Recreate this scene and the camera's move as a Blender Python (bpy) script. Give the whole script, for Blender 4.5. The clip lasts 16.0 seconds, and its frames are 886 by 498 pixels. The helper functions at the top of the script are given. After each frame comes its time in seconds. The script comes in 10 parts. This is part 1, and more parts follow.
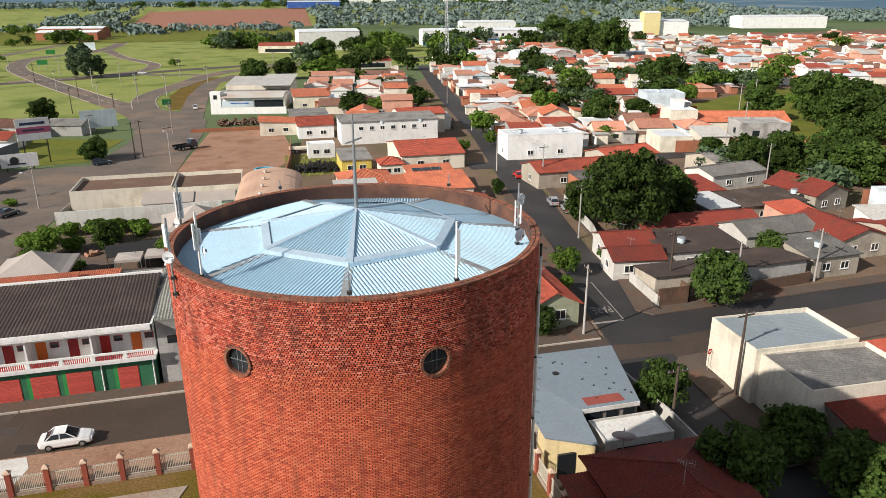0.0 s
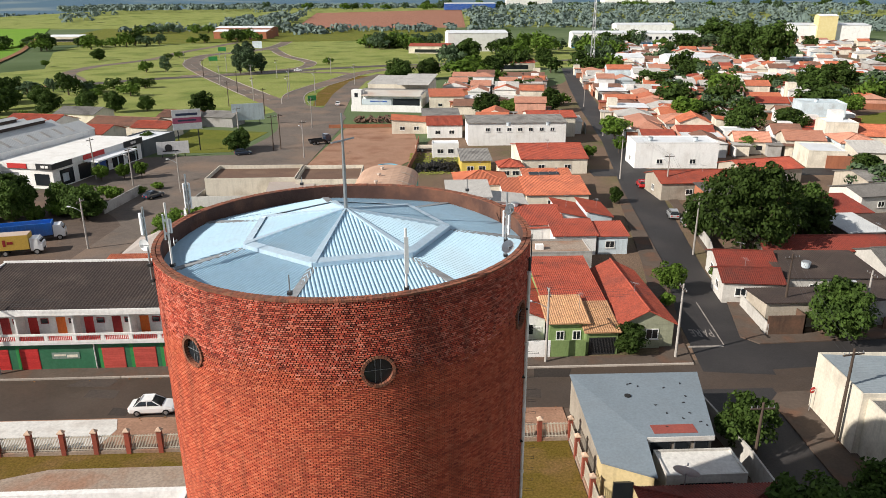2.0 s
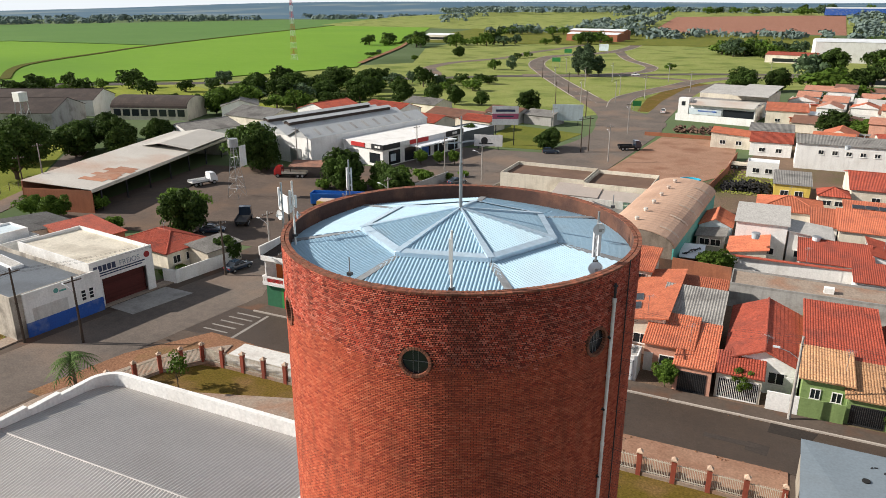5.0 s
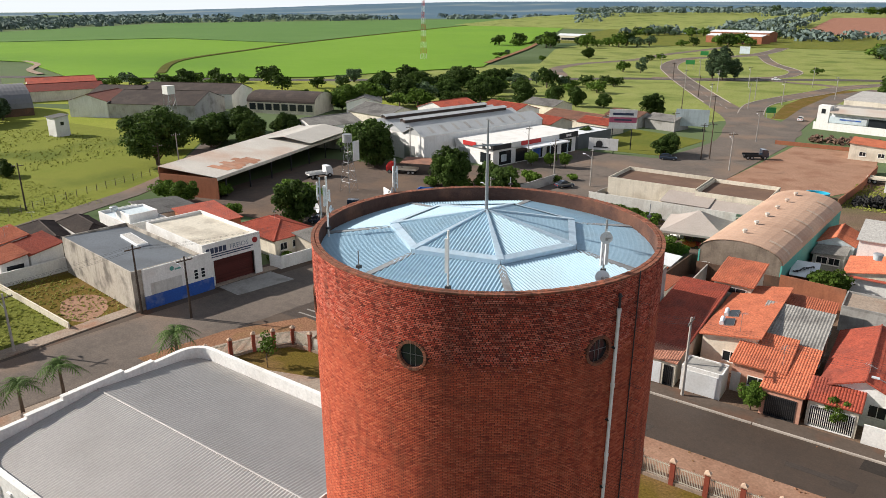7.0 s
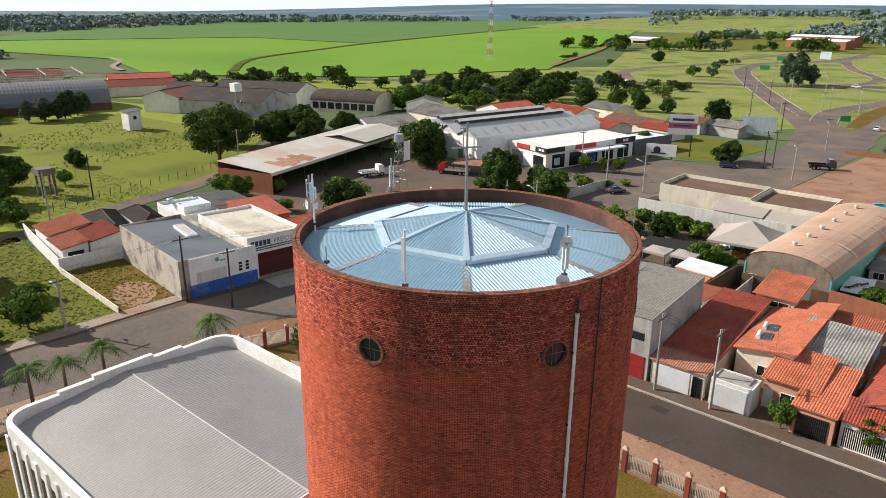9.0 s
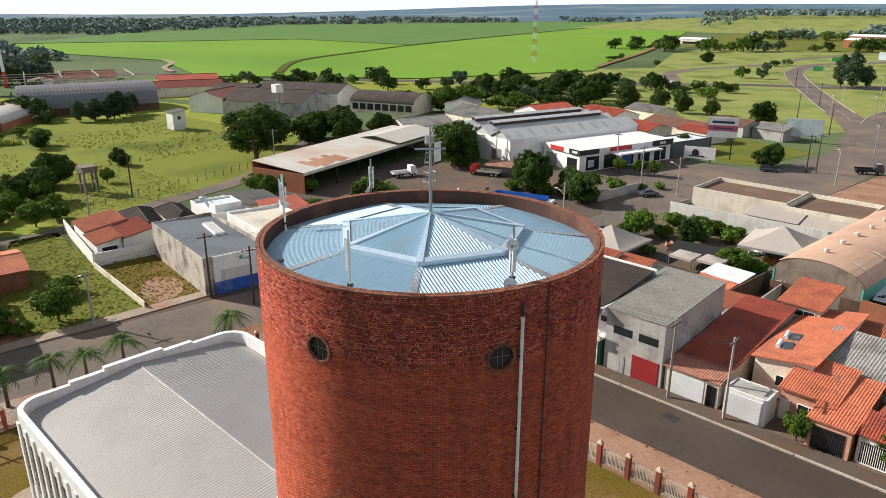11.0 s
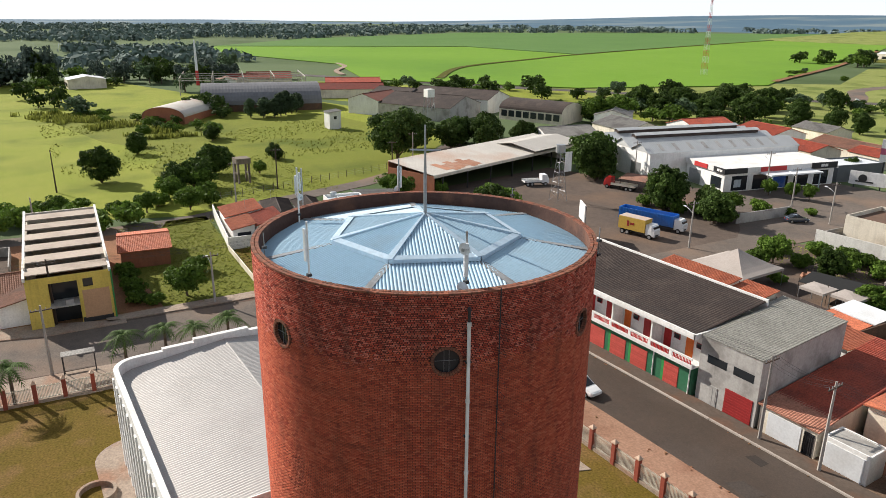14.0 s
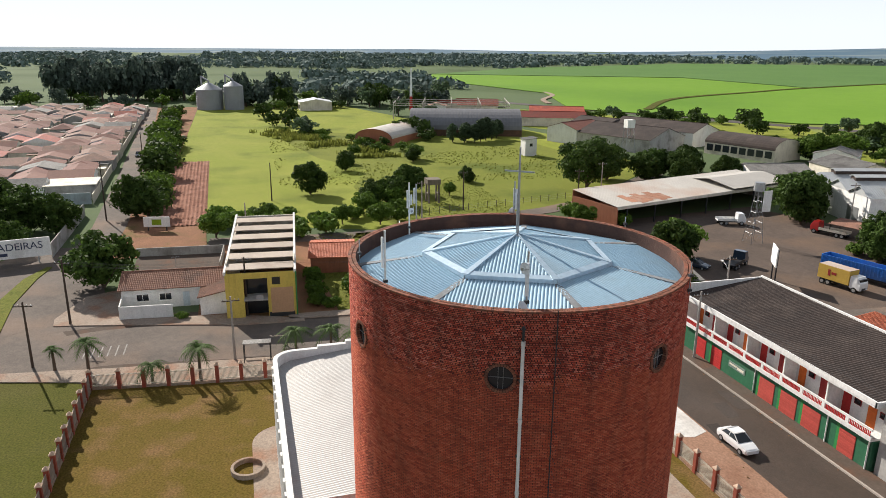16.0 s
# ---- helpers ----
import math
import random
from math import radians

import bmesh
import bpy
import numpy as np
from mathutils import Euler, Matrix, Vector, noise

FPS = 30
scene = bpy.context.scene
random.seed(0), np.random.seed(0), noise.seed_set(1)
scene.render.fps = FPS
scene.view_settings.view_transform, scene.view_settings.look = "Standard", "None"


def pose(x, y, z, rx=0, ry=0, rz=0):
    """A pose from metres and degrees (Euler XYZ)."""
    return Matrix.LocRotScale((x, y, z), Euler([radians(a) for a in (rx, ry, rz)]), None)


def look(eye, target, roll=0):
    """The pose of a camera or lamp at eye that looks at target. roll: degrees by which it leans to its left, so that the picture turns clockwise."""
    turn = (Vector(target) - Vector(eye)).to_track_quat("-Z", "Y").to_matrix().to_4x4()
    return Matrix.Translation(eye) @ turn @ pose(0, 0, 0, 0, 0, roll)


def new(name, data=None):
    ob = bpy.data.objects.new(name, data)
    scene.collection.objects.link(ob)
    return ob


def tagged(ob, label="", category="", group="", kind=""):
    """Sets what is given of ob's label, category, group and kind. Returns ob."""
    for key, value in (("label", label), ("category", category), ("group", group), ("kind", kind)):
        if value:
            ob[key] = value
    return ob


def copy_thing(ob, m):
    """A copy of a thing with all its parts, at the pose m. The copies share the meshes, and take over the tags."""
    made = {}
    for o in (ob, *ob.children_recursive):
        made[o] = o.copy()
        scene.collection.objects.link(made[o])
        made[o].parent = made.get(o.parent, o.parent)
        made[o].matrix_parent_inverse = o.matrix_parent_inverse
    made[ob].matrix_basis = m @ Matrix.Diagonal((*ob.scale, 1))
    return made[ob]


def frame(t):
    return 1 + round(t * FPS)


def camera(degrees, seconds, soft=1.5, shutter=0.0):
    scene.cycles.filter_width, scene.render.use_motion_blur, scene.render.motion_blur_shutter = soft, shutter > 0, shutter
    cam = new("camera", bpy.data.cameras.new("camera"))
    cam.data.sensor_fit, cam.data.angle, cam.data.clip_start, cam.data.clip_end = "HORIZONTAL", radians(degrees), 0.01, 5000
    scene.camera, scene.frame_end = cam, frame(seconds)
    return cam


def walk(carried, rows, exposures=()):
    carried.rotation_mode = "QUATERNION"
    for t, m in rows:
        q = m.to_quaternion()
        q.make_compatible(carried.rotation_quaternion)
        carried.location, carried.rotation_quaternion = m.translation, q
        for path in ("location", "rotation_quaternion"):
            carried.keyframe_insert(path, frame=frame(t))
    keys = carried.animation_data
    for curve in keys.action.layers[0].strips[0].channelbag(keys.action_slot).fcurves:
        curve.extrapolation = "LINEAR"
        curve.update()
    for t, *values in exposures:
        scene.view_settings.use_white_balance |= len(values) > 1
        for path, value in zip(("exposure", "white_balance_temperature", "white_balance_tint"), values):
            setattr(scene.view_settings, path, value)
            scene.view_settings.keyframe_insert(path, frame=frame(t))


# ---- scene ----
cam = camera(63.7, 16.0, soft=0.8)
PATH = [
    (0, (-0.100, -0.399, 36.345), (0.369, 1.427, 35.678), -0.2),
    (0.5, (1.268, -0.423, 36.257), (1.659, 1.423, 35.591), -0.2),
    (1, (2.796, -0.416, 36.229), (3.082, 1.449, 35.564), -0.2),
    (1.5, (4.425, -0.357, 36.164), (4.605, 1.521, 35.501), -0.2),
    (2, (6.060, -0.286, 36.189), (6.138, 1.600, 35.528), -0.2),
    (2.5, (7.614, -0.005, 36.174), (7.566, 1.883, 35.516), -0.2),
    (3, (9.227, 0.095, 36.212), (8.991, 1.969, 35.556), -0.1),
    (3.5, (10.641, 0.382, 36.197), (10.221, 2.225, 35.543), -0.1),
    (4, (12.057, 0.564, 36.156), (11.457, 2.357, 35.505), -0.2),
    (4.5, (13.402, 0.756, 36.237), (12.661, 2.496, 35.585), 0.1),
    (5, (14.532, 0.996, 36.359), (13.740, 2.713, 35.706), 0.1),
    (7.3, (18.979, 2.661, 36.621), (17.866, 4.188, 35.968), 0.2),
    (7.5, (19.355, 2.844, 36.647), (18.231, 4.364, 35.994), 0.3),
    (8, (20.120, 3.309, 36.681), (18.965, 4.806, 36.029), 0.4),
    (8.5, (20.874, 3.780, 36.681), (19.681, 5.247, 36.029), 0.4),
    (9, (21.564, 4.215, 36.707), (20.333, 5.651, 36.056), 0.4),
    (11.3, (24.561, 6.980, 36.744), (23.205, 8.298, 36.094), 0.3),
    (11.5, (24.855, 7.289, 36.756), (23.474, 8.581, 36.104), 0.5),
    (12, (25.658, 8.118, 36.733), (24.213, 9.338, 36.081), 0.4),
    (12.5, (26.356, 9.068, 36.639), (24.852, 10.213, 35.986), 0.5),
    (13, (27.134, 9.997, 36.609), (25.569, 11.057, 35.956), 0.5),
    (13.5, (27.886, 10.942, 36.543), (26.299, 11.975, 35.900), 0.5),
    (14, (28.620, 11.899, 36.522), (27.014, 12.913, 35.893), 0.5),
    (14.5, (29.335, 12.852, 36.494), (27.680, 13.800, 35.892), 0.5),
    (15, (29.981, 13.863, 36.424), (28.269, 14.721, 35.848), 0.5),
    (15.5, (30.546, 14.885, 36.402), (28.780, 15.641, 35.844), 0.5),
    (16, (31.240, 15.838, 36.361), (29.390, 16.353, 35.802), 0.5),
]
walk(cam, [(t, look(eye, target, roll)) for t, eye, target, roll in PATH],
     [(0, 0.42), (3, 0.45), (5, 0.49), (9, 0.57), (12, 0.63), (14, 0.63), (16, 0.58)])

# ---- light ----
SUN_AZ, SUN_EL = radians(22), radians(31)       # way the shadows run, height of the sun
world = bpy.data.worlds.new("sky")
scene.world = world
world.use_nodes = True
sky = world.node_tree.nodes.new("ShaderNodeTexSky")
sky.sky_type = "NISHITA"
sky.sun_disc = False
sky.sun_elevation = SUN_EL
sky.sun_rotation = radians(248)
sky.air_density, sky.dust_density, sky.ozone_density = 0.7, 0.3, 3.0
veil = world.node_tree.nodes.new("ShaderNodeMix")        # thin high haze whitens the sky
veil.data_type = "RGBA"
way_up = world.node_tree.nodes.new("ShaderNodeTexCoord")
parts_of = world.node_tree.nodes.new("ShaderNodeSeparateXYZ")
thin = world.node_tree.nodes.new("ShaderNodeMapRange")
thin.inputs["From Min"].default_value, thin.inputs["From Max"].default_value = 0.02, 0.45
thin.inputs["To Min"].default_value, thin.inputs["To Max"].default_value = 0.9, 0.28
world.node_tree.links.new(way_up.outputs["Generated"], parts_of.inputs[0])
world.node_tree.links.new(parts_of.outputs["Z"], thin.inputs["Value"])
world.node_tree.links.new(thin.outputs[0], veil.inputs[0])
veil.inputs[7].default_value = (15.8, 16.7, 17.6, 1)
world.node_tree.links.new(sky.outputs[0], veil.inputs[6])
world.node_tree.links.new(veil.outputs[2], world.node_tree.nodes["Background"].inputs[0])
world.node_tree.nodes["Background"].inputs[1].default_value = 0.043
sun = new("sun", bpy.data.lights.new("sun", "SUN"))
sun.data.energy, sun.data.angle, sun.data.color = 5.0, radians(0.6), (1.0, 0.935, 0.845)
sun.matrix_world = look((0, 0, 0), (math.cos(SUN_AZ) * math.cos(SUN_EL), math.sin(SUN_AZ) * math.cos(SUN_EL), -math.sin(SUN_EL)))


# ---- materials ----
def surf(name, c1, c2=None, scale=0.6, rough=0.85, metal=0.0, bump=0.0, bscale=25.0, vary=0.12, stain=None, sscale=0.15, samount=0.5, spec=0.3, streak=0.0, speck=0.1):
    """A worn surface: two colours mixed by coarse and fine noise, a stain colour in patches, a shift from object to object, fine relief."""
    m = bpy.data.materials.new(name)
    m.use_nodes = True
    n, l = m.node_tree.nodes, m.node_tree.links
    b = n["Principled BSDF"]
    b.inputs["Roughness"].default_value, b.inputs["Metallic"].default_value = rough, metal
    b.inputs["Specular IOR Level"].default_value = spec
    c2 = c2 or tuple(0.72 * v for v in c1)
    geo = n.new("ShaderNodeNewGeometry")
    info = n.new("ShaderNodeObjectInfo")
    def noise_tex(s, detail=4.0):
        t = n.new("ShaderNodeTexNoise")
        t.inputs["Scale"].default_value, t.inputs["Detail"].default_value = s, detail
        l.new(geo.outputs["Position"], t.inputs["Vector"])
        return t
    def ramp(src, a, z):
        r = n.new("ShaderNodeMapRange")
        r.inputs["From Min"].default_value, r.inputs["From Max"].default_value = a, z
        l.new(src, r.inputs["Value"])
        return r.outputs[0]
    def mix(fac, a, z, blend="MIX"):
        x = n.new("ShaderNodeMix")
        x.data_type, x.blend_type = "RGBA", blend
        for sock, v in ((x.inputs[0], fac), (x.inputs[6], a), (x.inputs[7], z)):
            if isinstance(v, (float, int)):
                sock.default_value = v
            elif isinstance(v, tuple):
                sock.default_value = (*v, 1)
            else:
                l.new(v, sock)
        return x.outputs[2]
    coarse, fine = noise_tex(scale), noise_tex(scale * 9)
    col = mix(ramp(coarse.outputs["Fac"], 0.32, 0.68), c1, c2)
    col = mix(0.45, col, mix(ramp(fine.outputs["Fac"], 0.3, 0.7), c2, c1))
    if stain:
        s = noise_tex(sscale, 6.0)
        f = ramp(s.outputs["Fac"], 0.5, 0.68)
        k = n.new("ShaderNodeMath")
        k.operation = "MULTIPLY"
        k.inputs[1].default_value = samount
        l.new(f, k.inputs[0])
        col = mix(k.outputs[0], col, stain)
    if streak:                                  # rain streaks down the face
        sv = n.new("ShaderNodeVectorMath")
        sv.operation = "MULTIPLY"
        sv.inputs[1].default_value = (1.0, 1.0, 0.12)
        l.new(geo.outputs["Position"], sv.inputs[0])
        t = noise_tex(2.2, 5.0)
        l.new(sv.outputs[0], t.inputs["Vector"])
        k = n.new("ShaderNodeMath")
        k.operation = "MULTIPLY"
        k.inputs[1].default_value = streak
        l.new(ramp(t.outputs["Fac"], 0.5, 0.72), k.inputs[0])
        col = mix(k.outputs[0], col, tuple(0.45 * v for v in c2))
    if speck:                                   # grain and small spots
        t = noise_tex(5.0, 3.0)
        g = n.new("ShaderNodeMapRange")
        g.inputs["From Min"].default_value, g.inputs["From Max"].default_value = 0.3, 0.7
        g.inputs["To Min"].default_value, g.inputs["To Max"].default_value = 1 - speck, 1 + speck * 0.7
        l.new(t.outputs["Fac"], g.inputs["Value"])
        h = n.new("ShaderNodeHueSaturation")
        l.new(g.outputs[0], h.inputs["Value"])
        l.new(col, h.inputs["Color"])
        col = h.outputs[0]
    if vary:
        hsv = n.new("ShaderNodeHueSaturation")
        r = n.new("ShaderNodeMapRange")
        r.inputs["To Min"].default_value, r.inputs["To Max"].default_value = 1 - vary * 1.6, 1 + vary
        l.new(info.outputs["Random"], r.inputs["Value"])
        l.new(r.outputs[0], hsv.inputs["Value"])
        l.new(col, hsv.inputs["Color"])
        col = hsv.outputs[0]
    l.new(col, b.inputs["Base Color"])
    if bump:
        t = noise_tex(bscale, 3.0)
        bp = n.new("ShaderNodeBump")
        bp.inputs["Strength"].default_value, bp.inputs["Distance"].default_value = bump, 0.05
        l.new(t.outputs["Fac"], bp.inputs["Height"])
        l.new(bp.outputs[0], b.inputs["Normal"])
    return m


ASPHALT = surf("asphalt", (0.076, 0.053, 0.039), (0.048, 0.035, 0.027), 0.18, 0.6, bump=0.3, bscale=20, vary=0, stain=(0.085, 0.066, 0.055), sscale=0.12, speck=0.16, spec=0.35)
ASPHALT_GREY = surf("grey_asphalt", (0.038, 0.034, 0.034), (0.026, 0.024, 0.024), 0.18, 0.7, bump=0.3, bscale=20, vary=0, stain=(0.058, 0.05, 0.047), sscale=0.12, speck=0.16, spec=0.35)
ASPHALT_OLD = surf("worn_asphalt", (0.18, 0.147, 0.125), (0.108, 0.092, 0.081), 0.12, 0.85, bump=0.3, vary=0, stain=(0.24, 0.165, 0.12), sscale=0.07, samount=0.75, speck=0.16, spec=0.06)
EARTH = surf("red_earth", (0.30, 0.155, 0.09), (0.20, 0.105, 0.065), 0.25, 0.95, bump=0.5, bscale=6, vary=0, stain=(0.12, 0.11, 0.035), sscale=0.2, samount=0.6, speck=0.35, spec=0.06)
PINK_EARTH = surf("swept_red_earth", (0.36, 0.215, 0.15), (0.26, 0.15, 0.10), 0.2, 0.95, bump=0.4, bscale=5, vary=0, stain=(0.20, 0.095, 0.06), sscale=0.16, samount=0.7, speck=0.2, spec=0.06)
PLOUGHED = surf("ploughed_red_earth", (0.33, 0.165, 0.115), (0.22, 0.10, 0.068), 0.3, 0.95, bump=0.8, bscale=3, vary=0, stain=(0.40, 0.23, 0.17), sscale=0.35, speck=0.3, spec=0.06)
GRASS = surf("rough_grass", (0.115, 0.135, 0.022), (0.165, 0.16, 0.036), 0.08, 0.95, bump=0.8, bscale=8, vary=0, stain=(0.07, 0.10, 0.02), sscale=0.09, speck=0.35, spec=0.06)
LAWN = surf("dry_lawn", (0.108, 0.082, 0.014), (0.150, 0.097, 0.025), 0.16, 0.95, bump=0.6, bscale=10, vary=0, stain=(0.21, 0.12, 0.06), sscale=0.22, samount=0.7, speck=0.35, spec=0.06)
PASTURE = surf("bright_pasture", (0.205, 0.245, 0.034), (0.265, 0.275, 0.055), 0.06, 0.95, bump=0.6, bscale=4, vary=0, stain=(0.12, 0.155, 0.025), sscale=0.05, samount=0.7, speck=0.35, spec=0.06)
GRASS_DARK = surf("lush_dark_grass", (0.075, 0.080, 0.012), (0.095, 0.090, 0.018), 0.12, 0.95, bump=0.8, bscale=8, vary=0, stain=(0.10, 0.09, 0.03), sscale=0.1, speck=0.35, spec=0.06)
# stained brown paving, made darker to stand for shade on the footways
PAVING_DIMMED = surf("dimmed_stained_footway", (0.125, 0.096, 0.078), (0.082, 0.064, 0.052), 0.3, 0.92, bump=0.3, vary=0, stain=(0.16, 0.085, 0.056), sscale=0.3, samount=0.7, speck=0.08, spec=0.06)
# red tile darkened to hold the cloud shade over the eastern roofs
TILE_DIMMED = surf("dimmed_red_clay_tile", (0.23, 0.042, 0.026), (0.155, 0.03, 0.021), 0.7, 0.85, bump=0.25, vary=0.2, stain=(0.10, 0.04, 0.032), sscale=0.4, streak=0.25, speck=0.3)
# stained cream render, its base dimmed for the cloud shade to the south-east
SHADED_CREAM = surf("shaded_cream_render", (0.44, 0.39, 0.32), (0.33, 0.285, 0.23), 0.3, 0.85, bump=0.1, vary=0.15, stain=(0.19, 0.155, 0.125), sscale=0.35, samount=0.6, streak=0.26)
SCRUB = surf("scrubby_pasture", (0.15, 0.18, 0.028), (0.20, 0.205, 0.042), 0.05, 0.95, bump=0.6, bscale=5, vary=0, stain=(0.085, 0.115, 0.02), sscale=0.05, samount=0.8, speck=0.3, spec=0.06)
VERGE = surf("mown_verge", (0.185, 0.225, 0.055), (0.265, 0.275, 0.095), 0.10, 0.95, bump=0.6, bscale=6, vary=0, stain=(0.095, 0.135, 0.03), sscale=0.045, samount=0.8, speck=0.35, spec=0.06)
TILE_BROWN = surf("dusty_brown_tile", (0.185, 0.066, 0.046), (0.125, 0.046, 0.034), 0.4, 0.85, bump=0.25, vary=0.1, stain=(0.24, 0.115, 0.08), sscale=0.06)
YARD = surf("oily_brown_yard", (0.145, 0.110, 0.090), (0.085, 0.068, 0.058), 0.1, 0.93, bump=0.3, vary=0, stain=(0.18, 0.12, 0.085), sscale=0.08, samount=0.7, speck=0.16, spec=0.06)
CANE = surf("young_cane", (0.130, 0.250, 0.026), (0.165, 0.285, 0.036), 0.012, 0.9, bump=0.8, bscale=1.2, vary=0, stain=(0.075, 0.17, 0.025), sscale=0.006, spec=0.06)
CANE_DARK = surf("tall_cane", (0.085, 0.165, 0.045), (0.11, 0.195, 0.055), 0.012, 0.9, bump=0.8, bscale=1.2, vary=0, spec=0.06)
GROUND = surf("mixed_ground", (0.115, 0.150, 0.068), (0.095, 0.130, 0.068), 0.01, 0.95, bump=0.3, vary=0, stain=(0.055, 0.085, 0.03), sscale=0.006, samount=0.9, spec=0.06)
TOWN_EARTH = surf("yard_earth", (0.20, 0.135, 0.095), (0.135, 0.095, 0.07), 0.08, 0.95, bump=0.3, vary=0, stain=(0.10, 0.11, 0.04), sscale=0.05, samount=0.7, speck=0.35, spec=0.06)
PAVING = surf("footway_concrete", (0.36, 0.29, 0.235), (0.26, 0.20, 0.155), 0.3, 0.9, bump=0.3, vary=0, stain=(0.32, 0.17, 0.11), sscale=0.3, samount=0.7, speck=0.2, spec=0.06)
CONCRETE = surf("concrete", (0.42, 0.40, 0.37), (0.31, 0.295, 0.275), 0.35, 0.88, bump=0.25, vary=0.1, stain=(0.16, 0.145, 0.13), sscale=0.5, streak=0.26)
SLAB = surf("pale_concrete", (0.66, 0.64, 0.60), (0.55, 0.53, 0.50), 0.3, 0.85, bump=0.15, vary=0, stain=(0.42, 0.37, 0.33), sscale=0.4, streak=0.26)
KERB = surf("kerb_stone", (0.45, 0.40, 0.35), (0.33, 0.28, 0.24), 0.5, 0.9, bump=0.2)
WHITE = surf("white_paint", (0.82, 0.81, 0.785), (0.74, 0.725, 0.70), 0.3, 0.75, bump=0.1, vary=0.08, stain=(0.52, 0.48, 0.43), sscale=0.35, samount=0.35, streak=0.18)
OFFWHITE = surf("cream_render", (0.72, 0.66, 0.55), (0.61, 0.55, 0.45), 0.3, 0.8, bump=0.1, vary=0.1, stain=(0.38, 0.32, 0.25), sscale=0.3, samount=0.5, streak=0.26)
PALEBLUE = surf("pale_blue_render", (0.60, 0.68, 0.72), (0.50, 0.57, 0.61), 0.3, 0.8, bump=0.1, stain=(0.36, 0.36, 0.35), sscale=0.3, streak=0.26)
PINK = surf("salmon_render", (0.62, 0.33, 0.24), (0.53, 0.27, 0.19), 0.4, 0.8, bump=0.1, stain=(0.33, 0.19, 0.14), sscale=0.4, streak=0.26)
LIME = surf("lime_green_render", (0.255, 0.355, 0.135), (0.195, 0.28, 0.10), 0.4, 0.8, bump=0.1, stain=(0.14, 0.18, 0.085), streak=0.26)
SAGE = surf("sage_render", (0.40, 0.41, 0.29), (0.31, 0.32, 0.22), 0.4, 0.8, bump=0.1, stain=(0.19, 0.18, 0.13), streak=0.26)
YELLOW = surf("yellow_render", (0.66, 0.50, 0.11), (0.56, 0.42, 0.09), 0.4, 0.8, bump=0.1, vary=0.05, stain=(0.34, 0.26, 0.09), streak=0.3)
GREEN_WALL = surf("dark_green_paint", (0.035, 0.15, 0.075), (0.028, 0.115, 0.06), 0.4, 0.6, bump=0.1, vary=0, stain=(0.12, 0.20, 0.14), sscale=0.25, samount=0.4)
GREEN_PIER = surf("bright_green_paint", (0.04, 0.25, 0.07), (0.03, 0.20, 0.055), 0.4, 0.6, vary=0)
TEAL = surf("teal_paint", (0.10, 0.38, 0.33), (0.08, 0.31, 0.27), 0.4, 0.7, vary=0, stain=(0.17, 0.27, 0.24))
BLUE_WALL = surf("blue_paint", (0.03, 0.11, 0.42), (0.03, 0.085, 0.33), 0.5, 0.6, vary=0, stain=(0.30, 0.34, 0.40), sscale=0.5, samount=0.6)
RED_PAINT = surf("red_paint", (0.52, 0.04, 0.035), (0.43, 0.03, 0.03), 0.6, 0.55, vary=0.06)
RED_DARK = surf("dark_red_paint", (0.30, 0.025, 0.025), (0.24, 0.02, 0.02), 0.6, 0.6, vary=0.06)
ORANGE_PAINT = surf("orange_paint", (0.65, 0.16, 0.03), (0.55, 0.12, 0.025), 0.6, 0.6)
GREYWALL = surf("bare_render", (0.43, 0.415, 0.395), (0.33, 0.315, 0.295), 0.35, 0.9, bump=0.2, stain=(0.17, 0.155, 0.14), sscale=0.35, samount=0.7, streak=0.26)
BRICKWALL = surf("hollow_brick", (0.42, 0.16, 0.085), (0.33, 0.12, 0.065), 0.5, 0.9, bump=0.3, stain=(0.20, 0.11, 0.075), streak=0.26)
# pink tile; on the far roofs its paleness carries distance haze
TILE_PINK = surf("pink_clay_tile", (0.56, 0.27, 0.185), (0.46, 0.20, 0.13), 0.7, 0.85, bump=0.25, vary=0.16, stain=(0.36, 0.17, 0.12), sscale=0.4, streak=0.2, speck=0.3)
TILE_NEW = surf("orange_clay_tile", (0.58, 0.185, 0.095), (0.44, 0.125, 0.065), 0.7, 0.8, bump=0.25, vary=0.16, stain=(0.26, 0.08, 0.05), sscale=0.4, streak=0.25, speck=0.3)
TILE_RED = surf("red_clay_tile", (0.43, 0.092, 0.052), (0.30, 0.06, 0.036), 0.7, 0.8, bump=0.25, vary=0.16, stain=(0.16, 0.05, 0.04), sscale=0.4, streak=0.25, speck=0.3)
TILE_OLD = surf("weathered_clay_tile", (0.30, 0.15, 0.10), (0.21, 0.105, 0.075), 0.7, 0.85, bump=0.25, vary=0.16, stain=(0.10, 0.075, 0.065), sscale=0.4, streak=0.25, speck=0.3)
TILE_SAND = surf("sandy_clay_tile", (0.56, 0.32, 0.17), (0.45, 0.25, 0.13), 0.8, 0.85, bump=0.25, stain=(0.28, 0.16, 0.10), sscale=0.5, streak=0.25, speck=0.3)
FIBRO = surf("fibre_cement", (0.30, 0.285, 0.265), (0.21, 0.20, 0.185), 0.4, 0.9, bump=0.2, vary=0.2, stain=(0.11, 0.10, 0.095), sscale=0.3, samount=0.7, streak=0.25, speck=0.3)
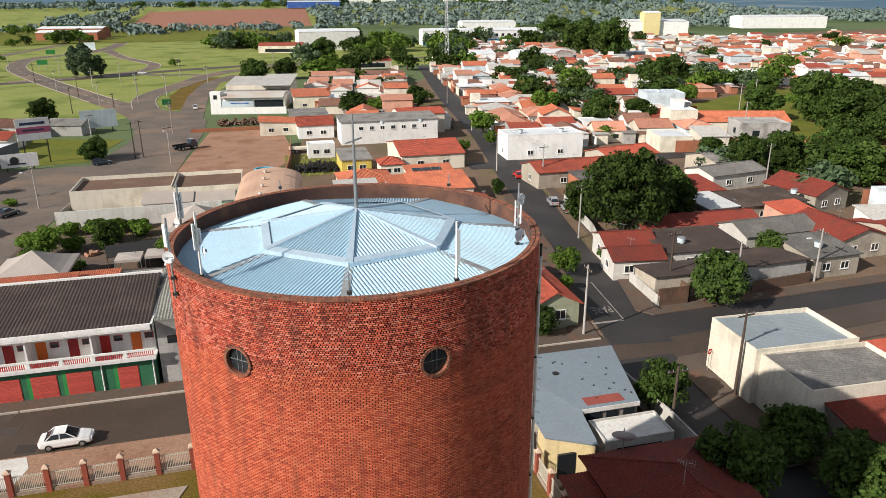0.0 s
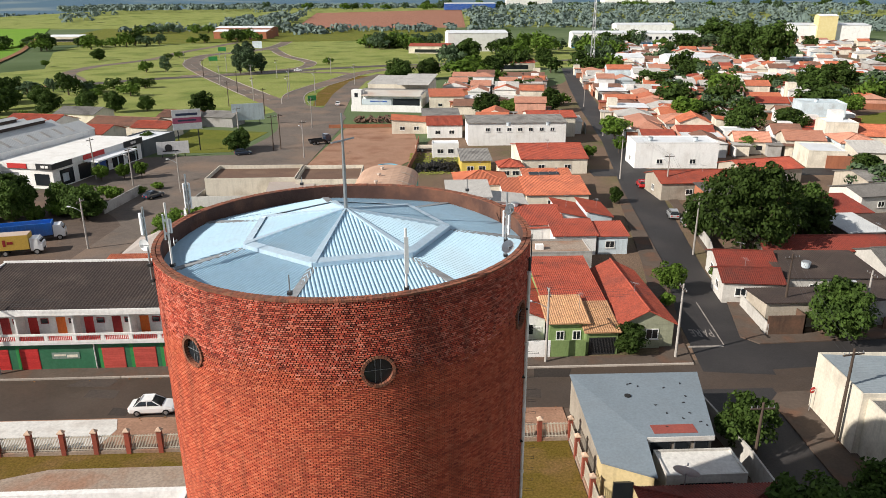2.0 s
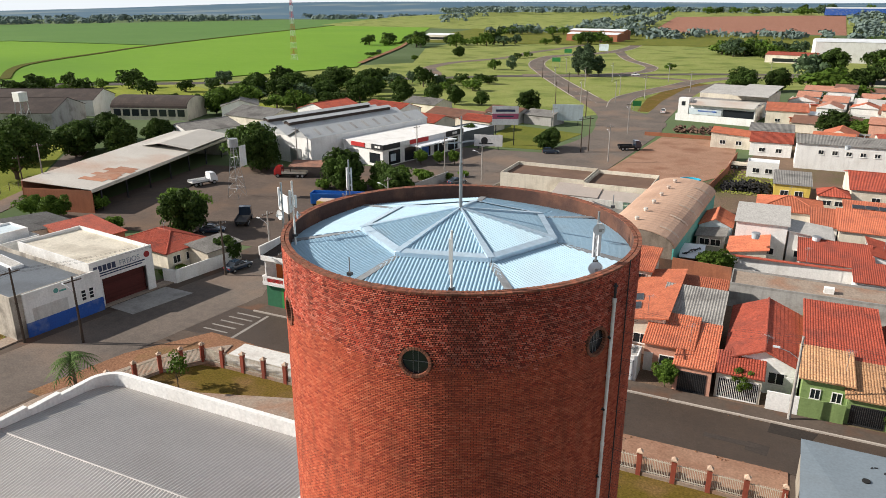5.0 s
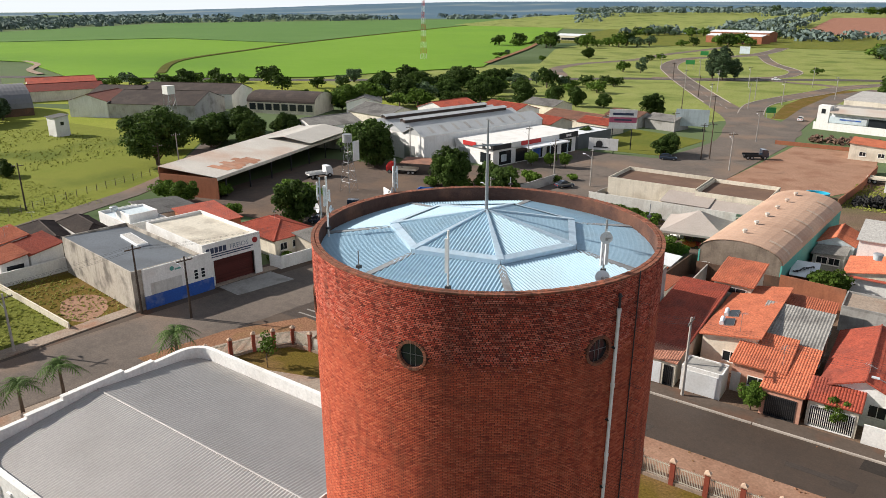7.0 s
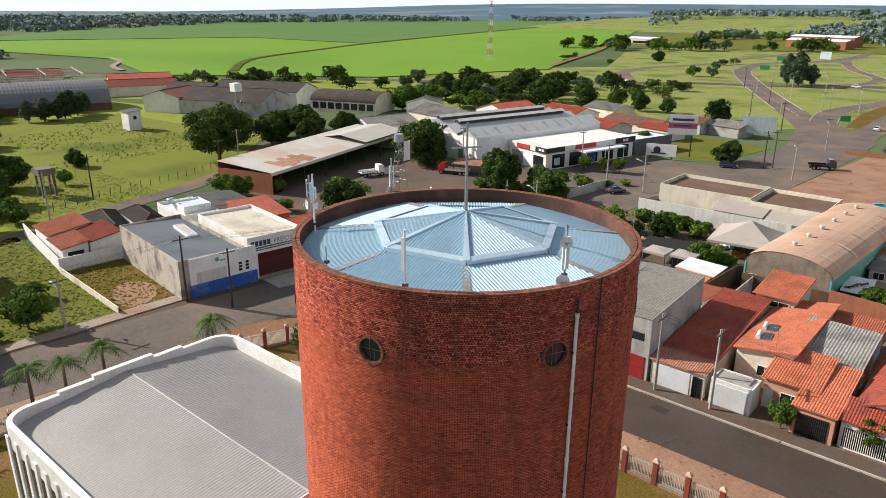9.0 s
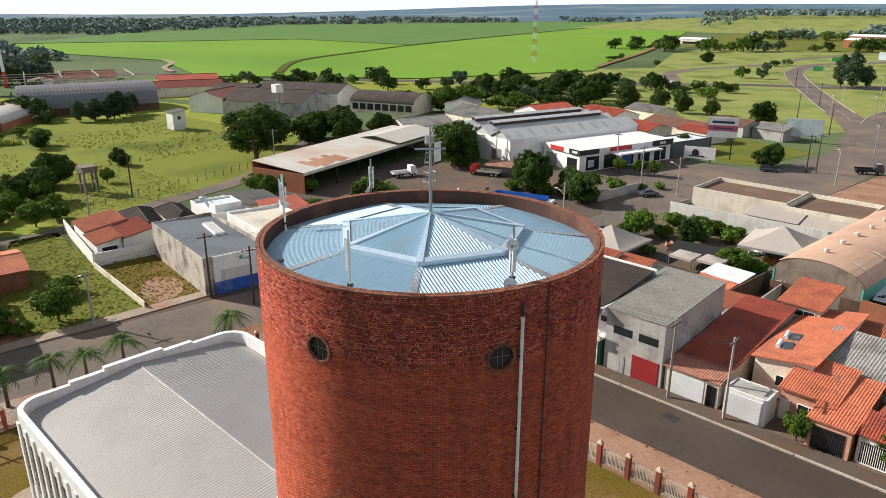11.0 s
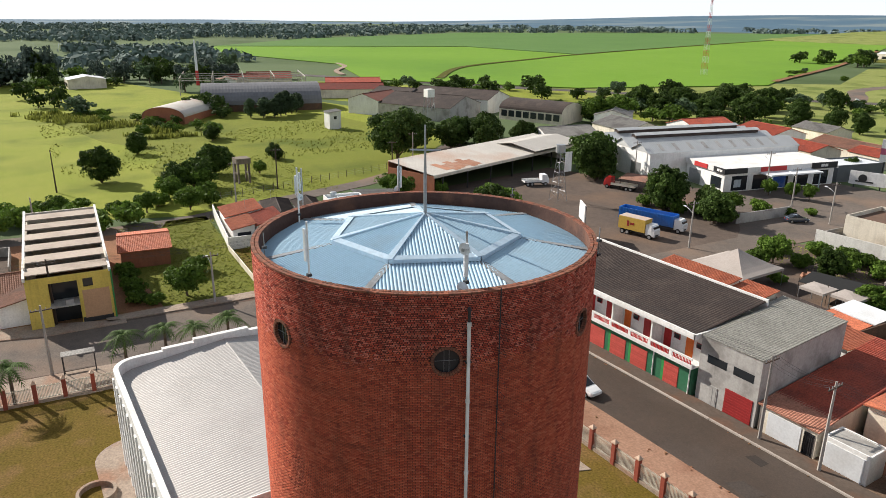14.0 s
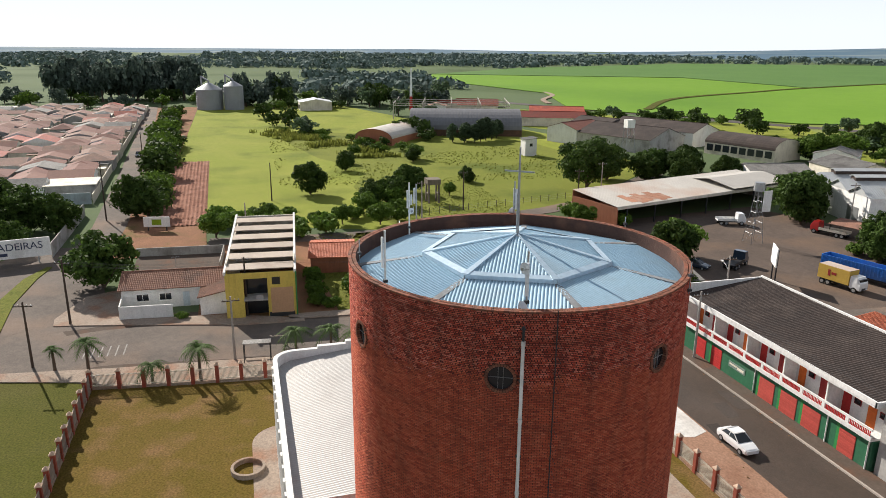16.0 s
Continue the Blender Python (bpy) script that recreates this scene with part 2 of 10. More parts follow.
FIBRO_DEEP = surf("deep_grey_fibre_cement", (0.165, 0.155, 0.145), (0.115, 0.108, 0.10), 0.4, 0.9, bump=0.2, vary=0.25, stain=(0.25, 0.235, 0.22), sscale=0.35, samount=0.6, streak=0.3, speck=0.3)
FIBRO_PALE = surf("pale_fibre_cement", (0.50, 0.48, 0.45), (0.42, 0.40, 0.375), 0.4, 0.9, bump=0.2, vary=0.1, stain=(0.33, 0.31, 0.29), sscale=0.3, samount=0.5, streak=0.25, speck=0.3)
FIBRO_DARK = surf("blackened_fibre_cement", (0.062, 0.044, 0.037), (0.038, 0.029, 0.026), 0.4, 0.9, bump=0.1, vary=0.1, stain=(0.10, 0.075, 0.062), sscale=0.25, streak=0.25, speck=0.3)
METAL = surf("galvanised_sheet", (0.58, 0.59, 0.59), (0.50, 0.51, 0.51), 0.5, 0.55, 0.2, vary=0.06, stain=(0.40, 0.41, 0.42), sscale=0.3, spec=0.5, speck=0.08)
METAL_WARM = surf("weathered_sheet", (0.60, 0.56, 0.50), (0.50, 0.46, 0.41), 0.3, 0.55, 0.2, vary=0.05, stain=(0.45, 0.24, 0.14), sscale=0.08, samount=0.5, speck=0.08)
RUST = surf("rusted_sheet", (0.46, 0.23, 0.14), (0.36, 0.165, 0.10), 0.5, 0.85, vary=0.12, stain=(0.52, 0.40, 0.32), sscale=0.35, speck=0.15)
WHITE_METAL = surf("white_sheet", (0.74, 0.76, 0.78), (0.66, 0.68, 0.70), 0.2, 0.5, 0.1, vary=0.05, stain=(0.52, 0.50, 0.47), sscale=0.2, samount=0.4, speck=0.08)
STEEL = surf("grey_steel", (0.42, 0.43, 0.44), (0.33, 0.34, 0.35), 1.0, 0.45, 0.7, vary=0.1, spec=0.5, speck=0.08)
DARK_STEEL = surf("dark_steel", (0.05, 0.05, 0.052), (0.035, 0.035, 0.038), 1.0, 0.5, 0.3, vary=0.1, speck=0.08)
BARK = surf("bark", (0.13, 0.095, 0.07), (0.085, 0.062, 0.045), 3.0, 0.95, bump=0.6, bscale=15)
POLE = surf("pole_concrete", (0.40, 0.37, 0.34), (0.31, 0.285, 0.26), 0.8, 0.9, bump=0.2, vary=0.15)
WOOD = surf("dark_wood", (0.085, 0.06, 0.045), (0.06, 0.043, 0.033), 1.5, 0.8, vary=0.2)
RUBBER = surf("tyre_rubber", (0.022, 0.021, 0.02), (0.015, 0.015, 0.015), 2, 0.85)
CANVAS = surf("awning_canvas", (0.40, 0.35, 0.32), (0.33, 0.29, 0.26), 0.5, 0.9, vary=0.05, stain=(0.40, 0.33, 0.29), speck=0.08)
PAINT_LINE = surf("road_paint", (0.34, 0.31, 0.28), (0.20, 0.18, 0.16), 0.8, 0.8, vary=0, stain=(0.14, 0.12, 0.11), sscale=0.6, samount=0.8)
YELLOW_BOX = surf("ochre_box_paint", (0.55, 0.36, 0.07), (0.48, 0.31, 0.06), 0.6, 0.6, vary=0)
BLUE_BOX = surf("bright_blue_steel", (0.02, 0.17, 0.58), (0.02, 0.13, 0.46), 0.6, 0.5, vary=0, stain=(0.12, 0.16, 0.25))
LETTER = surf("navy_lettering", (0.05, 0.06, 0.11), (0.04, 0.05, 0.09), 2, 0.7, vary=0)


def gloss(name, col, rough=0.12, spec=0.5, metal=0.0, coat=0.0):
    m = surf(name, col, tuple(0.93 * v for v in col), 1.0, rough, metal, vary=0, spec=spec, speck=0)
    m.node_tree.nodes["Principled BSDF"].inputs["Coat Weight"].default_value = coat
    return m


GLASS = gloss("dark_window_glass", (0.018, 0.022, 0.026), 0.08, 0.6)
CAR_WHITE = gloss("white_car_paint", (0.78, 0.78, 0.78), 0.25, coat=0.8)
CAR_SILVER = gloss("silver_car_paint", (0.45, 0.46, 0.47), 0.3, metal=0.4, coat=0.8)
CAR_DARK = gloss("dark_blue_car_paint", (0.02, 0.035, 0.06), 0.2, coat=0.8)
CAR_RED = gloss("red_car_paint", (0.45, 0.02, 0.02), 0.25, coat=0.8)


def leaves(name, c1, c2):
    m = surf(name, c1, c2, 0.5, 0.7, vary=0.22, spec=0.1, speck=0)
    n, l = m.node_tree.nodes, m.node_tree.links
    b = n["Principled BSDF"]
    src = b.inputs["Base Color"].links[0].from_socket
    geo = n.new("ShaderNodeNewGeometry")
    r = n.new("ShaderNodeMapRange")
    r.inputs["To Min"].default_value, r.inputs["To Max"].default_value = 0.6, 1.3
    l.new(geo.outputs["Random Per Island"], r.inputs["Value"])
    h = n.new("ShaderNodeHueSaturation")
    l.new(r.outputs[0], h.inputs["Value"])
    l.new(src, h.inputs["Color"])
    l.new(h.outputs[0], b.inputs["Base Color"])
    tr = n.new("ShaderNodeBsdfTranslucent")
    l.new(h.outputs[0], tr.inputs["Color"])
    mx = n.new("ShaderNodeMixShader")
    mx.inputs[0].default_value = 0.28
    l.new(b.outputs[0], mx.inputs[1]), l.new(tr.outputs[0], mx.inputs[2])
    l.new(mx.outputs[0], n["Material Output"].inputs["Surface"])
    return m


LEAF = leaves("dark_foliage", (0.070, 0.115, 0.022), (0.042, 0.075, 0.017))
LEAF_LIGHT = leaves("fresh_foliage", (0.115, 0.185, 0.026), (0.075, 0.135, 0.021))
LEAF_GREY = leaves("grey_green_foliage", (0.085, 0.125, 0.062), (0.058, 0.092, 0.048))
# glaucous gum leaf, lightened further with western distance haze in the colour
LEAF_GUM = leaves("hazy_glaucous_gum_foliage", (0.135, 0.180, 0.140), (0.095, 0.135, 0.108))
TALL_GRASS = leaves("tall_scrub_grass", (0.30, 0.31, 0.065), (0.215, 0.25, 0.05))
LEAF_PALM = leaves("palm_foliage", (0.11, 0.17, 0.05), (0.08, 0.13, 0.04))


# ---- building kit ----
class Shape:
    """Collects boxes, sheets and prisms into one mesh."""

    def __init__(self):
        self.v, self.f = [], []

    def add(self, verts, faces):
        k = len(self.v)
        self.v.extend(tuple(p) for p in verts)
        self.f.extend(tuple(i + k for i in f) for f in faces)
        return self

    def box(self, x0, x1, y0, y1, z0, z1, m=None):
        p = [Vector((x, y, z)) for z in (z0, z1) for y in (y0, y1) for x in (x0, x1)]
        if m is not None:
            p = [m @ q for q in p]
        return self.add(p, [(0, 2, 3, 1), (4, 5, 7, 6), (0, 1, 5, 4), (2, 6, 7, 3), (0, 4, 6, 2), (1, 3, 7, 5)])

    def prism(self, ring, z0, z1):
        """An upright block over an outline given anticlockwise."""
        n = len(ring)
        v = [(x, y, z0) for x, y in ring] + [(x, y, z1) for x, y in ring]
        return self.add(v, [tuple(range(n, 2 * n)), tuple(range(n - 1, -1, -1))] + [(i, (i + 1) % n, n + (i + 1) % n, n + i) for i in range(n)])

    def tube(self, a, b, r0, r1=None, n=8):
        """A tapered round bar from a to b."""
        a, b = Vector(a), Vector(b)
        r1 = r0 if r1 is None else r1
        d = (b - a).normalized()
        s = d.cross(Vector((0, 0, 1)) if abs(d.z) < 0.95 else Vector((1, 0, 0))).normalized()
        t = d.cross(s)
        ring = [(math.cos(2 * math.pi * i / n), math.sin(2 * math.pi * i / n)) for i in range(n)]
        v = [a + (s * c + t * q) * r0 for c, q in ring] + [b + (s * c + t * q) * r1 for c, q in ring]
        return self.add(v, [tuple(range(n)), tuple(range(2 * n - 1, n - 1, -1))] + [(i, n + i, n + (i + 1) % n, (i + 1) % n) for i in range(n)])

    def pipe(self, pts, radii, n=8):
        """One round skin through a line of points, with a radius at each."""
        p = [Vector(q) for q in pts]
        k0 = len(self.v)
        for i, q in enumerate(p):
            d = (p[min(i + 1, len(p) - 1)] - p[max(i - 1, 0)]).normalized()
            s = d.cross(Vector((0, 0, 1)) if abs(d.z) < 0.95 else Vector((1, 0, 0))).normalized()
            t = d.cross(s)
            self.v.extend(tuple(q + (s * math.cos(2 * math.pi * j / n) + t * math.sin(2 * math.pi * j / n)) * radii[i]) for j in range(n))
        self.f.extend((k0 + i * n + j, k0 + (i + 1) * n + j, k0 + (i + 1) * n + (j + 1) % n, k0 + i * n + (j + 1) % n) for i in range(len(p) - 1) for j in range(n))
        return self

    def slab(self, quad, t):
        """A board under a flat outline of points, t thick downwards."""
        n = len(quad)
        q = [Vector(p) for p in quad]
        nrm = (q[1] - q[0]).cross(q[2] - q[0]).normalized()
        if nrm.z < 0:
            nrm = -nrm
            q.reverse()
        v = q + [p - nrm * t for p in q]
        return self.add(v, [tuple(range(n)), tuple(range(2 * n - 1, n - 1, -1))] + [(i, n + i, n + (i + 1) % n, (i + 1) % n) for i in range(n)])

    def waves(self, a, b, c, d, wave=0.22, amp=0.03, row=0.0, lift=0.025, thick=0.09):
        """A ribbed sheet: eave from a to b, ridge from d to c; with rows that overlap like tiles where row is given."""
        a, b, c, d = (np.array(p, float) for p in (a, b, c, d))
        nrm = np.cross(b - a, d - a)
        nrm /= np.linalg.norm(nrm)
        if nrm[2] < 0:
            nrm = -nrm
        L = np.linalg.norm(b - a)
        e = (b - a) / L
        nu = max(2, int(L / wave * 4)) + 1
        u = np.linspace(0, L, nu)
        ud, uc = float(np.dot(d - a, e)), float(np.dot(c - a, e))
        up_way = (d - a) - ud * e
        # ribs run straight up the slope and end at the hips
        top = np.minimum(1.0, np.minimum(u / ud if ud > 0.01 else 1.0, (L - u) / (L - uc) if L - uc > 0.01 else 1.0))
        rise = np.abs(np.sin(np.arange(nu) * math.pi / 4)) if row else 0.5 + 0.5 * np.sin(np.arange(nu) * math.pi / 2)
        if row:
            k = max(1, int(np.linalg.norm(up_way) / row))
            vs = np.array([x for i in range(k) for x in (i / k, (i + 0.999) / k)])
            up = np.array([x for i in range(k) for x in (lift, 0.0)])
        else:
            vs, up = np.array([0.0, 1.0]), np.zeros(2)
        vv = np.minimum(vs[:, None], top[None])
        p = a + u[None, :, None] * e + vv[:, :, None] * up_way + nrm * (rise[None, :, None] * amp + up[:, None, None])
        nv = len(vs)
        i = np.arange(nv - 1)[:, None] * nu + np.arange(nu - 1)[None]
        f = np.stack([i, i + 1, i + nu + 1, i + nu], -1).reshape(-1, 4).tolist()
        rim = list(range(nu)) + [k * nu + nu - 1 for k in range(1, nv)] + [(nv - 1) * nu + k for k in range(nu - 2, -1, -1)] + [k * nu for k in range(nv - 2, 0, -1)]
        q = p.reshape(-1, 3)
        base = a + u[None, :, None] * e + vv[:, :, None] * up_way - nrm * thick
        low = base.reshape(-1, 3)[rim]
        n0, n = nu * nv, len(rim)
        f += [(rim[k], n0 + k, n0 + (k + 1) % n, rim[(k + 1) % n]) for k in range(n)]
        f.append(tuple(range(n0 + n - 1, n0 - 1, -1)))
        return self.add(q.tolist() + low.tolist(), f)

    def mesh(self, name, smooth=False):
        m = bpy.data.meshes.new(name)
        m.from_pydata(self.v, [], self.f)
        if smooth:
            m.shade_smooth()
        m.update()
        return m


def part(name, shape, material, parent=None, label="", smooth=False):
    """One mesh object, under a thing or a part of it."""
    me = shape.mesh(name, smooth) if isinstance(shape, Shape) else shape
    if not me.materials:
        me.materials.append(material)
    ob = new(name, me)
    ob.parent = parent
    if label:
        ob["label"] = label
    return ob


def thing(name, m, label, category, group="", kind=""):
    ob = new(name)
    ob.empty_display_size = 0.3
    ob.matrix_world = m
    return tagged(ob, label, category, group, kind)


def structure(name, shape, material, label, category="", smooth=False):
    return tagged(part(name, shape, material, None, label, smooth), label, category or name.rstrip("_0123456789").replace("_", " "), kind="structure")


def sheet(ring, z):
    """A flat outline at height z with a little depth."""
    return Shape().prism(ring, z - 0.3, z)


def rect(x0, x1, y0, y1):
    return [(x0, y0), (x1, y0), (x1, y1), (x0, y1)]


def strip(pts, width, z):
    """A road along a line of points."""
    s = Shape()
    p = [Vector((x, y)) for x, y in pts]
    w = width if isinstance(width, (list, tuple)) else [width] * len(p)
    v = []
    for i, q in enumerate(p):
        d = (p[min(i + 1, len(p) - 1)] - p[max(i - 1, 0)]).normalized()
        o = Vector((-d.y, d.x)) * w[i] / 2
        v += [(q.x + o.x, q.y + o.y, z), (q.x - o.x, q.y - o.y, z), (q.x - o.x, q.y - o.y, z - 0.25), (q.x + o.x, q.y + o.y, z - 0.25)]
    f = []
    for i in range(len(p) - 1):
        k = 4 * i
        f += [(k + a, k + (a + 1) % 4, k + 4 + (a + 1) % 4, k + 4 + a)[::-1] for a in range(4)]
    f += [(0, 1, 2, 3), (4 * len(p) - 1, 4 * len(p) - 2, 4 * len(p) - 3, 4 * len(p) - 4)]
    return s.add(v, f)


def curve_pts(pts, n=8):
    """A smooth line through points."""
    p = [Vector(q) for q in pts]
    out = []
    for i in range(len(p) - 1):
        a, b, c, d = p[max(i - 1, 0)], p[i], p[i + 1], p[min(i + 2, len(p) - 1)]
        for k in range(n):
            t = k / n
            out.append(0.5 * (2 * b + (c - a) * t + (2 * a - 5 * b + 4 * c - d) * t * t + (3 * b - a - 3 * c + d) * t ** 3))
    return [tuple(q) for q in out + [p[-1]]]


# ---- ground, roads, fields ----
structure("ground", sheet([(3150 * math.cos(a * math.pi / 48), 3150 * math.sin(a * math.pi / 48)) for a in range(96)], -0.06), GROUND, "wide open country of grass, scrub and bare earth", "ground")
structure("ground_town", sheet([(-30, 67), (36, 66), (120, 60), (700, 60), (700, 700), (150, 560), (75, 330), (20, 240), (5, 165), (-5, 142), (-34, 142), (-40, 80)], -0.03), TOWN_EARTH, "trodden earth yards between the town houses", "ground")
structure("ground_south_east", sheet(rect(19, 120, -60, 66), -0.035), PAVING_DIMMED, "trodden earth yards between the houses", "ground")
structure("ground_compound", sheet([(-46, -1.8), (19, -1.8), (19, 57.4), (-37, 57.4), (-44, 50)], 0.0), LAWN, "patchy dry lawn inside the fenced compound", "lawn")
structure("ground_verge", sheet([(-36, 52.4), (19.6, 52.4), (19.6, 57.5), (-36, 57.5)], 0.05), PINK_EARTH, "bare red earth verge with worn concrete", "verge")
structure("ground_corner_lawn", sheet([(-52, -14), (-47, -1.9), (-20, -1.9), (-20, -40), (-54, -40)], 0.0), GRASS_DARK, "dark green grass outside the fence", "lawn")
structure("road_main", strip([(-60, 61.3), (36, 61.3), (76, 65.3), (160, 72)], [8, 7.6, 7.2, 7.2], 0.0), ASPHALT, "dark asphalt street with worn edges", "road")
structure("road_west", strip(curve_pts([(-90, -60), (-59, -18), (-57.5, 0), (-55, 20), (-52.5, 45), (-49.5, 66), (-46, 90), (-43, 118), (-40, 150)], 6), [11.5] * 49, 0.004), ASPHALT_OLD, "worn grey asphalt avenue patched with earth", "road")
structure("verge_avenue", strip(curve_pts([(-59, -18), (-57.5, 0), (-55, 20), (-52.5, 45), (-49.5, 66), (-46, 90), (-43, 118)], 6), 21, -0.004), PAVING_DIMMED, "bare brown earth edges of the avenue", "verge")
structure("road_forecourt", sheet([(-38, 142), (-4, 142), (-3, 151), (-19, 160), (-15.5, 213), (-30, 216), (-37, 176)], 0.008), ASPHALT_OLD, "worn asphalt before the earth lot", "road")
structure("yard_tents", sheet([(-40, 82), (-1, 83), (-2, 100), (6, 112), (2, 124), (-38, 124)], -0.012), YARD, "dark littered yard behind the shops", "yard")
structure("road_east", strip([(39, 63), (43.4, 94), (51.8, 139), (60.7, 190), (68, 248), (76.5, 305), (92, 400)], 7.2, 0.008), ASPHALT_GREY, "asphalt side street climbing between the houses", "road")
structure("road_corner", sheet([(41.5, 63.5), (92, 67.5), (92, 71.5), (44, 69.4), (42.4, 71.5)], 0.003), ASPHALT_GREY, "grey asphalt at the street corner", "road")
structure("ground_park", sheet([(122, 160), (150, 134), (186, 152), (250, 210), (250, 255), (200, 255), (150, 226), (130, 194)], -0.01), GRASS, "shady grass of the town park", "grass")
structure("road_cross", strip([(45, 152), (110, 150), (220, 170)], 6.5, 0.006), ASPHALT_GREY, "narrow asphalt cross street", "road")
structure("road_south_east", strip([(37.2, 60), (36.8, 20), (35, -60)], 7.4, 0.012), ASPHALT_GREY, "shaded asphalt side street", "road")
structure("road_back", strip([(-104, 8), (-102.1, 30.2), (-103.3, 41.5), (-113.8, 80.3), (-122, 98), (-150, 130)], 5, 0.03), ASPHALT_OLD, "narrow worn back street by the pasture fence", "road")
structure("road_north_west", strip([(-64, -8), (-92, -12), (-121, -11.6), (-185, -15.6), (-234, -19.1), (-307, -25.2), (-400, -33)], [10, 7, 6.5, 6.5, 6.5, 6.5, 6.5], 0.01), ASPHALT_OLD, "pale worn street leading out to the estate", "road")
structure("road_fork", sheet([(-59, -22), (-74, -30), (-97, -27), (-106, -21), (-106, -9), (-88, -7), (-77, -7.5), (-66, -9.5), (-59, -6)], 0.006), ASPHALT_OLD, "broad worn asphalt where the streets fork", "road")
structure("grass_median", strip([(-64, -16.5), (-76, -18.6), (-88, -18.0), (-94, -16.6)], [1.2, 2.6, 2.0, 0.8], 0.13), GRASS, "narrow raised grass median between the streets", "grass")
structure("verge_estate", sheet([(-96, -8), (-98, 8), (-117, 7), (-122, -3.5), (-395, -8.2), (-395, -31), (-300, -24), (-185, -12.5), (-121, -9)], -0.012), EARTH, "bare earth and dead leaves under the street trees", "verge")
structure("road_left", strip([(-66, -12), (-85, -25), (-110, -50)], 8, 0.014), ASPHALT_OLD, "pale worn street", "road")
structure("yard_depot", sheet([(-46, 86), (-44, 118), (-62, 148), (-92, 132), (-106, 128), (-100, 82), (-70, 84)], 0.006), YARD, "oil-stained gravel yard of the truck depot", "yard")
structure("yard_market", sheet([(-43, 118), (-36, 150), (-24, 178), (-39, 176), (-60, 174), (-66, 146)], 0.01), ASPHALT_OLD, "worn forecourt before the shops", "yard")
AVENUE = curve_pts([(-40, 145), (-32, 181), (-27, 215), (-28.7, 241.5), (-48, 277.2), (-73.2, 327.7), (-103.1, 390.8), (-127.9, 452.3), (-136, 516.3), (-115.7, 556), (-105.8, 610.8), (-109, 692), (-125, 820)], 6)
BRANCH = curve_pts([(-27, 232), (-35.4, 256.8), (-41.3, 291.7), (-38.3, 315.8), (-29.6, 348.7), (-22, 378), (-6, 404), (30, 428)], 6)
RAMP = curve_pts([(-106, 604), (-100, 575), (-80, 507.7), (-60.9, 465.6), (-54.6, 442.1), (-57.7, 412.8), (-79.9, 387.6), (-110, 372)], 6)
HIGHWAY = curve_pts([(-420, 160), (-250, 258), (-190, 305), (-143.3, 340.1), (-118, 362.3), (-78.3, 381.5), (-52.3, 402), (-11.4, 424.3), (60, 446), (220, 478), (520, 520)], 6)
structure("road_junction", strip(AVENUE, [11] * 10 + [12, 13, 15, 17, 19, 21, 22, 22, 21, 19, 17, 15, 13, 12] + [10.5] * (len(AVENUE) - 24), 0.012), ASPHALT_OLD, "broad avenue opening into a junction", "road")
structure("road_branch", strip(BRANCH, [15, 14, 13, 12, 11, 10] + [9] * (len(BRANCH) - 6), 0.016), ASPHALT_OLD, "curving slip road round the green island", "road")
structure("road_ramp", strip(RAMP, 7.5, 0.02), ASPHALT_OLD, "looping ramp round the pine island", "road")
structure("road_highway", strip(HIGHWAY, 10, 0.014), ASPHALT, "grey highway beyond the green belt", "road")
structure("road_loop", strip(curve_pts([(-60, 396), (-46.1, 388), (-30, 384), (-24, 370), (-30, 352)], 6), 6, 0.024), ASPHALT_OLD, "short link road on the grass", "road")
structure("road_country", strip(curve_pts([(-146, 338), (-158, 363), (-175, 393), (-178, 432), (-170, 458), (-162, 492), (-163, 550), (-156, 617), (-150, 707)], 6), 8, 0.018), ASPHALT_OLD, "narrow road joining the avenue from the fields", "road")
structure("road_shop", strip([(-19, 214), (-21.3, 238), (-22.2, 295.1), (-19.3, 343.5), (-8, 376)], [9, 8, 8, 8, 8], 0.02), ASPHALT_OLD, "dusty access road by the shops", "road")
structure("grass_island", sheet([(-300, 265), (-150, 205), (-66, 205), (-40, 250), (-24, 262), (-12, 330), (60, 395), (150, 430), (140, 640), (-80, 1000), (-330, 1000), (-260, 560), (-200, 420)], -0.02), VERGE, "mown bright green verges of the interchange", "grass")
structure("verge_dry", sheet([(-30, 262), (-26, 262), (-24, 330), (-14, 366), (-22, 368), (-31, 330), (-33, 300)], 0.0), LAWN, "dry grass verge beside the slip road", "grass")
for line, off, wid in ((AVENUE, 4.9, 0.3), (AVENUE, -4.9, 0.3), (BRANCH, 4.2, 0.35), (BRANCH, -4.2, 0.35), (RAMP, 3.4, 0.3), (RAMP, -3.4, 0.3)):
    pts = [Vector(q) for q in line[26 if line is AVENUE else 8:]]
    side = []
    for i, q in enumerate(pts):
        d = (pts[min(i + 1, len(pts) - 1)] - pts[max(i - 1, 0)]).normalized()
        side.append((q.x - d.y * off, q.y + d.x * off))
    structure("kerb", strip(side, wid, 0.10), KERB, "pale concrete edge kerb", "kerb")
structure("grass_sign_corner", sheet([(-58, 178), (-40, 180), (-36, 208), (-60, 215)], 0.0), GRASS, "bright grass corner below the hoarding", "grass")
structure("earth_square", sheet([(-14, 213), (-19, 160), (-2, 152), (8, 172), (6, 214)], 0.0), PINK_EARTH, "swept red earth lot", "yard")
structure("field_pasture", sheet([(-118, 6), (-104, 45), (-112, 80), (-124, 96), (-160, 135), (-230, 140), (-262, 132), (-318, 92), (-398, 70), (-398, -8), (-140, -4)], -0.01), PASTURE, "bright sunlit pasture", "field")
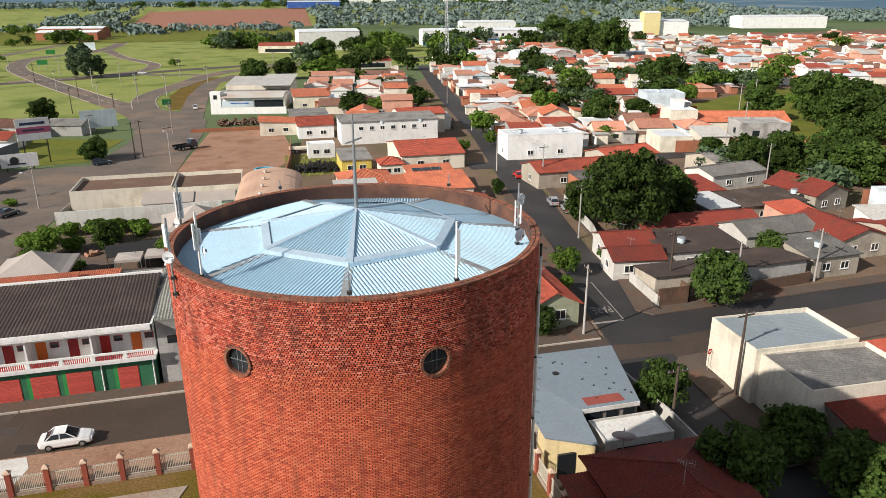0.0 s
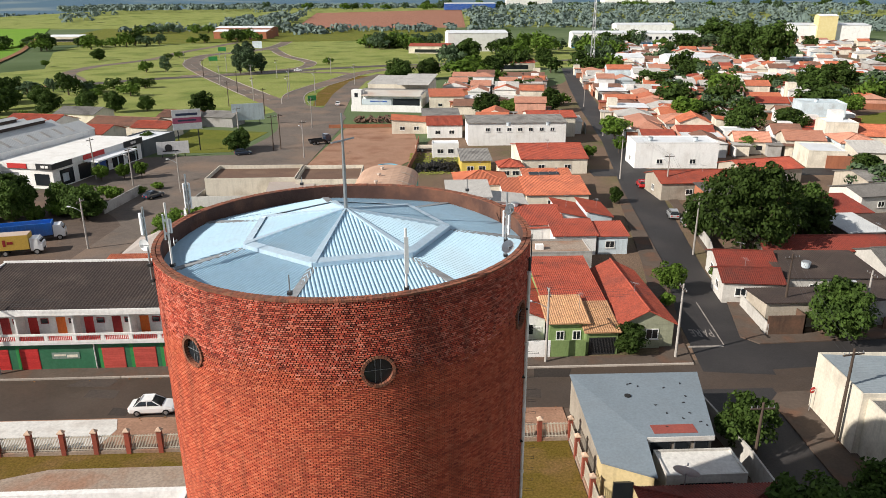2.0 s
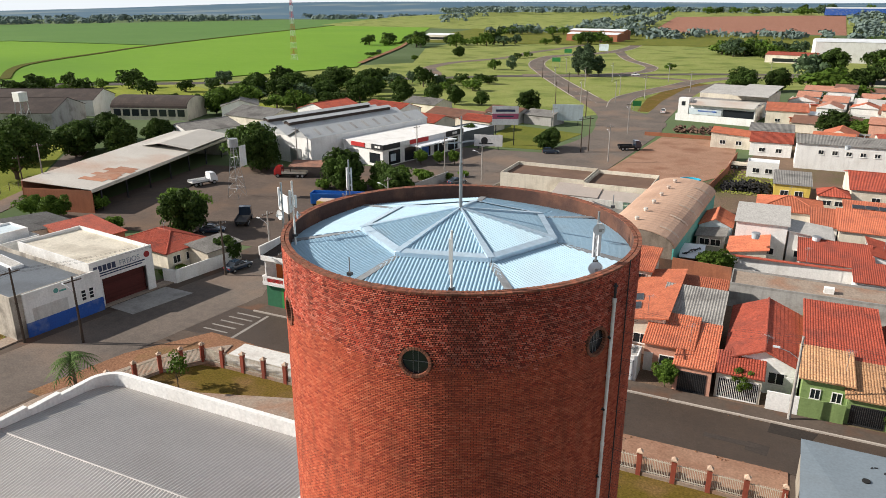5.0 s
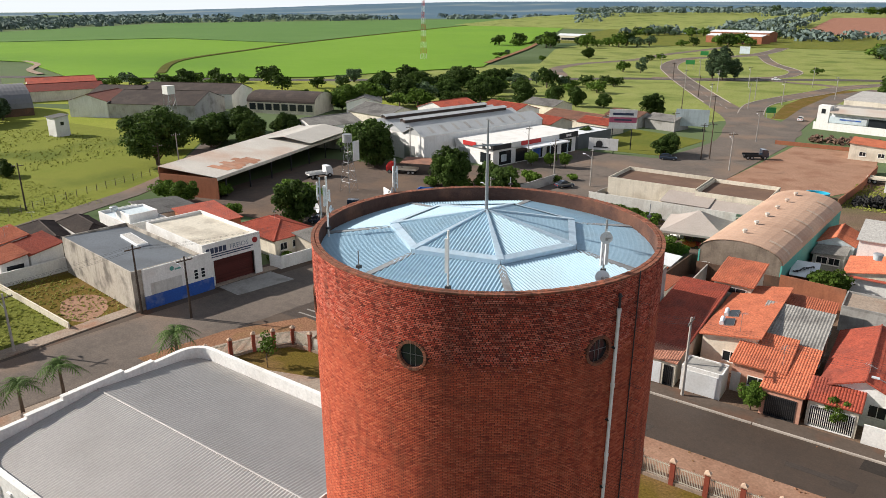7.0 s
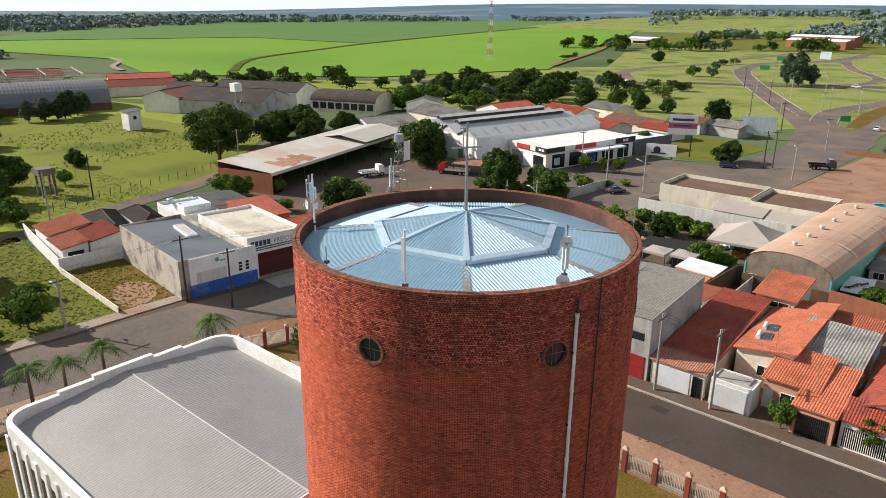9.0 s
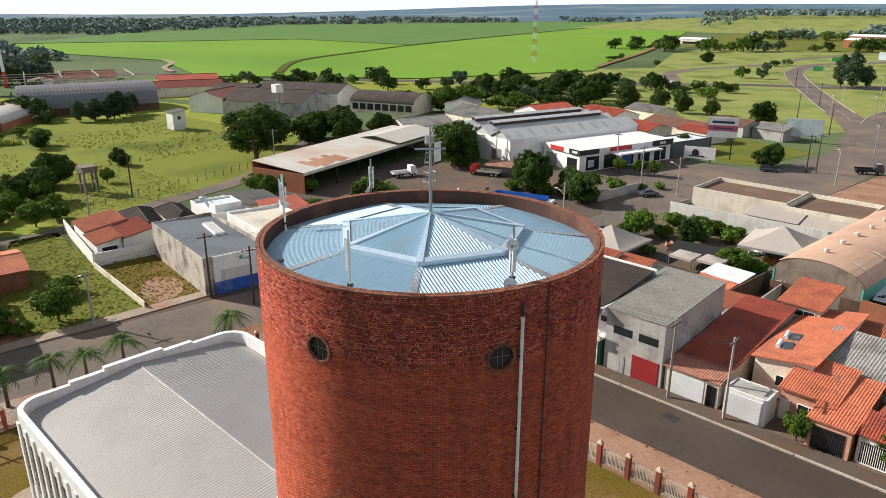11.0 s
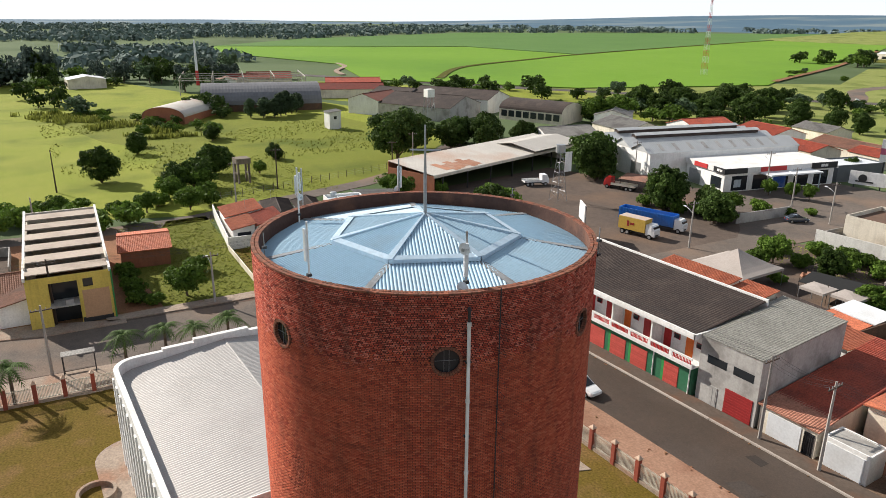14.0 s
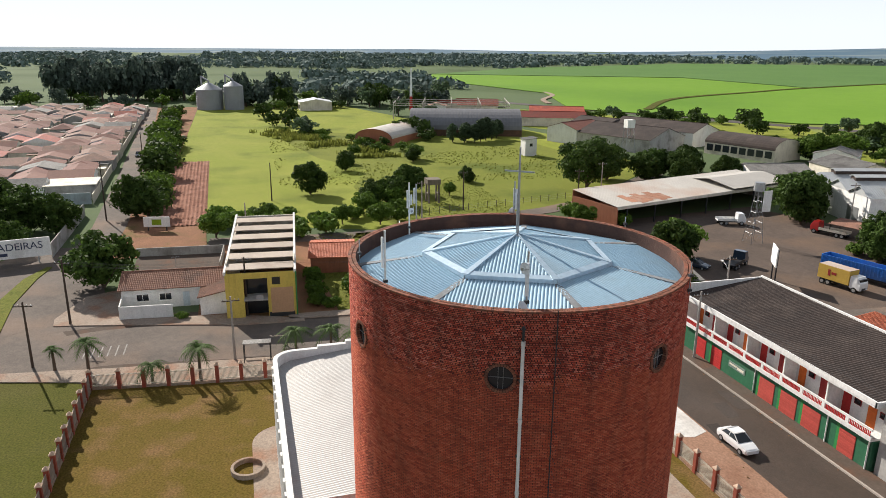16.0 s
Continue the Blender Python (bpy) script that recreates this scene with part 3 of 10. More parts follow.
structure("field_scrub", sheet([(-108, 44), (-113, 80), (-124, 96), (-150, 125), (-225, 120), (-235, 70), (-150, 42)], 0.0), SCRUB, "rough scrubby grass", "field")
structure("field_scrub_band", sheet([(-275, 24), (-200, 38), (-152, 60), (-160, 112), (-215, 118), (-262, 60)], 0.004), SCRUB, "tall rough grass below the barns", "field")
structure("field_meadow_far", sheet([(-330, 110), (-262, 140), (-150, 215), (-240, 262), (-350, 168)], 0.0), PASTURE, "meadow strip behind the warehouses", "field")
furrows, fr_ = Shape(), np.random.default_rng(8)
for i in range(141):                        # uneven ridges of turned clods along the strip
    for k in range(25):
        u = i / 140
        furrows.v.append((-117.5 - 82.5 * u + fr_.uniform(-0.2, 0.2), -3.0 - 3.6 * u + k * (0.42 + 0.055 * u) + fr_.uniform(-0.1, 0.1), 0.02 if k in (0, 24) else 0.05 + 0.22 * (k % 2) * fr_.uniform(0.3, 1.3)))
furrows.f = [(i * 25 + k, (i + 1) * 25 + k, (i + 1) * 25 + k + 1, i * 25 + k + 1) for i in range(140) for k in range(24)]
structure("field_ploughed", furrows, PLOUGHED, "ploughed strip of red earth in furrows", "field")
CANE_RING = [(-346, 195), (-471, 233), (-666, 194), (-774, 224), (-665, 477), (-488, 485), (-564, 712), (-690, 1121), (-742, 1632), (-401, 841), (-290, 575), (-232, 412), (-214, 374), (-252, 270)]
FAR_RING = [(-776, 226), (-954, 403), (-1154, 806), (-977, 1269), (-770, 1640), (-692, 1121), (-566, 712), (-490, 487), (-667, 479)]
structure("field_cane_near", sheet(CANE_RING, 0.5), CANE, "bright green young sugar cane", "field")
structure("field_cane_far", sheet(FAR_RING, 0.9), CANE_DARK, "darker green taller sugar cane", "field")
structure("field_track", strip(curve_pts([(-330, 235), (-400, 298), (-450, 400), (-488, 485), (-564, 712), (-690, 1121)], 6), 5, 0.9), GRASS_DARK, "dark weedy track across the cane", "track")
structure("field_hedge_track", strip(curve_pts([(-226, 398), (-236, 425), (-262, 500), (-290, 575), (-345, 704), (-402, 842)], 6), 4, 0.7), EARTH, "rough earth track and ditch along the cane", "track")
structure("earth_track", strip(curve_pts([(-478, 236), (-445, 228), (-410, 206), (-380, 197)], 6), 3.5, 0.6), PAVING, "pale earth track at the edge of the cane", "track")
FIELD_RING = [(-340, 190), (-666, 188), (-780, 218), (-962, 398), (-1165, 806), (-990, 1278), (-745, 1645), (-375, 835), (-190, 583), (-185, 366), (-250, 255)]
structure("field_far_grass", sheet([(-330, 640), (-80, 690), (100, 680), (60, 980), (-420, 1100)], 0.3), GRASS, "distant pale grassland", "field")
rise = Shape().add([(-150, 1000, -0.1), (-10, 1010, -0.1), (80, 1015, -0.1), (95, 1330, 18), (40, 1330, 18), (-160, 1330, 14)], [(0, 1, 4, 5), (1, 2, 3, 4)])
structure("earthworks", rise, PLOUGHED, "graded red earth of a far building site", "earthworks")
brow = Shape().add([(-700, 1000, -1), (-150, 1000, -0.4), (-160, 1330, 13.8), (-700, 1330, 10), (-160, 1800, 20), (-700, 1800, 14), (900, 1800, 24), (900, 1330, 14), (95, 1330, 17.8), (80, 1015, -0.4), (900, 1000, -1), (40, 1330, 17.8)], [(0, 1, 2, 3), (3, 2, 4, 5), (2, 11, 8, 7, 6, 4), (9, 10, 7, 8)])
structure("ground_rise", brow, VERGE, "far slope of pale grassland", "field")
structure("lot_weedy", sheet([(-62, 27), (-60.4, 39.8), (-82, 41.4), (-104, 43), (-104, 36), (-82, 26)], 0.03), GRASS, "weedy vacant lot with litter", "lot")
structure("lot_workshop", sheet([(-62.4, 8), (-60.8, 27), (-82, 26), (-104, 30), (-101, 8)], 0.012), EARTH, "bare earth and weeds round the workshop", "lot")
structure("bare_soil", sheet(curve_pts([(-70.6, 43.6), (-71.2, 45.4), (-69.0, 47.2), (-65.8, 46.8), (-63.4, 45.2), (-62.0, 42.4), (-64.2, 40.9), (-67.6, 41.6), (-70.6, 43.4)], 4), 0.034), PINK_EARTH, "bare red soil on the vacant lot", "earth")
structure("lot_bare", sheet([(-60.6, 40.2), (-60, 48.7), (-81, 50), (-81.5, 41.6)], 0.02), LAWN, "vacant lot with dry grass and bare red soil", "lot")
for ring, lab in (([(-36, 57.4), (-21.4, 57.3), (-20.8, 55.6), (-21.5, 53), (-36, 53)], "pale concrete slab on the verge"), ([(-36, 46), (-24, 40), (-12, 40), (-8, 50), (-24, 50)], "worn concrete path on the lawn")):
    structure("paving_slab", sheet(ring, 0.07), SLAB if "slab" in lab else PAVING, lab, "paving")
# footways with real kerbs
for k, ring in enumerate(([(-41, 65.2), (35, 65.0), (35.2, 66.4), (35.7, 70), (33, 70), (32, 67.2), (-39.5, 67.2), (-41, 80), (-43.5, 80), (-44, 71.5)],
                          [(42.6, 71), (44, 69.2), (140, 73.5), (140, 76), (45.5, 71.3), (47, 80), (52, 100), (57.5, 139), (55.8, 139), (50, 100), (45, 80)],
                          [(35.7, 70), (39.2, 84), (42, 96), (47.8, 137), (46.3, 137), (39, 96), (35.5, 80), (34.2, 70)],
                          [(39.6, 57.5), (41, 59), (70, 60), (70, 58), (43, 56.5), (40.8, 40), (38.9, 40)],
                          [(-61.2, 20), (-60, 36), (-59.6, 48), (-58.2, 60), (-57, 68), (-58.6, 68), (-60, 60), (-61.6, 48), (-63, 20)],
                          [(-64.2, -1), (-66, -10), (-68.5, -10.4), (-77, -8), (-80, -2), (-66.3, -1.5), (-64.8, 12), (-61, 22), (-60, 22), (-60.5, 14)],
                          [(-52.6, -16), (-50.6, 0), (-49.4, 16), (-46.5, 40), (-42, 52), (-37, 56.5), (-36, 52.6), (-39.8, 48.6), (-43.2, 40), (-43.6, 16), (-45.4, 0.5), (-47.5, -2.2), (-51, -16)])):
    # the first four take the paving darkened for the shade over them
    structure("pavement_%d" % (k + 1), sheet(ring, 0.14), PAVING_DIMMED if k < 4 else PAVING, "stained concrete footway with a raised kerb", "pavement")
for x0, x1 in ((-41, -24.05), (-23.95, -8.05), (-7.95, 8.95), (9.05, 35)):
    structure("kerb", Shape().box(x0, x1, 65.0, 65.2, -0.1, 0.16), KERB, "low concrete kerb", "kerb")
# patched asphalt, manhole covers and rubble on the verge
rp = random.Random(77)
PATCH = surf("asphalt_patch", (0.060, 0.046, 0.038), (0.044, 0.035, 0.030), 0.5, 0.9, vary=0.3, speck=0.3)
for i in range(9):
    x, y = rp.uniform(-34, 30), rp.uniform(58.2, 64.2)
    w, d = rp.uniform(0.5, 2.6), rp.uniform(0.4, 1.0)
    structure("road_patch", sheet([(x - w, y - d * rp.uniform(0.6, 1)), (x + w * rp.uniform(0.6, 1), y - d), (x + w, y + d * rp.uniform(0.5, 1)), (x - w * rp.uniform(0.5, 1), y + d)], 0.005 + i * 0.0005), PATCH, "dark patch in the asphalt", "road patch")
rubble = Shape()
for i in range(110):
    x, y = rp.uniform(-34, 19), rp.choice((rp.uniform(52.8, 57.4), rp.uniform(57.0, 57.6), rp.uniform(64.6, 65.0)))
    s = rp.uniform(0.02, 0.10)
    if x < -20 and y < 57.5:
        continue
    rubble.box(-s, s, -s * 0.7, s * 0.7, -0.02, s * 0.8, pose(x, y, 0.05 if y < 57.5 else 0.0, rp.uniform(-20, 20), 0, rp.uniform(0, 180)))
tagged(part("rubble", rubble, EARTH), "small stones and clods along the street verge", "rubble", kind="stuff")
lines = Shape()
for i in range(5):
    lines.box(-43.3 + i * 0.2, -39.8 + i * 0.2, 58.7 + i * 1.25, 58.95 + i * 1.25, -0.02, 0.012)
lines.box(-38.6, -38.2, 57.9, 64.6, -0.02, 0.012).box(35.9, 39.8, 68.8, 69.2, -0.02, 0.02)
lines.add([(39.9, 69.2, 0.02), (40.05, 69.2, 0.02), (41.45, 81, 0.02), (41.3, 81, 0.02)], [(0, 1, 2, 3)])
for i in range(6):
    lines.box(-57.6, -54.5, -4.5 + i * 0.9, -4.35 + i * 0.9, -0.02, 0.018)
structure("road_marking", lines, PAINT_LINE, "worn white zebra and stop lines", "road marking")
dash = Shape()
for i in range(24, len(AVENUE) - 14):
    a, b = Vector(AVENUE[i]), Vector(AVENUE[i]).lerp(Vector(AVENUE[i + 1]), 0.5)
    dash.tube((a.x, a.y, 0.02), (b.x, b.y, 0.02), 0.11, n=4)
structure("lane_marking", dash, PAINT_LINE, "white dashes along the avenue", "road marking")


def wording(text, x, y, z, size, m, material, name, label, depth=0.01):
    """Raised letters from the built-in font, as a mesh."""
    c = bpy.data.curves.new(name, "FONT")
    c.body, c.size, c.extrude, c.align_x = text, size, depth, "CENTER"
    tmp = bpy.data.objects.new(name, c)
    scene.collection.objects.link(tmp)
    me = bpy.data.meshes.new_from_object(tmp.evaluated_get(bpy.context.evaluated_depsgraph_get()))
    bpy.data.objects.remove(tmp)
    me.materials.clear()
    me.materials.append(material)
    ob = new(name, me)
    ob.matrix_world = Matrix.Translation((x, y, z)) @ m
    if label:
        ob["label"] = label
    return ob


tagged(wording("PARE", 38.75, 73.2, 0.02, 1.15, pose(0, 0, 0, 0, 0, 176) @ Matrix.Diagonal((1, 2.3, 1, 1)), PAINT_LINE, "road_marking", "", 0.004), "worn white stop lettering on the asphalt", "road marking", kind="structure")

# distant hills and woods
hills = Shape()
n = 240
for ring, share in ((1750, 0.0), (2250, 0.3), (2700, 0.62), (3150, 1.0)):
    for a in range(n):
        w = 2 * math.pi * a / n
        east = min(1.0, max(0.0, (150 - math.degrees(w)) / 28)) if math.degrees(w) < 270 else 1.0
        east = east * east * (3 - 2 * east)
        top = 3 + 37 * east + 4 * noise.noise((6.6 * math.cos(w), 6.6 * math.sin(w), ring * 0.01))
        hills.v.append((ring * math.cos(w), ring * math.sin(w), -1 + share * top))
for k in range(3):
    hills.f += [(k * n + i, k * n + (i + 1) % n, (k + 1) * n + (i + 1) % n, (k + 1) * n + i) for i in range(n)]
# distance haze is put into the hills as a faint blue emission
HILL = surf("hazy_far_hill", (0.045, 0.075, 0.075), (0.03, 0.052, 0.055), 0.003, 1.0, vary=0, stain=(0.20, 0.20, 0.13), sscale=0.004, samount=0.6)
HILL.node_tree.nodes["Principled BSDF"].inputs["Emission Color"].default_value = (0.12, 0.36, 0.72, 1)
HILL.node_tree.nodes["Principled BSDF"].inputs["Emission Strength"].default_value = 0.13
structure("backdrop_hills", hills, HILL, "long wooded plateau on the horizon, tinted blue with haze", "hills")


# ---- trees ----
def leaf_cloud(rng, centres, per, size, squash=0.85):
    """Leaf quads scattered on round clumps."""
    v, f = [], []
    for cx, cy, cz, r in centres:
        d = rng.normal(size=(per, 3))
        d /= np.linalg.norm(d, axis=1)[:, None]
        d[:, 2] = np.where(d[:, 2] < -0.5, -d[:, 2], d[:, 2])
        p = np.array((cx, cy, cz)) + d * r * rng.uniform(0.72, 1.08, (per, 1)) * np.array((1, 1, squash))
        nrm = d + rng.normal(size=(per, 3)) * 0.45
        nrm /= np.linalg.norm(nrm, axis=1)[:, None]
        t = np.cross(nrm, rng.normal(size=(per, 3)))
        t /= np.linalg.norm(t, axis=1)[:, None]
        b = np.cross(nrm, t)
        s = size * rng.uniform(0.6, 1.35, (per, 1))
        quad = np.stack([p - t * s - b * s * 0.45, p + t * s * 0.3 - b * s * 0.6, p + t * s + b * s * 0.4, p - t * s * 0.3 + b * s * 0.65], 1)
        k = len(v)
        v.extend(quad.reshape(-1, 3).tolist())
        f.extend([(k + 4 * i, k + 4 * i + 1, k + 4 * i + 2, k + 4 * i + 3) for i in range(per)])
    s = Shape()
    s.v, s.f = v, f
    return s


def crown_clumps(rng, n, rad, z0, z1, clump):
    out = []
    for i in range(n):
        while True:
            p = rng.uniform(-1, 1, 3)
            q = np.linalg.norm(p)
            if 0.45 < q < 1:
                break
        p = p / q ** 0.35
        out.append((p[0] * (rad - clump * 0.7), p[1] * (rad - clump * 0.7), (z0 + z1) / 2 + p[2] * ((z1 - z0) / 2 - clump * 0.6), clump * rng.uniform(0.7, 1.2)))
    return out


TREES = {}


def make_tree(kind, seed, rad, h, z0, trunk, n, per, size, clump, leaf):
    rng = np.random.default_rng(seed)
    ob = new("tree")
    ob.empty_display_size = 0.3
    cl = crown_clumps(rng, n, rad, z0, h, clump)
    core = crown_clumps(rng, max(4, n // 4), rad * 0.55, z0 + 0.15 * (h - z0), h - 0.2 * (h - z0), clump)
    wood = Shape().tube((0, 0, -0.3), (0.05, 0.03, z0 + 0.3), trunk, trunk * 0.7)
    for i in range(5):
        c = cl[i * len(cl) // 5]
        wood.tube((0.05, 0.03, z0 * (0.6 + 0.08 * i)), (c[0] * 0.8, c[1] * 0.8, c[2]), trunk * 0.45, trunk * 0.1, 6)
    part("trunk", wood, BARK, ob)
    part("crown", leaf_cloud(rng, cl + core, per, size), leaf, ob)
    TREES[kind] = [ob, False]


def tree(kind, x, y, s, label, name="tree", group="", z=0.0, sz=1.0):
    src, used = TREES[kind]
    wide = (s * random.uniform(0.86, 1.16), s * random.uniform(0.86, 1.16), s * sz * random.uniform(0.88, 1.12))
    m = pose(x, y, z, 0, 0, random.uniform(0, 360)) @ Matrix.Diagonal((*wide, 1))
    if used:
        ob = copy_thing(src, m)
        ob.scale = wide
    else:
        ob = src
        TREES[kind][1] = True
        ob.matrix_world = m
    ob.matrix_basis = m
    ob.name = name
    return tagged(ob, label, "tree", group)


make_tree("round", 1, 1.0, 1.7, 0.06, 0.07, 60, 84, 0.056, 0.25, LEAF)
make_tree("big", 14, 1.0, 1.75, 0.14, 0.06, 150, 70, 0.036, 0.19, LEAF)
make_tree("round2", 2, 1.0, 1.6, 0.05, 0.08, 60, 84, 0.056, 0.26, LEAF)
make_tree("fresh", 3, 1.0, 1.7, 0.22, 0.06, 46, 80, 0.066, 0.28, LEAF_LIGHT)
make_tree("tall", 4, 1.0, 3.2, 0.12, 0.09, 46, 60, 0.10, 0.33, LEAF_GREY)
FAR_KINDS = {"low1": (5, 1.5, LEAF), "low2": (6, 1.75, LEAF_GREY), "low3": (7, 1.4, LEAF_LIGHT), "gum": (6, 1.75, LEAF_GUM)}
FAR_CLOUD, FAR_LEAVES, FAR_WOOD = {}, {}, Shape()
for kind, (seed, top, leaf) in FAR_KINDS.items():
    g = np.random.default_rng(seed)
    FAR_CLOUD[kind] = np.array(leaf_cloud(g, crown_clumps(g, 18, 1.0, -0.05, top, 0.36) + crown_clumps(g, 5, 0.5, 0.3, top * 0.8, 0.42), 26, 0.115).v)
    FAR_LEAVES[kind] = []


def land_height(x, y):
    """The rise of the far slope to the north."""
    return 18.0 * min(1.0, max(0.0, (y - 1000) / 330)) if -700 < x < 900 else 0.0


def far_tree(kind, x, y, s, sz=1.0):
    """A far tree, joined to the rest of its kind."""
    a = random.uniform(0, 6.28)
    c = FAR_CLOUD[kind] * np.array((random.uniform(0.8, 1.3), random.uniform(0.8, 1.15), random.uniform(0.75, 1.15)))
    p = np.stack([(c[:, 0] * math.cos(a) - c[:, 1] * math.sin(a)) * s + x, (c[:, 0] * math.sin(a) + c[:, 1] * math.cos(a)) * s + y, c[:, 2] * s * sz + land_height(x, y)], 1)
    FAR_LEAVES[kind].append(p)
    FAR_WOOD.tube((x, y, -0.2), (x, y, s * 0.7), 0.07 * s, 0.04 * s, 5)


make_tree("sapling", 12, 1.0, 2.4, 0.7, 0.035, 12, 26, 0.09, 0.30, LEAF_LIGHT)
make_tree("bush", 8, 1.0, 1.2, 0.0, 0.05, 24, 55, 0.11, 0.36, LEAF_LIGHT)


def palm(x, y, h, s, label):
    ob = thing("palm_tree", pose(x, y, 0, 0, 0, random.uniform(0, 360)), label, "palm", "palms along the fence")
    t = Shape()
    for i in range(6):
        t.tube((0, 0, h * i / 6 - 0.1), (0, 0, h * (i + 1) / 6), 0.2 - 0.012 * i, 0.185 - 0.012 * i, 10)
    part("trunk", t, BARK, ob)
    for k in range(15):
        f = Shape()
        a = 2 * math.pi * k / 15 + random.uniform(-0.2, 0.2)
        tilt = random.uniform(0.15, 1.35)
        L = s * random.uniform(0.85, 1.1)
        prev = Vector((0, 0, h))
        for i in range(1, 12):
            q = i / 11
            out = L * q * math.cos(tilt * (1 - q * 0.3))
            zz = h + L * (math.sin(tilt) * q - 0.85 * q * q)
            p = Vector((math.cos(a) * out, math.sin(a) * out, zz))
            side = Vector((-math.sin(a), math.cos(a), 0))
            w = 0.60 * s / 2 * math.sin(math.pi * min(1, q * 0.85 + 0.12)) + 0.05
            d = (p - prev)
            for sg in (1, -1):
                tip = p + side * sg * w + d * 1.3 - Vector((0, 0, 0.28 * w + 0.05))
                f.add([prev, prev + d * 0.55, tip], [(0, 1, 2)])
                tip2 = p + side * sg * w * 0.95 + d * 0.75 - Vector((0, 0, 0.25 * w + 0.05))
                f.add([prev + d * 0.5, prev + d, tip2], [(0, 1, 2)])
            prev = p
        part("frond", f, LEAF_PALM, ob)
    return ob


# ---- houses ----
def frame_at(ox, oy, side, hx, hy):
    """Turns a place on one side of a block: x along the wall, y outwards, z up."""
    return {"S": pose(0, -hy, 0, 0, 0, 180), "N": pose(0, hy, 0), "E": pose(hx, 0, 0, 0, 0, -90), "W": pose(-hx, 0, 0, 0, 0, 90)}[side]


def opening(parent, side, hx, hy, u, z0, w, h, kind, mat=None):
    """A window, door or gate on a wall; u is the place along it seen from outside, 0 to 1 from the left."""
    m = frame_at(0, 0, side, hx, hy)
    L = 2 * (hx if side in "SN" else hy)
    c = (0.5 - u) * L
    if kind == "win":
        s = Shape()
        for a, b, lo, hi in ((-w / 2, -w / 2 + 0.08, z0, z0 + h), (w / 2 - 0.08, w / 2, z0, z0 + h), (-w / 2 + 0.08, w / 2 - 0.08, z0, z0 + 0.08), (-w / 2 + 0.08, w / 2 - 0.08, z0 + h - 0.08, z0 + h), (-0.03, 0.03, z0 + 0.08, z0 + h - 0.08)):
            s.box(c + a, c + b, -0.02, 0.07, lo, hi, m)
        s.box(c - w / 2 - 0.06, c + w / 2 + 0.06, 0, 0.12, z0 - 0.08, z0, m)
        win = part("window", s, mat or WHITE, parent)
        part("pane", Shape().box(c - w / 2 + 0.08, c + w / 2 - 0.08, -0.02, 0.025, z0 + 0.08, z0 + h - 0.08, m), GLASS, win)
    elif kind == "dark":
        part("opening", Shape().box(c - w / 2, c + w / 2, -0.02, 0.012, z0, z0 + h, m), GLASS, parent)
    elif kind == "gate":
        s = Shape().box(c - w / 2, c + w / 2, 0, 0.06, z0, z0 + 0.12, m).box(c - w / 2, c + w / 2, 0, 0.06, z0 + h - 0.1, z0 + h, m)
        k = int(w / 0.16)
        for i in range(k + 1):
            s.box(c - w / 2 + i * w / k - 0.025, c - w / 2 + i * w / k + 0.025, 0.01, 0.05, z0, z0 + h, m)
        part("gate", s, mat or WHITE, parent)
        part("opening", Shape().box(c - w / 2, c + w / 2, -0.06, -0.02 + 0.03, z0, z0 + h, m), GLASS, parent)
    else:
        s = Shape().box(c - w / 2, c + w / 2, -0.02, 0.05, z0, z0 + h, m)
        k = max(2, int(h / 0.28)) if kind == "shutter" else 0
        if kind == "door":
            s.box(c - w / 2 + 0.12, c - 0.06, 0.05, 0.07, z0 + 0.15, z0 + h - 0.15, m).box(c + 0.06, c + w / 2 - 0.12, 0.05, 0.07, z0 + 0.15, z0 + h - 0.15, m)
        leaf = part("shutter" if kind == "shutter" else "door", s, mat or WHITE, parent)
        for i in range(k):
            part("slat", Shape().box(c - w / 2 + 0.04, c + w / 2 - 0.04, 0.05, 0.075, z0 + 0.08 + i * h / k, z0 + h / k * (i + 1) - 0.05, m), mat or WHITE, leaf)


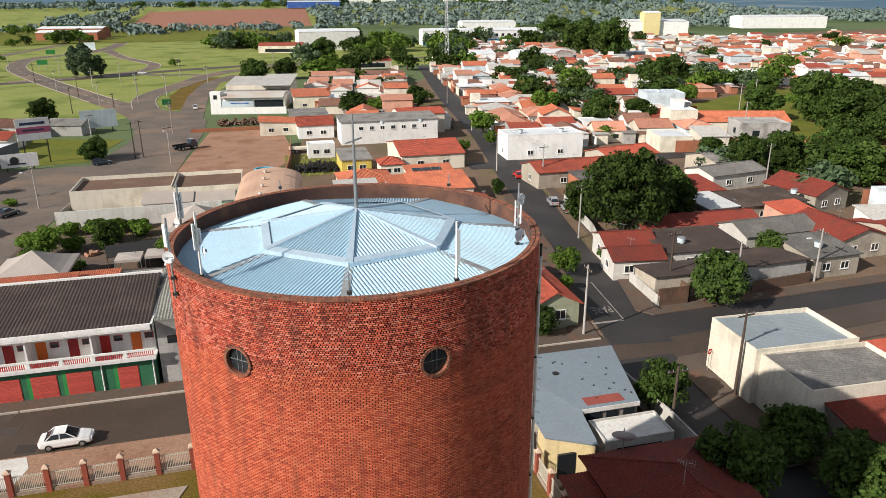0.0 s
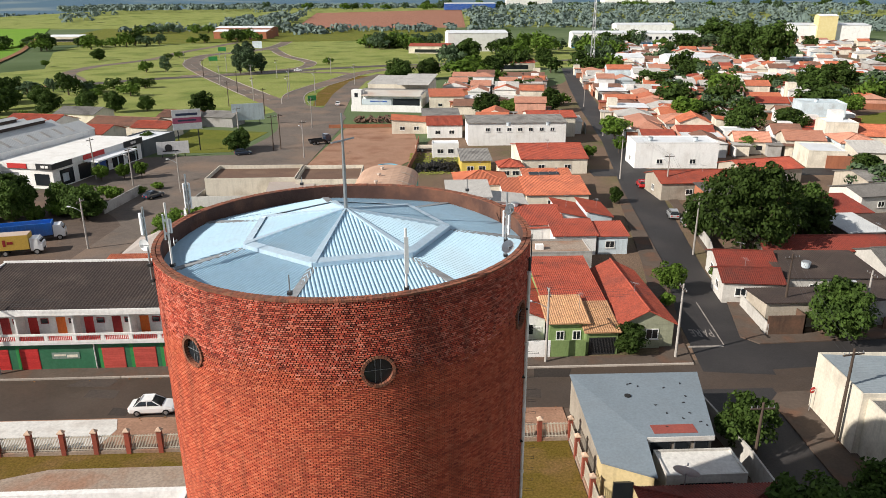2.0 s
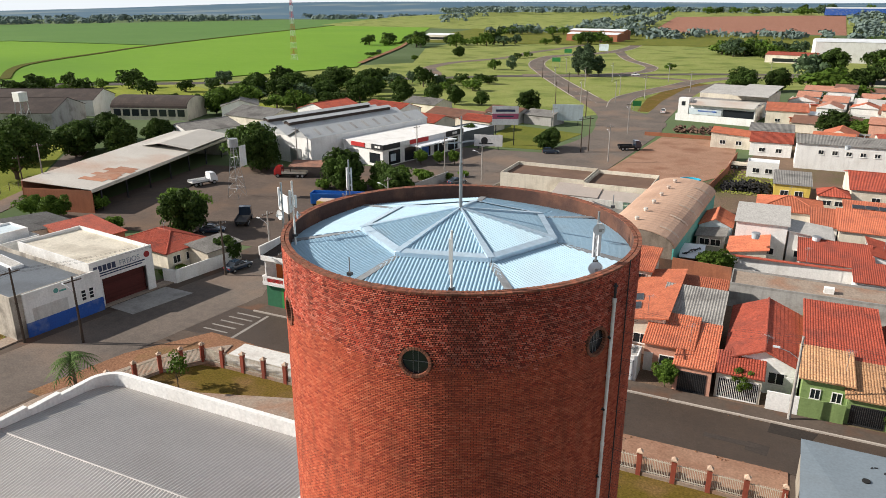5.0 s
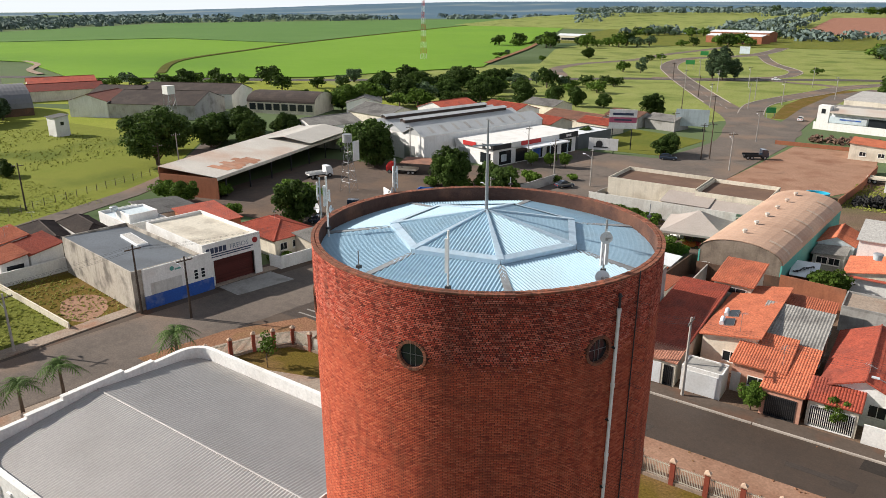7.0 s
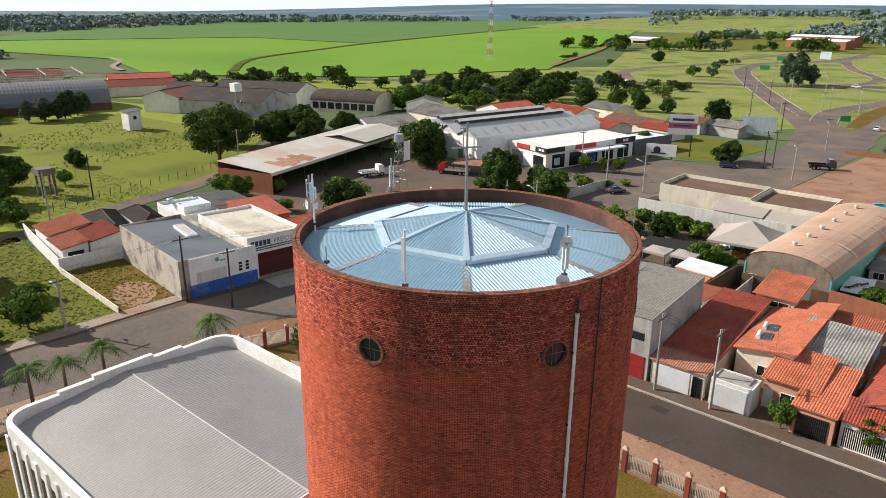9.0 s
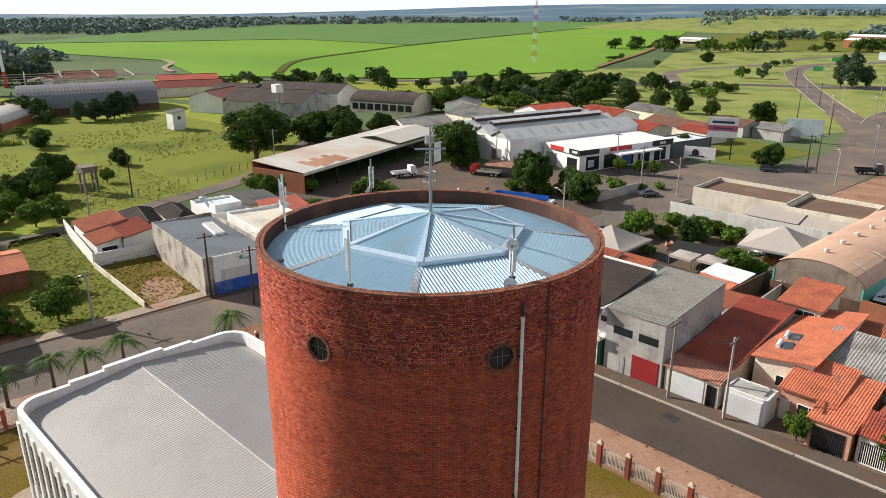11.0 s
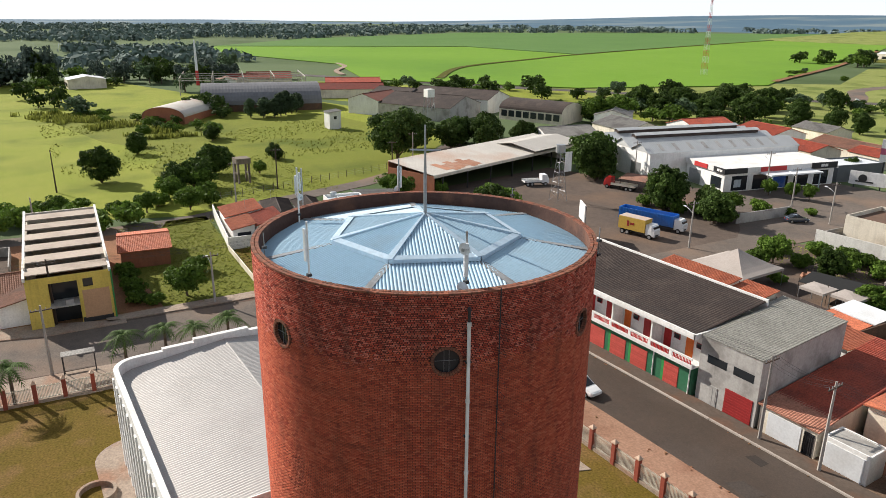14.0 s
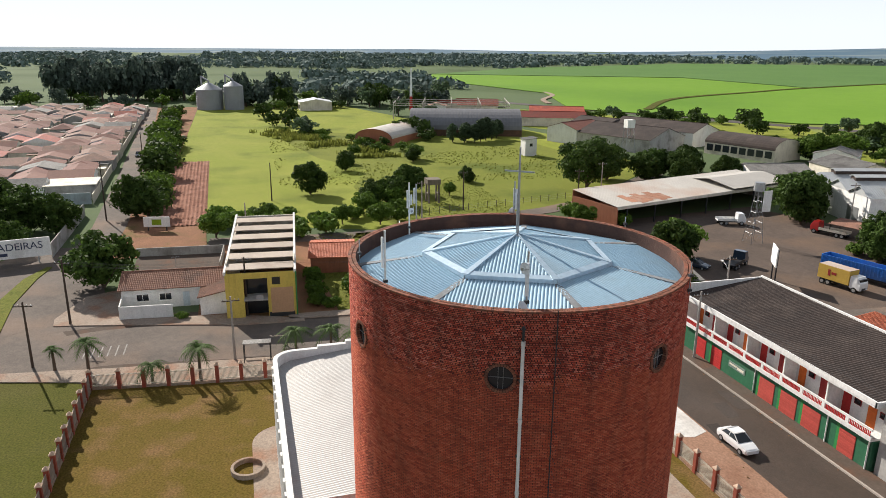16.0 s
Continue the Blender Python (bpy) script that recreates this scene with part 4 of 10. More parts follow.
def block(name, x0, x1, y0, y1, h, roof, rmat, wmat, label, category="house", rise=1.1, ov=0.35, rot=0.0, opens=(), level=1, group="", parapet=0.0, z=0.0):
    """A building over a rectangle. roof: gx, gy (ridge along x or y), hip, s followed by the side to which it falls, flat.
    level 2: every tile row has its step; 1: ribs alone; 0: smooth."""
    cx, cy, hx, hy = (x0 + x1) / 2, (y0 + y1) / 2, (x1 - x0) / 2, (y1 - y0) / 2
    ob = thing(name, pose(cx, cy, z, 0, 0, rot), label, category, group)
    tile = rmat in (TILE_DIMMED, TILE_PINK, TILE_NEW, TILE_RED, TILE_OLD, TILE_SAND)
    wave, amp, row = (0.25, 0.055, 0.42 if level == 2 else 0.0) if tile else (0.30, 0.055, 0.0)
    w, r, slopes, caps = Shape(), Shape(), [], Shape()
    ex, ey = hx + ov, hy + ov

    def face(a, b, c, d, flat=False):
        if level and not flat:
            slopes.append(Shape().waves(a, b, c, d, wave, amp, row))
        else:
            slopes.append(Shape().slab([a, b, c, d] if Vector(c) != Vector(d) else [a, b, c], 0.09))

    if roof == "gx" or roof == "gy":
        run = hy if roof == "gx" else hx
        drop = rise * ov / run
        gable = [(-run, h), (run, h), (0, h + rise)]
        lng = hx if roof == "gx" else hy
        v = []
        for t in (-lng, lng):
            for q, zz in [(-run, -0.3), (run, -0.3)] + [(run, h), (0, h + rise - 0.05), (-run, h)]:
                v.append((t, q, zz) if roof == "gx" else (-q, t, zz))
        w.add(v, [(4, 3, 2, 1, 0), (5, 6, 7, 8, 9)] + [(i, (i + 1) % 5, 5 + (i + 1) % 5, 5 + i) for i in range(5)])
        if roof == "gx":
            face((-ex, -ey, h - drop), (ex, -ey, h - drop), (ex, 0, h + rise), (-ex, 0, h + rise))
            face((ex, ey, h - drop), (-ex, ey, h - drop), (-ex, 0, h + rise), (ex, 0, h + rise))
            ends = [((-ex, 0, h + rise + amp), (ex, 0, h + rise + amp))]
        else:
            face((ex, -ey, h - drop), (ex, ey, h - drop), (0, ey, h + rise), (0, -ey, h + rise))
            face((-ex, ey, h - drop), (-ex, -ey, h - drop), (0, -ey, h + rise), (0, ey, h + rise))
            ends = [((0, -ey, h + rise + amp), (0, ey, h + rise + amp))]
        for a, b in ends:
            caps.tube(a, b, 0.11, n=6)
    elif roof == "hip":
        w.box(-hx, hx, -hy, hy, -0.3, h)
        run = min(ex, ey)
        k = (ex - run, 0) if ex > ey else (0, ey - run)
        a, b = (-k[0], -k[1], h + rise), (k[0], k[1], h + rise)
        A, B, C, D = (-ex, -ey, h - 0.1), (ex, -ey, h - 0.1), (ex, ey, h - 0.1), (-ex, ey, h - 0.1)
        if ex > ey:
            face(A, B, b, a), face(C, D, a, b), face(B, C, b, b), face(D, A, a, a)
            hips = [(A, a), (D, a), (B, b), (C, b), (a, b)]
        else:
            face(B, C, b, a), face(D, A, a, b), face(A, B, a, a), face(C, D, b, b)
            hips = [(A, a), (B, a), (C, b), (D, b), (a, b)]
        for p, q in hips:
            if p != q:
                caps.tube((p[0], p[1], p[2] + amp), (q[0], q[1], q[2] + amp), 0.1, n=6)
    elif roof[0] == "s":
        d = roof[1]
        hz = {(sx, sy): h + rise * {"S": sy + 1, "N": 1 - sy, "E": 1 - sx, "W": sx + 1}[d] / 2 for sx in (-1, 1) for sy in (-1, 1)}
        v = [(sx * hx, sy * hy, -0.3) for sx, sy in ((-1, -1), (1, -1), (1, 1), (-1, 1))] + [(sx * hx, sy * hy, hz[(sx, sy)]) for sx, sy in ((-1, -1), (1, -1), (1, 1), (-1, 1))]
        w.add(v, [(3, 2, 1, 0), (4, 5, 6, 7), (0, 1, 5, 4), (1, 2, 6, 5), (2, 3, 7, 6), (3, 0, 4, 7)])
        P = {s: (s[0] * ex, s[1] * ey, hz[s] + 0.10) for s in hz}
        order = {"S": [(-1, -1), (1, -1), (1, 1), (-1, 1)], "N": [(1, 1), (-1, 1), (-1, -1), (1, -1)], "E": [(1, -1), (1, 1), (-1, 1), (-1, -1)], "W": [(-1, 1), (-1, -1), (1, -1), (1, 1)]}[d]
        face(*[P[s] for s in order])
        if parapet:
            for a, b, c, e in ((-hx - 0.02, hx + 0.02, -hy - 0.15, -hy - 0.002), (-hx - 0.02, hx + 0.02, hy + 0.002, hy + 0.15), (-hx - 0.15, -hx - 0.021, -hy - 0.15, hy + 0.15), (hx + 0.021, hx + 0.15, -hy - 0.15, hy + 0.15)):
                part("parapet", Shape().box(a, b, c, e, -0.3, h + rise + parapet), wmat, ob)
    else:
        p = parapet or 0.25
        w.box(-hx, hx, -hy, hy, -0.3, h - 0.05)
        for a, b, c, e in ((-hx, hx, -hy - 0.002, -hy + 0.15), (-hx, hx, hy - 0.15, hy + 0.002), (-hx - 0.002, -hx + 0.15, -hy + 0.15, hy - 0.15), (hx - 0.15, hx + 0.002, -hy + 0.15, hy - 0.15)):
            part("parapet", Shape().box(a, b, c, e, h - 0.05, h + p), wmat, ob)
        r.box(-hx + 0.15, hx - 0.15, -hy + 0.15, hy - 0.15, h - 0.05, h)
    part("wall", w, wmat, ob)
    for sl in slopes:
        part("roof_slope", sl, rmat, ob)
    if r.v:
        part("roof", r, rmat, ob)
    if caps.v:
        part("ridge_tiles", caps, rmat, ob)
    for o in opens:
        opening(ob, o[0], hx, hy, *o[1:])
    return ob


def low_wall(pts, h, mat, label, t=0.16, name="garden_wall"):
    s = Shape()
    for a, b in zip(pts, pts[1:]):
        a, b = Vector(a), Vector(b)
        d = (b - a).normalized()
        o = Vector((-d.y, d.x)) * t / 2
        a2, b2 = a - d * t / 2, b + d * t / 2
        s.prism([tuple(a2 - o), tuple(b2 - o), tuple(b2 + o), tuple(a2 + o)], -0.2, h)
    return tagged(part(name, s, mat, None), label, "wall")


# ---- the brick tower ----
TX, TY, R, TOP = 3.36, 26.93, 7.27, 27.6
NB, COURSE, LOW = 236, 0.068, 7.6
PORTS = [281.7, 335.2, 26.7, 78.0, 128.5, 178.5, 228.5]
PZ, PR = 25.07, 0.45
tower = thing("brick_tower", pose(TX, TY, 0), "tall round red brick tower with a pale metal roof", "tower")


def islands(name, options, rough=0.85, bump=0.25, soot=(0.05, 0.03, 0.024), samount=0.75):
    """Brick whose tone changes from piece to piece, with sooty streaks running down."""
    m = bpy.data.materials.new(name)
    m.use_nodes = True
    n, l = m.node_tree.nodes, m.node_tree.links
    b = n["Principled BSDF"]
    b.inputs["Roughness"].default_value = rough
    b.inputs["Specular IOR Level"].default_value = 0.25
    geo = n.new("ShaderNodeNewGeometry")
    info = n.new("ShaderNodeObjectInfo")
    add = n.new("ShaderNodeMath")
    add.operation = "ADD"
    l.new(geo.outputs["Random Per Island"], add.inputs[0]), l.new(info.outputs["Random"], add.inputs[1])
    fr = n.new("ShaderNodeMath")
    fr.operation = "FRACT"
    l.new(add.outputs[0], fr.inputs[0])
    ramp = n.new("ShaderNodeValToRGB")
    ramp.color_ramp.interpolation = "LINEAR"
    el = ramp.color_ramp.elements
    el[0].color, el[1].color = (*options[0], 1), (*options[-1], 1)
    for i, c in enumerate(options[1:-1]):
        e = el.new((i + 1) / (len(options) - 1))
        e.color = (*c, 1)
    l.new(fr.outputs[0], ramp.inputs[0])
    sc = n.new("ShaderNodeVectorMath")
    sc.operation = "MULTIPLY"
    sc.inputs[1].default_value = (1.9, 1.9, 0.30)
    l.new(geo.outputs["Position"], sc.inputs[0])
    t = n.new("ShaderNodeTexNoise")
    t.inputs["Scale"].default_value, t.inputs["Detail"].default_value = 1.1, 6.0
    l.new(sc.outputs[0], t.inputs["Vector"])
    mr = n.new("ShaderNodeMapRange")
    mr.inputs["From Min"].default_value, mr.inputs["From Max"].default_value, mr.inputs["To Max"].default_value = 0.47, 0.72, samount
    l.new(t.outputs["Fac"], mr.inputs["Value"])
    flat = n.new("ShaderNodeVectorMath")            # level bands of damp along the courses
    flat.operation = "MULTIPLY"
    flat.inputs[1].default_value = (0.10, 0.10, 1.6)
    l.new(geo.outputs["Position"], flat.inputs[0])
    tb = n.new("ShaderNodeTexNoise")
    tb.inputs["Scale"].default_value, tb.inputs["Detail"].default_value = 1.3, 5.0
    l.new(flat.outputs[0], tb.inputs["Vector"])
    band = n.new("ShaderNodeMapRange")
    band.inputs["From Min"].default_value, band.inputs["From Max"].default_value, band.inputs["To Max"].default_value = 0.5, 0.7, samount * 0.7
    l.new(tb.outputs["Fac"], band.inputs["Value"])
    worst = n.new("ShaderNodeMath")
    worst.operation = "MAXIMUM"
    l.new(mr.outputs[0], worst.inputs[0]), l.new(band.outputs[0], worst.inputs[1])
    mx = n.new("ShaderNodeMix")
    mx.data_type = "RGBA"
    l.new(worst.outputs[0], mx.inputs[0]), l.new(ramp.outputs[0], mx.inputs[6])
    mx.inputs[7].default_value = (*soot, 1)
    l.new(mx.outputs[2], b.inputs["Base Color"])
    t2 = n.new("ShaderNodeTexNoise")
    t2.inputs["Scale"].default_value = 30
    l.new(geo.outputs["Position"], t2.inputs["Vector"])
    bp = n.new("ShaderNodeBump")
    bp.inputs["Strength"].default_value, bp.inputs["Distance"].default_value = bump, 0.02
    l.new(t2.outputs["Fac"], bp.inputs["Height"])
    l.new(bp.outputs[0], b.inputs["Normal"])
    return m


BRICK = islands("tower_brick", [(0.48, 0.098, 0.049), (0.54, 0.130, 0.064), (0.38, 0.068, 0.036), (0.58, 0.160, 0.084), (0.48, 0.100, 0.049), (0.30, 0.052, 0.031)], samount=0.42)
BRICK_TOP = islands("tower_brick_new", [(0.53, 0.086, 0.050), (0.64, 0.175, 0.105), (0.36, 0.050, 0.031), (0.69, 0.240, 0.165), (0.50, 0.082, 0.047), (0.17, 0.030, 0.021)], samount=0.55)
MORTAR = surf("tower_mortar", (0.075, 0.030, 0.021), (0.045, 0.020, 0.016), 0.5, 0.95, bump=0.3, vary=0, stain=(0.15, 0.06, 0.038), sscale=0.3)
MORTAR_RED = surf("tower_mortar_red", (0.17, 0.052, 0.032), (0.115, 0.037, 0.025), 0.5, 0.95, bump=0.3, vary=0, stain=(0.22, 0.066, 0.038), sscale=0.3)
# brown brick, darkened further for the shade inside the rim
INNER = surf("shaded_inner_brick", (0.095, 0.048, 0.036), (0.06, 0.032, 0.026), 0.8, 0.95, bump=0.6, bscale=12, vary=0, stain=(0.22, 0.10, 0.06), sscale=0.6)
COPING = islands("weathered_coping_brick", [(0.23, 0.078, 0.046), (0.31, 0.110, 0.064), (0.15, 0.056, 0.038), (0.25, 0.115, 0.07)], soot=(0.09, 0.06, 0.042))


def near_port(ang, z, r):
    for p in PORTS:
        d = (ang - p + 180) % 360 - 180
        if math.hypot(radians(d) * R, z - PZ) < r:
            return True
    return False


# mortar core in two zones, with round holes for the windows
BAND = 24.95
ncol, rc = 2 * NB, R - 0.03
wall = None
for zone, mat, lab in (([0.0, 4.0, 8.0, 12.0, 16.0, 20.0, 23.0] + [24.35 + i * 0.05 for i in range(13)], MORTAR_RED, "red brick shaft with flush red joints"), ([24.95 + i * 0.05 for i in range(16)] + [26.5, TOP - 0.02], MORTAR, "red brick shaft with dark joints")):
    core = Shape()
    for z in zone:
        core.v.extend((rc * math.cos(2 * math.pi * i / ncol), rc * math.sin(2 * math.pi * i / ncol), z) for i in range(ncol))
    for k in range(len(zone) - 1):
        zc = (zone[k] + zone[k + 1]) / 2
        for i in range(ncol):
            if abs(zc - PZ) < 0.6 and near_port((i + 0.5) * 360 / ncol, zc, 0.48):
                continue
            j = (i + 1) % ncol
            core.f.append((k * ncol + i, k * ncol + j, (k + 1) * ncol + j, (k + 1) * ncol + i))
    wall = part("wall", core, mat, tower, lab)
foot = Shape()
for q in range(38):
    for z in (q * 0.2 + 0.012, q * 0.2 + 0.188):
        foot.v.extend((R * math.cos(2 * math.pi * i / 98), R * math.sin(2 * math.pi * i / 98), z) for i in range(98))
    foot.f += [(2 * q * 98 + i, 2 * q * 98 + (i + 1) % 98, (2 * q + 1) * 98 + (i + 1) % 98, (2 * q + 1) * 98 + i) for i in range(98)]
tagged(part("brickwork", foot, BRICK, tower), kind="stuff")
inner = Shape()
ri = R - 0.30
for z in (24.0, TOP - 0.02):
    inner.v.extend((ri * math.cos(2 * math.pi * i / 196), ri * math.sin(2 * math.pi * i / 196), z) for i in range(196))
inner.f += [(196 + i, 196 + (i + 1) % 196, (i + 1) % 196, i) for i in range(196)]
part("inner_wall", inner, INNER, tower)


def brick_block(r0, r1, a0, a1, z0, z1, bev=0.006):
    """One curved-course brick: a block with chamfered outer face."""
    p = []
    for r, e in ((r0, 0.0), (r1, bev)):
        da = e / R
        for a, z in ((a0 + da, z0 + e), (a1 - da, z0 + e), (a1 - da, z1 - e), (a0 + da, z1 - e)):
            p.append((r * math.cos(a), r * math.sin(a), z))
    return p, [(4, 5, 6, 7), (2, 3, 7, 6)] + ([(1, 2, 6, 5), (3, 0, 4, 7)] if z0 > 20 or z0 < 1 else [])


bricks, bricks_top, single = Shape(), Shape(), []
rng = np.random.default_rng(11)
step = 2 * math.pi / NB
for c in range(int((TOP - 0.07 - LOW) / COURSE)):
    z0 = LOW + c * COURSE
    upper = z0 > BAND - 0.5
    many = 2 if upper and c % 3 == 0 else 1          # every third course above is of headers
    shift = 0.5 * step * (c % 2) + 0.25 * step * (many - 1)
    for i in range(NB * many):
        jit = rng.uniform(-0.010, 0.010)
        a, wide_a = i * step / many + shift, step / many
        mid = math.degrees(a + wide_a / 2) % 360
        if abs(z0 - PZ) < 0.6 and near_port(mid, z0 + 0.035, 0.575):
            continue
        if 26.6 < z0 and 290 < mid < 336 and many == 1:
            single.append((a, z0, jit))
            continue
        top_zone = z0 > BAND + 0.35 * math.sin(3.1 * a) * math.sin(7.3 * a + 1) + rng.uniform(-0.35, 0.35)
        gap = 0.0125 if top_zone else 0.0105
        p, f = brick_block(R - 0.05, R + jit * (1.0 if top_zone else 0.6), a + gap / R, a + wide_a - gap / R, z0 + gap * 0.9, z0 + COURSE - gap * 0.9)
        (bricks_top if top_zone else bricks).add(p, f)
tagged(part("brickwork", bricks, BRICK, tower), kind="stuff")
tagged(part("brickwork", bricks_top, BRICK_TOP, tower, "brighter red brickwork with dark joints"), kind="stuff")
# header bricks of the rim, laid on edge
cope = Shape()
nh = 540
for ra, rb in ((R - 0.30, R - 0.135), (R - 0.125, R + 0.035)):
    turn = rng.uniform(0, 0.01)
    for i in range(nh):
        a0, a1 = 2 * math.pi * i / nh + 0.0006 + turn, 2 * math.pi * (i + 1) / nh - 0.0006 + turn
        zt = TOP + rng.uniform(-0.008, 0.008)
        r0, r1 = ra, rb - 0.02 + rng.uniform(-0.006, 0.006)
        v = [(r * math.cos(a), r * math.sin(a), z) for z in (TOP - 0.07, zt) for r, a in ((r0, a0), (r1, a0), (r1, a1), (r0, a1))]
        cope.add(v, [(4, 5, 6, 7), (0, 1, 5, 4), (1, 2, 6, 5), (2, 3, 7, 6), (3, 0, 4, 7)])
tagged(part("coping", cope, COPING, tower, "weathered brick-on-edge rim"), kind="stuff")
# round windows
blk = Shape()
a0, a1 = 0.02, 2 * math.pi / 32 - 0.02
blk.add([(r * math.cos(a), r * math.sin(a), z) for z in (-0.2, 0.03) for r, a in ((0.465, a0), (0.565, a0), (0.565, a1), (0.465, a1))], [(3, 2, 1, 0), (4, 5, 6, 7), (0, 1, 5, 4), (1, 2, 6, 5), (2, 3, 7, 6), (3, 0, 4, 7)])
FRAME_BRICK = blk.mesh("frame_brick")


def ring_wall_at(m, n=32):
    """The mortar bed behind the ring of frame bricks."""
    s = Shape()
    s.v = [tuple(m @ Vector((r * math.cos(2 * math.pi * i / n), r * math.sin(2 * math.pi * i / n), z))) for r, z in ((0.47, -0.2), (0.47, 0.012), (0.56, 0.012), (0.56, -0.2)) for i in range(n)]
    s.f = [(k * n + i, k * n + (i + 1) % n, (k + 1) * n + (i + 1) % n, (k + 1) * n + i) for k in range(3) for i in range(n)]
    return s


BAR = surf("window_bar", (0.30, 0.30, 0.31), None, 2, 0.5, 0.4)
for pa in PORTS:
    m = pose(0, 0, PZ) @ pose(0, 0, 0, 0, 0, pa) @ pose(R, 0, 0, 0, 90, 0)      # z outwards, x down, y along the wall
    win = part("round_window", ring_wall_at(m), MORTAR, tower, "round window framed in brick with a steel cross")
    for k in range(32):
        q = part("frame_brick", FRAME_BRICK, COPING, win)
        q.matrix_basis = m @ pose(0, 0, 0, 0, 0, k * 360 / 32)
    disc = Shape().tube(m @ Vector((0, 0, -0.16)), m @ Vector((0, 0, -0.12)), 0.47, n=28)
    part("pane", disc, GLASS, win)
    bars = Shape()
    for o in (-0.09, 0.09):
        bars.box(-0.44, 0.44, o - 0.008, o + 0.008, -0.118, -0.10, m)
    bars.box(-0.008, 0.008, -0.44, 0.44, -0.116, -0.098, m)
    part("glazing_bar", bars, BAR, win)

# seven-sided sheet metal roof in two tiers
HEP = 2 * math.pi / 7
A0, RU, ZA, ZU = radians(258.0), 3.98, 28.36, 27.60
apo, tn = RU * math.cos(HEP / 2), math.tan(HEP / 2)
ROOF_SHEET = surf("tower_roof_sheet", (0.385, 0.545, 0.655), (0.345, 0.50, 0.61), 0.4, 0.62, 0.0, speck=0.05, vary=0.05, stain=(0.34, 0.43, 0.49), sscale=0.5, samount=0.5, spec=0.35)
FLASH = surf("tower_roof_flashing", (0.55, 0.67, 0.76), (0.47, 0.60, 0.70), 0.8, 0.35, 0.4, vary=0.08, spec=0.5)
CURB = surf("tower_roof_gutter", (0.27, 0.28, 0.29), (0.19, 0.20, 0.21), 0.8, 0.85, vary=0.05, stain=(0.12, 0.10, 0.09), sscale=1.2)
for k in range(7):
    am = A0 + HEP * (k + 0.5)
    ca, sa = math.cos(am), math.sin(am)

    def at(u, w, z):
        return (ca * w - sa * u, sa * w + ca * u, z)

    for tier in (0, 1):
        half = apo * tn if tier == 0 else (R - 0.31) * math.sin(HEP / 2)
        n = int(2 * half / 0.135) * 4
        s = Shape()
        us = np.linspace(-half, half, n + 1)
        for i, u in enumerate(us):
            up = 0.042 * (0, 1, 1, 0)[i % 4]
            if tier == 0:
                w0, w1 = abs(u) / tn, apo + 0.06
                z0, z1 = ZA - 0.02 - w0 * (ZA - ZU) / apo, ZA - 0.02 - w1 * (ZA - ZU) / apo
            else:
                w0, w1 = max(apo - 0.2, abs(u) / tn), math.sqrt((R - 0.31) ** 2 - u * u)
                z0, z1 = 27.46 - (w0 - apo) * 0.17, 27.46 - (w1 - apo) * 0.17
            s.v += [at(u, w0, z0 + up), at(u, w1, z1 + up)]
        s.f = [(2 * i, 2 * i + 1, 2 * i + 3, 2 * i + 2) for i in range(n)]
        part("roof_panel", s, ROOF_SHEET, tower, "pale blue-grey ribbed sheet")
    ac = A0 + HEP * k
    cc, sc_ = math.cos(ac), math.sin(ac)
    m = pose(0, 0, 0, 0, 0, math.degrees(ac))
    hip = Shape().add([m @ Vector(p) for p in ((0.0, 0.02, ZA + 0.09), (0.0, -0.02, ZA + 0.09), (RU + 0.1, -0.14, ZU + 0.06), (RU + 0.1, 0.14, ZU + 0.06), (0, 0.02, ZA), (0, -0.02, ZA), (RU + 0.1, -0.14, ZU - 0.06), (RU + 0.1, 0.14, ZU - 0.06))], [(0, 1, 2, 3), (3, 2, 6, 7), (1, 0, 4, 5), (2, 1, 5, 6), (0, 3, 7, 4)])
    part("hip_flashing", hip, FLASH, tower)
    zl = 27.46 + 0.0
    zo = 27.46 - ((R - 0.32) * math.cos(HEP / 2) - apo) * 0.17
    gut = Shape()
    gut.add([m @ Vector(p) for p in ((RU, -0.13, zl + 0.02), (RU, 0.13, zl + 0.02), (R - 0.32, 0.15, zo + 0.07), (R - 0.32, -0.15, zo + 0.07), (RU, -0.13, zl - 0.1), (RU, 0.13, zl - 0.1), (R - 0.32, 0.15, zo - 0.1), (R - 0.32, -0.15, zo - 0.1))], [(3, 2, 1, 0), (4, 5, 6, 7), (0, 1, 5, 4), (1, 2, 6, 5), (2, 3, 7, 6), (3, 0, 4, 7)])
    part("gutter", gut, CURB, tower, "grey concrete gutter between roof panels")
    m2 = pose(0, 0, 0, 0, 0, math.degrees(am))
    hw = apo * tn
    band = Shape().add([m2 @ Vector(p) for p in ((apo - 0.16, -hw, ZU + 0.10), (apo - 0.16, hw, ZU + 0.10), (apo + 0.14, hw + 0.05, ZU + 0.03), (apo + 0.14, -hw - 0.05, ZU + 0.03), (apo + 0.14, hw + 0.05, ZU - 0.13), (apo + 0.14, -hw - 0.05, ZU - 0.13))], [(0, 3, 2, 1), (3, 5, 4, 2)])
    part("step_flashing", band, FLASH, tower)

